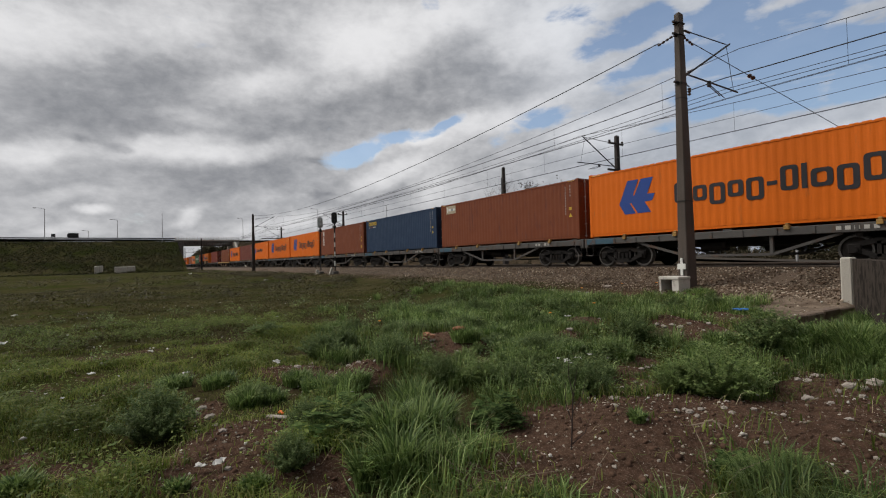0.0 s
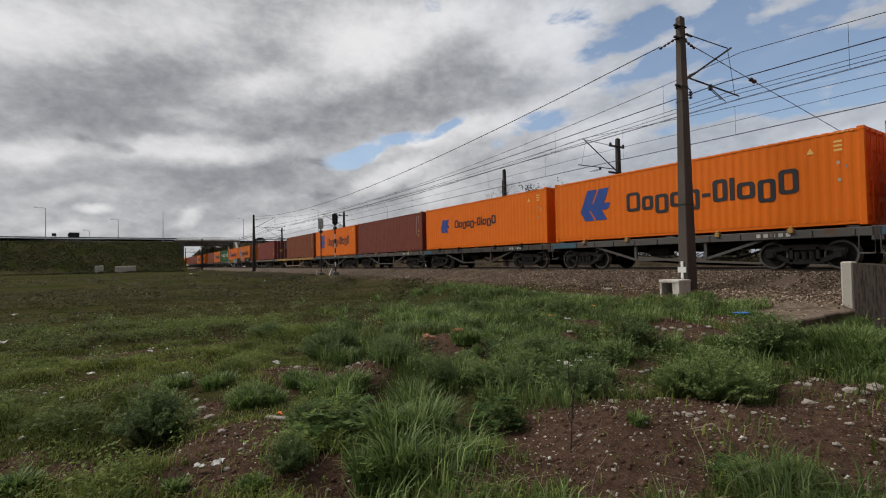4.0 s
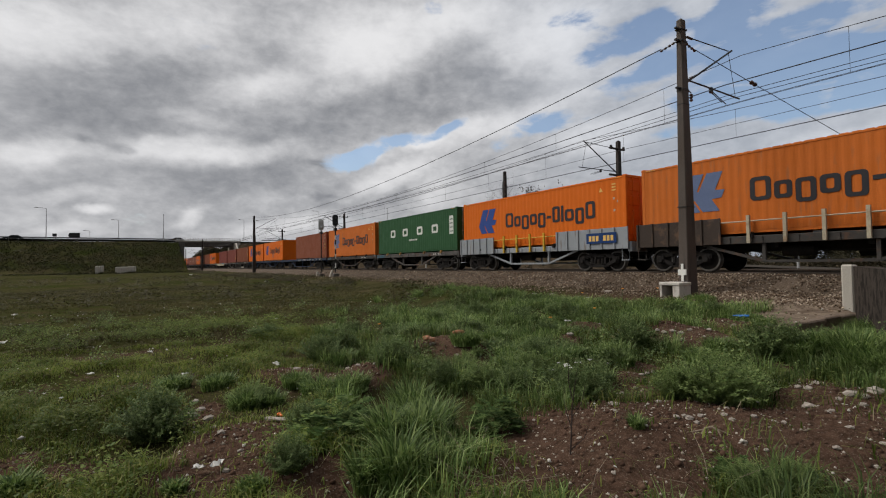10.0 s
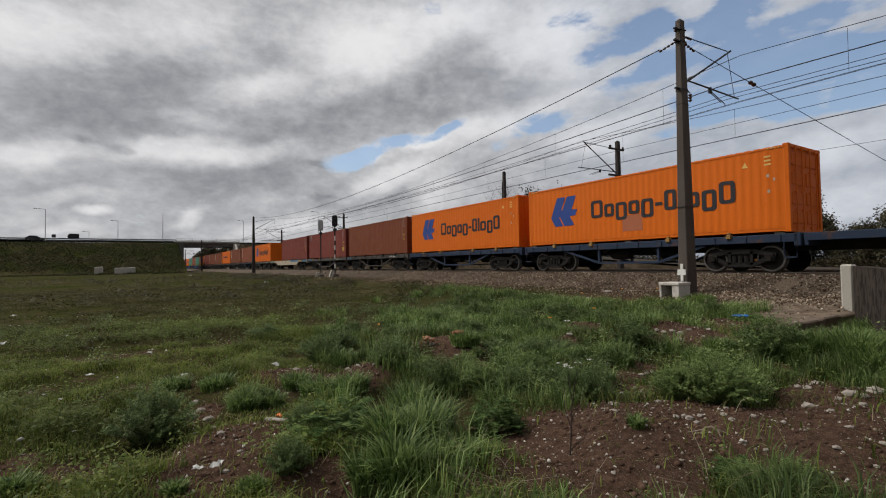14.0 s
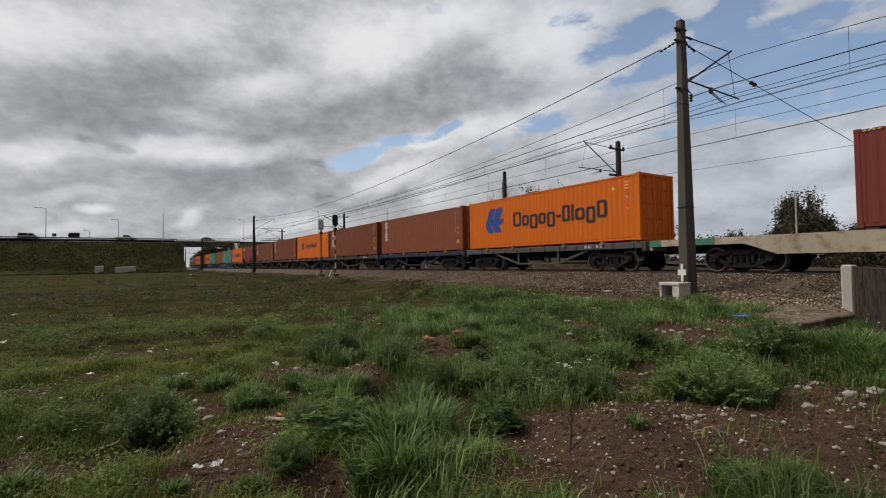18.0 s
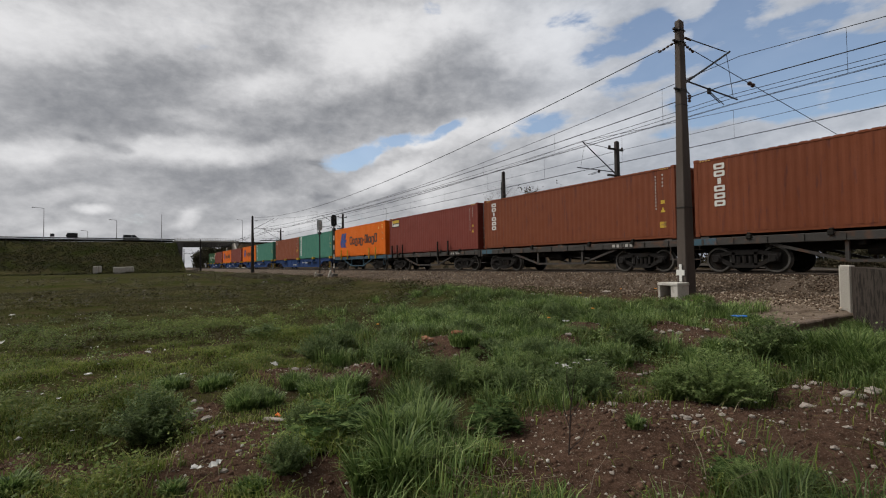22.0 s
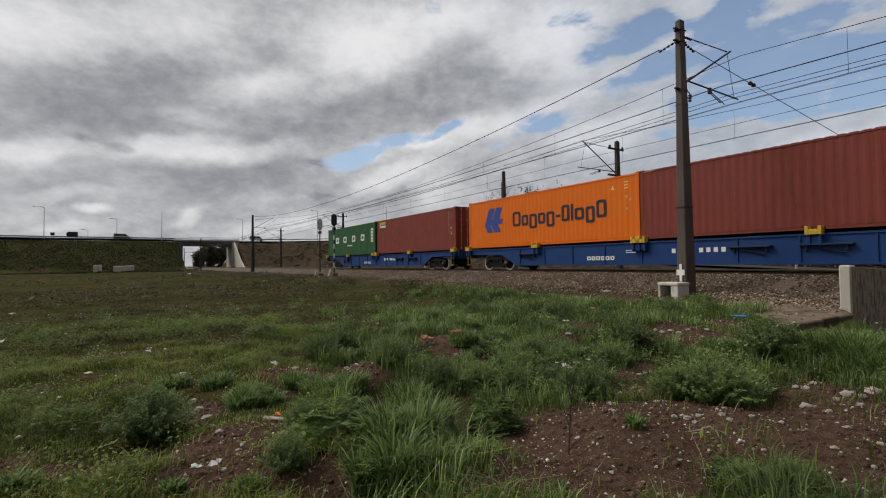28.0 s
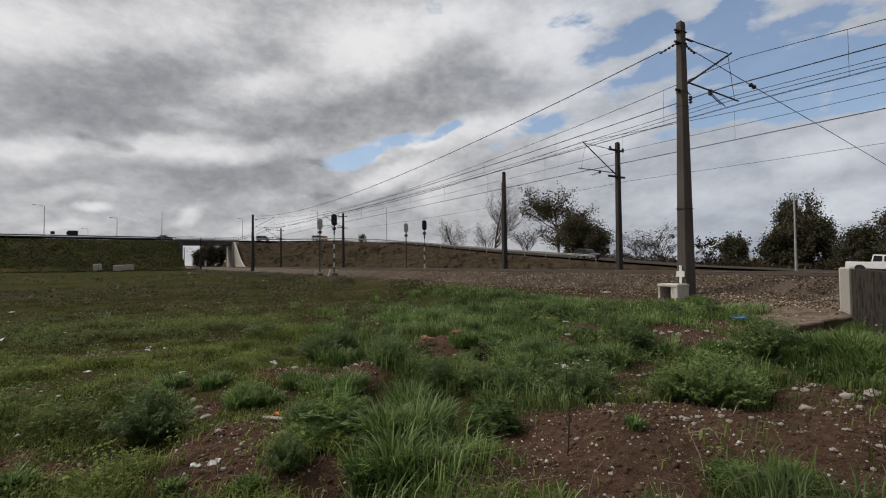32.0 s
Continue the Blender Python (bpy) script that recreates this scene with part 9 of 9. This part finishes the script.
# ---- vehicles on the road ----
M["car_white"] = surface("white_car_paint", (0.74, 0.74, 0.72), 0.25, vary=0.04, bump=0.0, spec=0.6)
M["car_orange"] = surface("orange_car_paint", (0.62, 0.24, 0.03), 0.4, vary=0.04, bump=0.0)
M["car_grey"] = surface("silver_car_paint", (0.40, 0.41, 0.42), 0.3, 0.4, vary=0.04, bump=0.0)
M["car_dark"] = surface("dark_car_paint", (0.03, 0.035, 0.04), 0.25, vary=0.04, bump=0.0, spec=0.6)
M["tyre"] = surface("tyre_rubber", (0.02, 0.02, 0.02), 0.85, vary=0.1, bump=0.1)


def profile_body(bm, pts, half, tuck):
    """A body from its side outline: (x, z) points, narrowed by `tuck` above the waist."""
    waist = 0.95
    ring = []
    for s in (-1, 1):
        ring.append([bm.verts.new((x, s * (half - (tuck * (z - waist) if z > waist else 0)), z)) for x, z in pts])
    a, b = ring
    bm.faces.new(a), bm.faces.new(list(reversed(b)))
    k = len(pts)
    for i in range(k):
        bm.faces.new((a[i], b[i], b[(i + 1) % k], a[(i + 1) % k]))
    bmesh.ops.recalc_face_normals(bm, faces=bm.faces)
    return bm


def vehicle(kind, paint, label):
    """Car, van or pickup; it faces +x and stands on z = 0."""
    c = thing({"pickup": "pickup_truck", "car": "car", "van": "van"}[kind], Matrix(), label, kind, "road vehicles")
    if kind == "pickup":
        low = [(-2.80, 0.47), (2.70, 0.44), (2.75, 0.80), (2.60, 0.95), (1.45, 1.08), (-2.80, 1.12)]
        cab = [(1.50, 1.06), (0.66, 1.76), (-0.80, 1.80), (-0.92, 1.10)]
        glass = [[(1.24, 1.18), (0.60, 1.67), (0.02, 1.69), (0.02, 1.18)], [(-0.12, 1.18), (-0.12, 1.69), (-0.72, 1.70), (-0.78, 1.18)]]
        axles = (-1.70, 1.55)
    elif kind == "van":
        low = [(-2.2, 0.4), (2.25, 0.4), (2.3, 0.85), (1.7, 1.05), (-2.25, 1.1)]
        cab = [(1.7, 1.05), (0.95, 1.85), (-2.1, 1.9), (-2.25, 1.1)]
        glass = [[(1.45, 1.15), (0.92, 1.72), (0.1, 1.75), (0.1, 1.15)], [(-0.05, 1.15), (-0.05, 1.75), (-1.95, 1.75), (-2.05, 1.15)]]
        axles = (-1.35, 1.4)
    else:
        low = [(-2.1, 0.4), (2.1, 0.38), (2.15, 0.68), (1.1, 0.9), (-2.1, 0.95)]
        cab = [(1.1, 0.88), (0.35, 1.42), (-1.1, 1.45), (-1.9, 0.94)]
        glass = [[(0.9, 0.95), (0.32, 1.36), (-0.3, 1.38), (-0.3, 0.95)], [(-0.4, 0.95), (-0.4, 1.38), (-1.05, 1.38), (-1.6, 0.98)]]
        axles = (-1.3, 1.35)
    bm = profile_body(bmesh.new(), low, 0.88, 0.1)
    bmesh.ops.bevel(bm, geom=list(bm.edges), offset=0.05, segments=2, affect="EDGES")
    part("body", bm, paint, c)
    if kind == "pickup":
        part("bed", boxes(((-2.7, -0.72, 1.08), (-1.05, 0.72, 1.14))), M["car_dark"], c)
    bm = profile_body(bmesh.new(), cab, 0.82, 0.16)
    bmesh.ops.bevel(bm, geom=list(bm.edges), offset=0.05, segments=2, affect="EDGES")
    cabin = part("cabin", bm, paint, c)
    for s in (-1, 1):
        for g in glass:
            bm = bmesh.new()
            k = [bm.verts.new((x, s * (0.845 - 0.16 * (z - 0.95)), z)) for x, z in g]
            bm.faces.new(k)
            bmesh.ops.solidify(bm, geom=bm.faces[:], thickness=0.03)
            part("window", bm, M["glass"], cabin)
    fx = cab[0]
    gx = cab[1]
    bm = bmesh.new()
    q = [bm.verts.new(p) for p in ((fx[0] - 0.03, -0.7, fx[1] + 0.06), (fx[0] - 0.03, 0.7, fx[1] + 0.06), (gx[0] + 0.08, 0.62, gx[1] - 0.07), (gx[0] + 0.08, -0.62, gx[1] - 0.07))]
    bm.faces.new(q)
    bmesh.ops.solidify(bm, geom=bm.faces[:], thickness=0.05)
    part("windscreen", bm, M["glass"], cabin)
    for x in axles:
        for s in (-1, 1):
            bm = bmesh.new()
            lathe(bm, [(-0.11, 0.22), (-0.10, 0.32), (-0.05, 0.34), (0.05, 0.34), (0.10, 0.32), (0.11, 0.22)], 16)
            bmesh.ops.recalc_face_normals(bm, faces=bm.faces)
            w = part("wheel", bm, M["tyre"], c)
            w.matrix_basis = pose(x, s * 0.80, 0.34)
            bm = bmesh.new()
            lathe(bm, [(-0.12, 0.19), (0.12, 0.19)], 12)
            part("rim", bm, M["car_dark" if kind == "pickup" else "galv"], w)
            if kind == "pickup":
                bm = bmesh.new()
                lathe(bm, [(-0.02, 0.0), (-0.02, 0.44), (0.02, 0.44), (0.02, 0.0)], 18)
                part("wheel_arch", bm, M["tyre"], c).matrix_basis = pose(x, s * 0.875, 0.40)
    for s in (-1, 1):
        part("headlight", boxes(((low[1][0] - 0.06, s * 0.62 - 0.15, 0.66), (low[1][0] + 0.03, s * 0.62 + 0.15, 0.8)), bevel=0.02), M["glass"], c)
    return c


# road by arc length, for the vehicles' ways
ARC = [0.0]
for a, b in zip(ROADLINE, ROADLINE[1:]):
    ARC.append(ARC[-1] + (Vector(b) - Vector(a)).length)


def on_road(s, lane, back=False):
    i = 0
    s = max(0.01, min(ARC[-1] - 0.01, s))
    while ARC[i + 1] < s:
        i += 1
    a, b = Vector(ROADLINE[i]), Vector(ROADLINE[i + 1])
    p = a + (b - a) * ((s - ARC[i]) / (ARC[i + 1] - ARC[i]))
    a2, b2 = Vector(ROADLINE[max(0, i - 2)]), Vector(ROADLINE[min(len(ROADLINE) - 1, i + 3)])
    d = (b2 - a2).normalized()
    n = Vector((d.y, -d.x, 0)).normalized()
    p = p + n * lane + Vector((0, 0, 0.03))
    yaw = math.degrees(math.atan2(d.y, d.x)) + (180 if back else 0)
    pitch = -math.degrees(math.asin(d.z)) * (-1 if back else 1)
    return Matrix.Translation(p) @ pose(0, 0, 0, 0, 0, yaw) @ pose(0, 0, 0, 0, pitch, 0)


def arc_at(x=None, y=None):
    """Arc length of the road point nearest to a place on it."""
    best = min(range(len(ROADLINE)), key=lambda i: (abs(ROADLINE[i][0] - x) + abs(ROADLINE[i][1] - y)))
    return ARC[best]


S_BRIDGE, S_PICKUP = arc_at(-178, 10), arc_at(-34, 60)
TRAFFIC = [
    (vehicle("pickup", M["car_white"], "white double-cab pickup truck driving on the road"), 31.3, S_PICKUP + 8.4, 15.1, 1.9, False),
    (vehicle("car", M["car_dark"], "dark car driving on the embankment road"), 6.0, S_BRIDGE + 4, -11.0, -1.9, True),
    (vehicle("car", M["car_grey"], "silver car driving on the embankment road"), 10.0, S_BRIDGE + 0.5, -13.0, -1.9, True),
    (vehicle("car", M["car_dark"], "dark car driving on the embankment road"), 17.0, S_BRIDGE - 1.5, 11.0, 1.9, False),
    (vehicle("van", M["car_grey"], "silver van driving on the embankment road"), 21.0, S_BRIDGE - 17.5, 6.2, 1.9, False),
    (vehicle("van", M["car_grey"], "silver van driving on the embankment road"), 29.5, S_BRIDGE + 2.0, 10.5, 1.9, False),
    (vehicle("van", M["car_orange"], "orange van driving on the embankment road"), 31.2, S_BRIDGE + 54.3, -7.5, -1.9, True),
    (vehicle("car", M["car_white"], "white car driving on the embankment road"), 31.0, S_BRIDGE - 13.5, 11.0, 1.9, False),
]


# ---- what moves ----
def motions():
    for ob, x, z in ROLLING:
        walk(ob, [(t, pose(train_x(x, t), TRACK_Y, z)) for t in range(33)])
        # wheels turn while their wagon is near enough for it to show
        if z == 0.0:
            for w in [o for o in ob.children_recursive if o.name.startswith("wheelset")]:
                at = w.matrix_basis.translation.copy()
                near = [k for k in range(0, 961) if -34.0 < train_x(x, k / 30) + w.parent.matrix_basis.translation.x < 4.0]
                if not near:
                    continue
                first = train_x(0.0, near[0] / 30)
                rows = [(k / 30, Matrix.Translation(at) @ Matrix.Rotation((train_x(0.0, k / 30) - first) / WHEEL_R, 4, "Y")) for k in near]
                walk(w, ([(0.0, rows[0][1])] if near[0] > 0 else []) + rows + ([(32.0, rows[-1][1])] if near[-1] < 960 else []))
    for ob, t0, s0, v, lane, back in TRAFFIC:
        walk(ob, [(t * 0.5, on_road(s0 + v * (t * 0.5 - t0), lane, back)) for t in range(65)])
        # the pickup's wheels turn while it is in view
        if ob.name.startswith("pickup"):
            for w in [o for o in ob.children if o.name.startswith("wheel")]:
                at = w.matrix_basis.translation.copy()
                rows = [(k / 30, Matrix.Translation(at) @ Matrix.Rotation((k - 885) / 30 * v / 0.34, 4, "Y")) for k in range(885, 961)]
                walk(w, [(0.0, rows[0][1])] + rows)


motions()
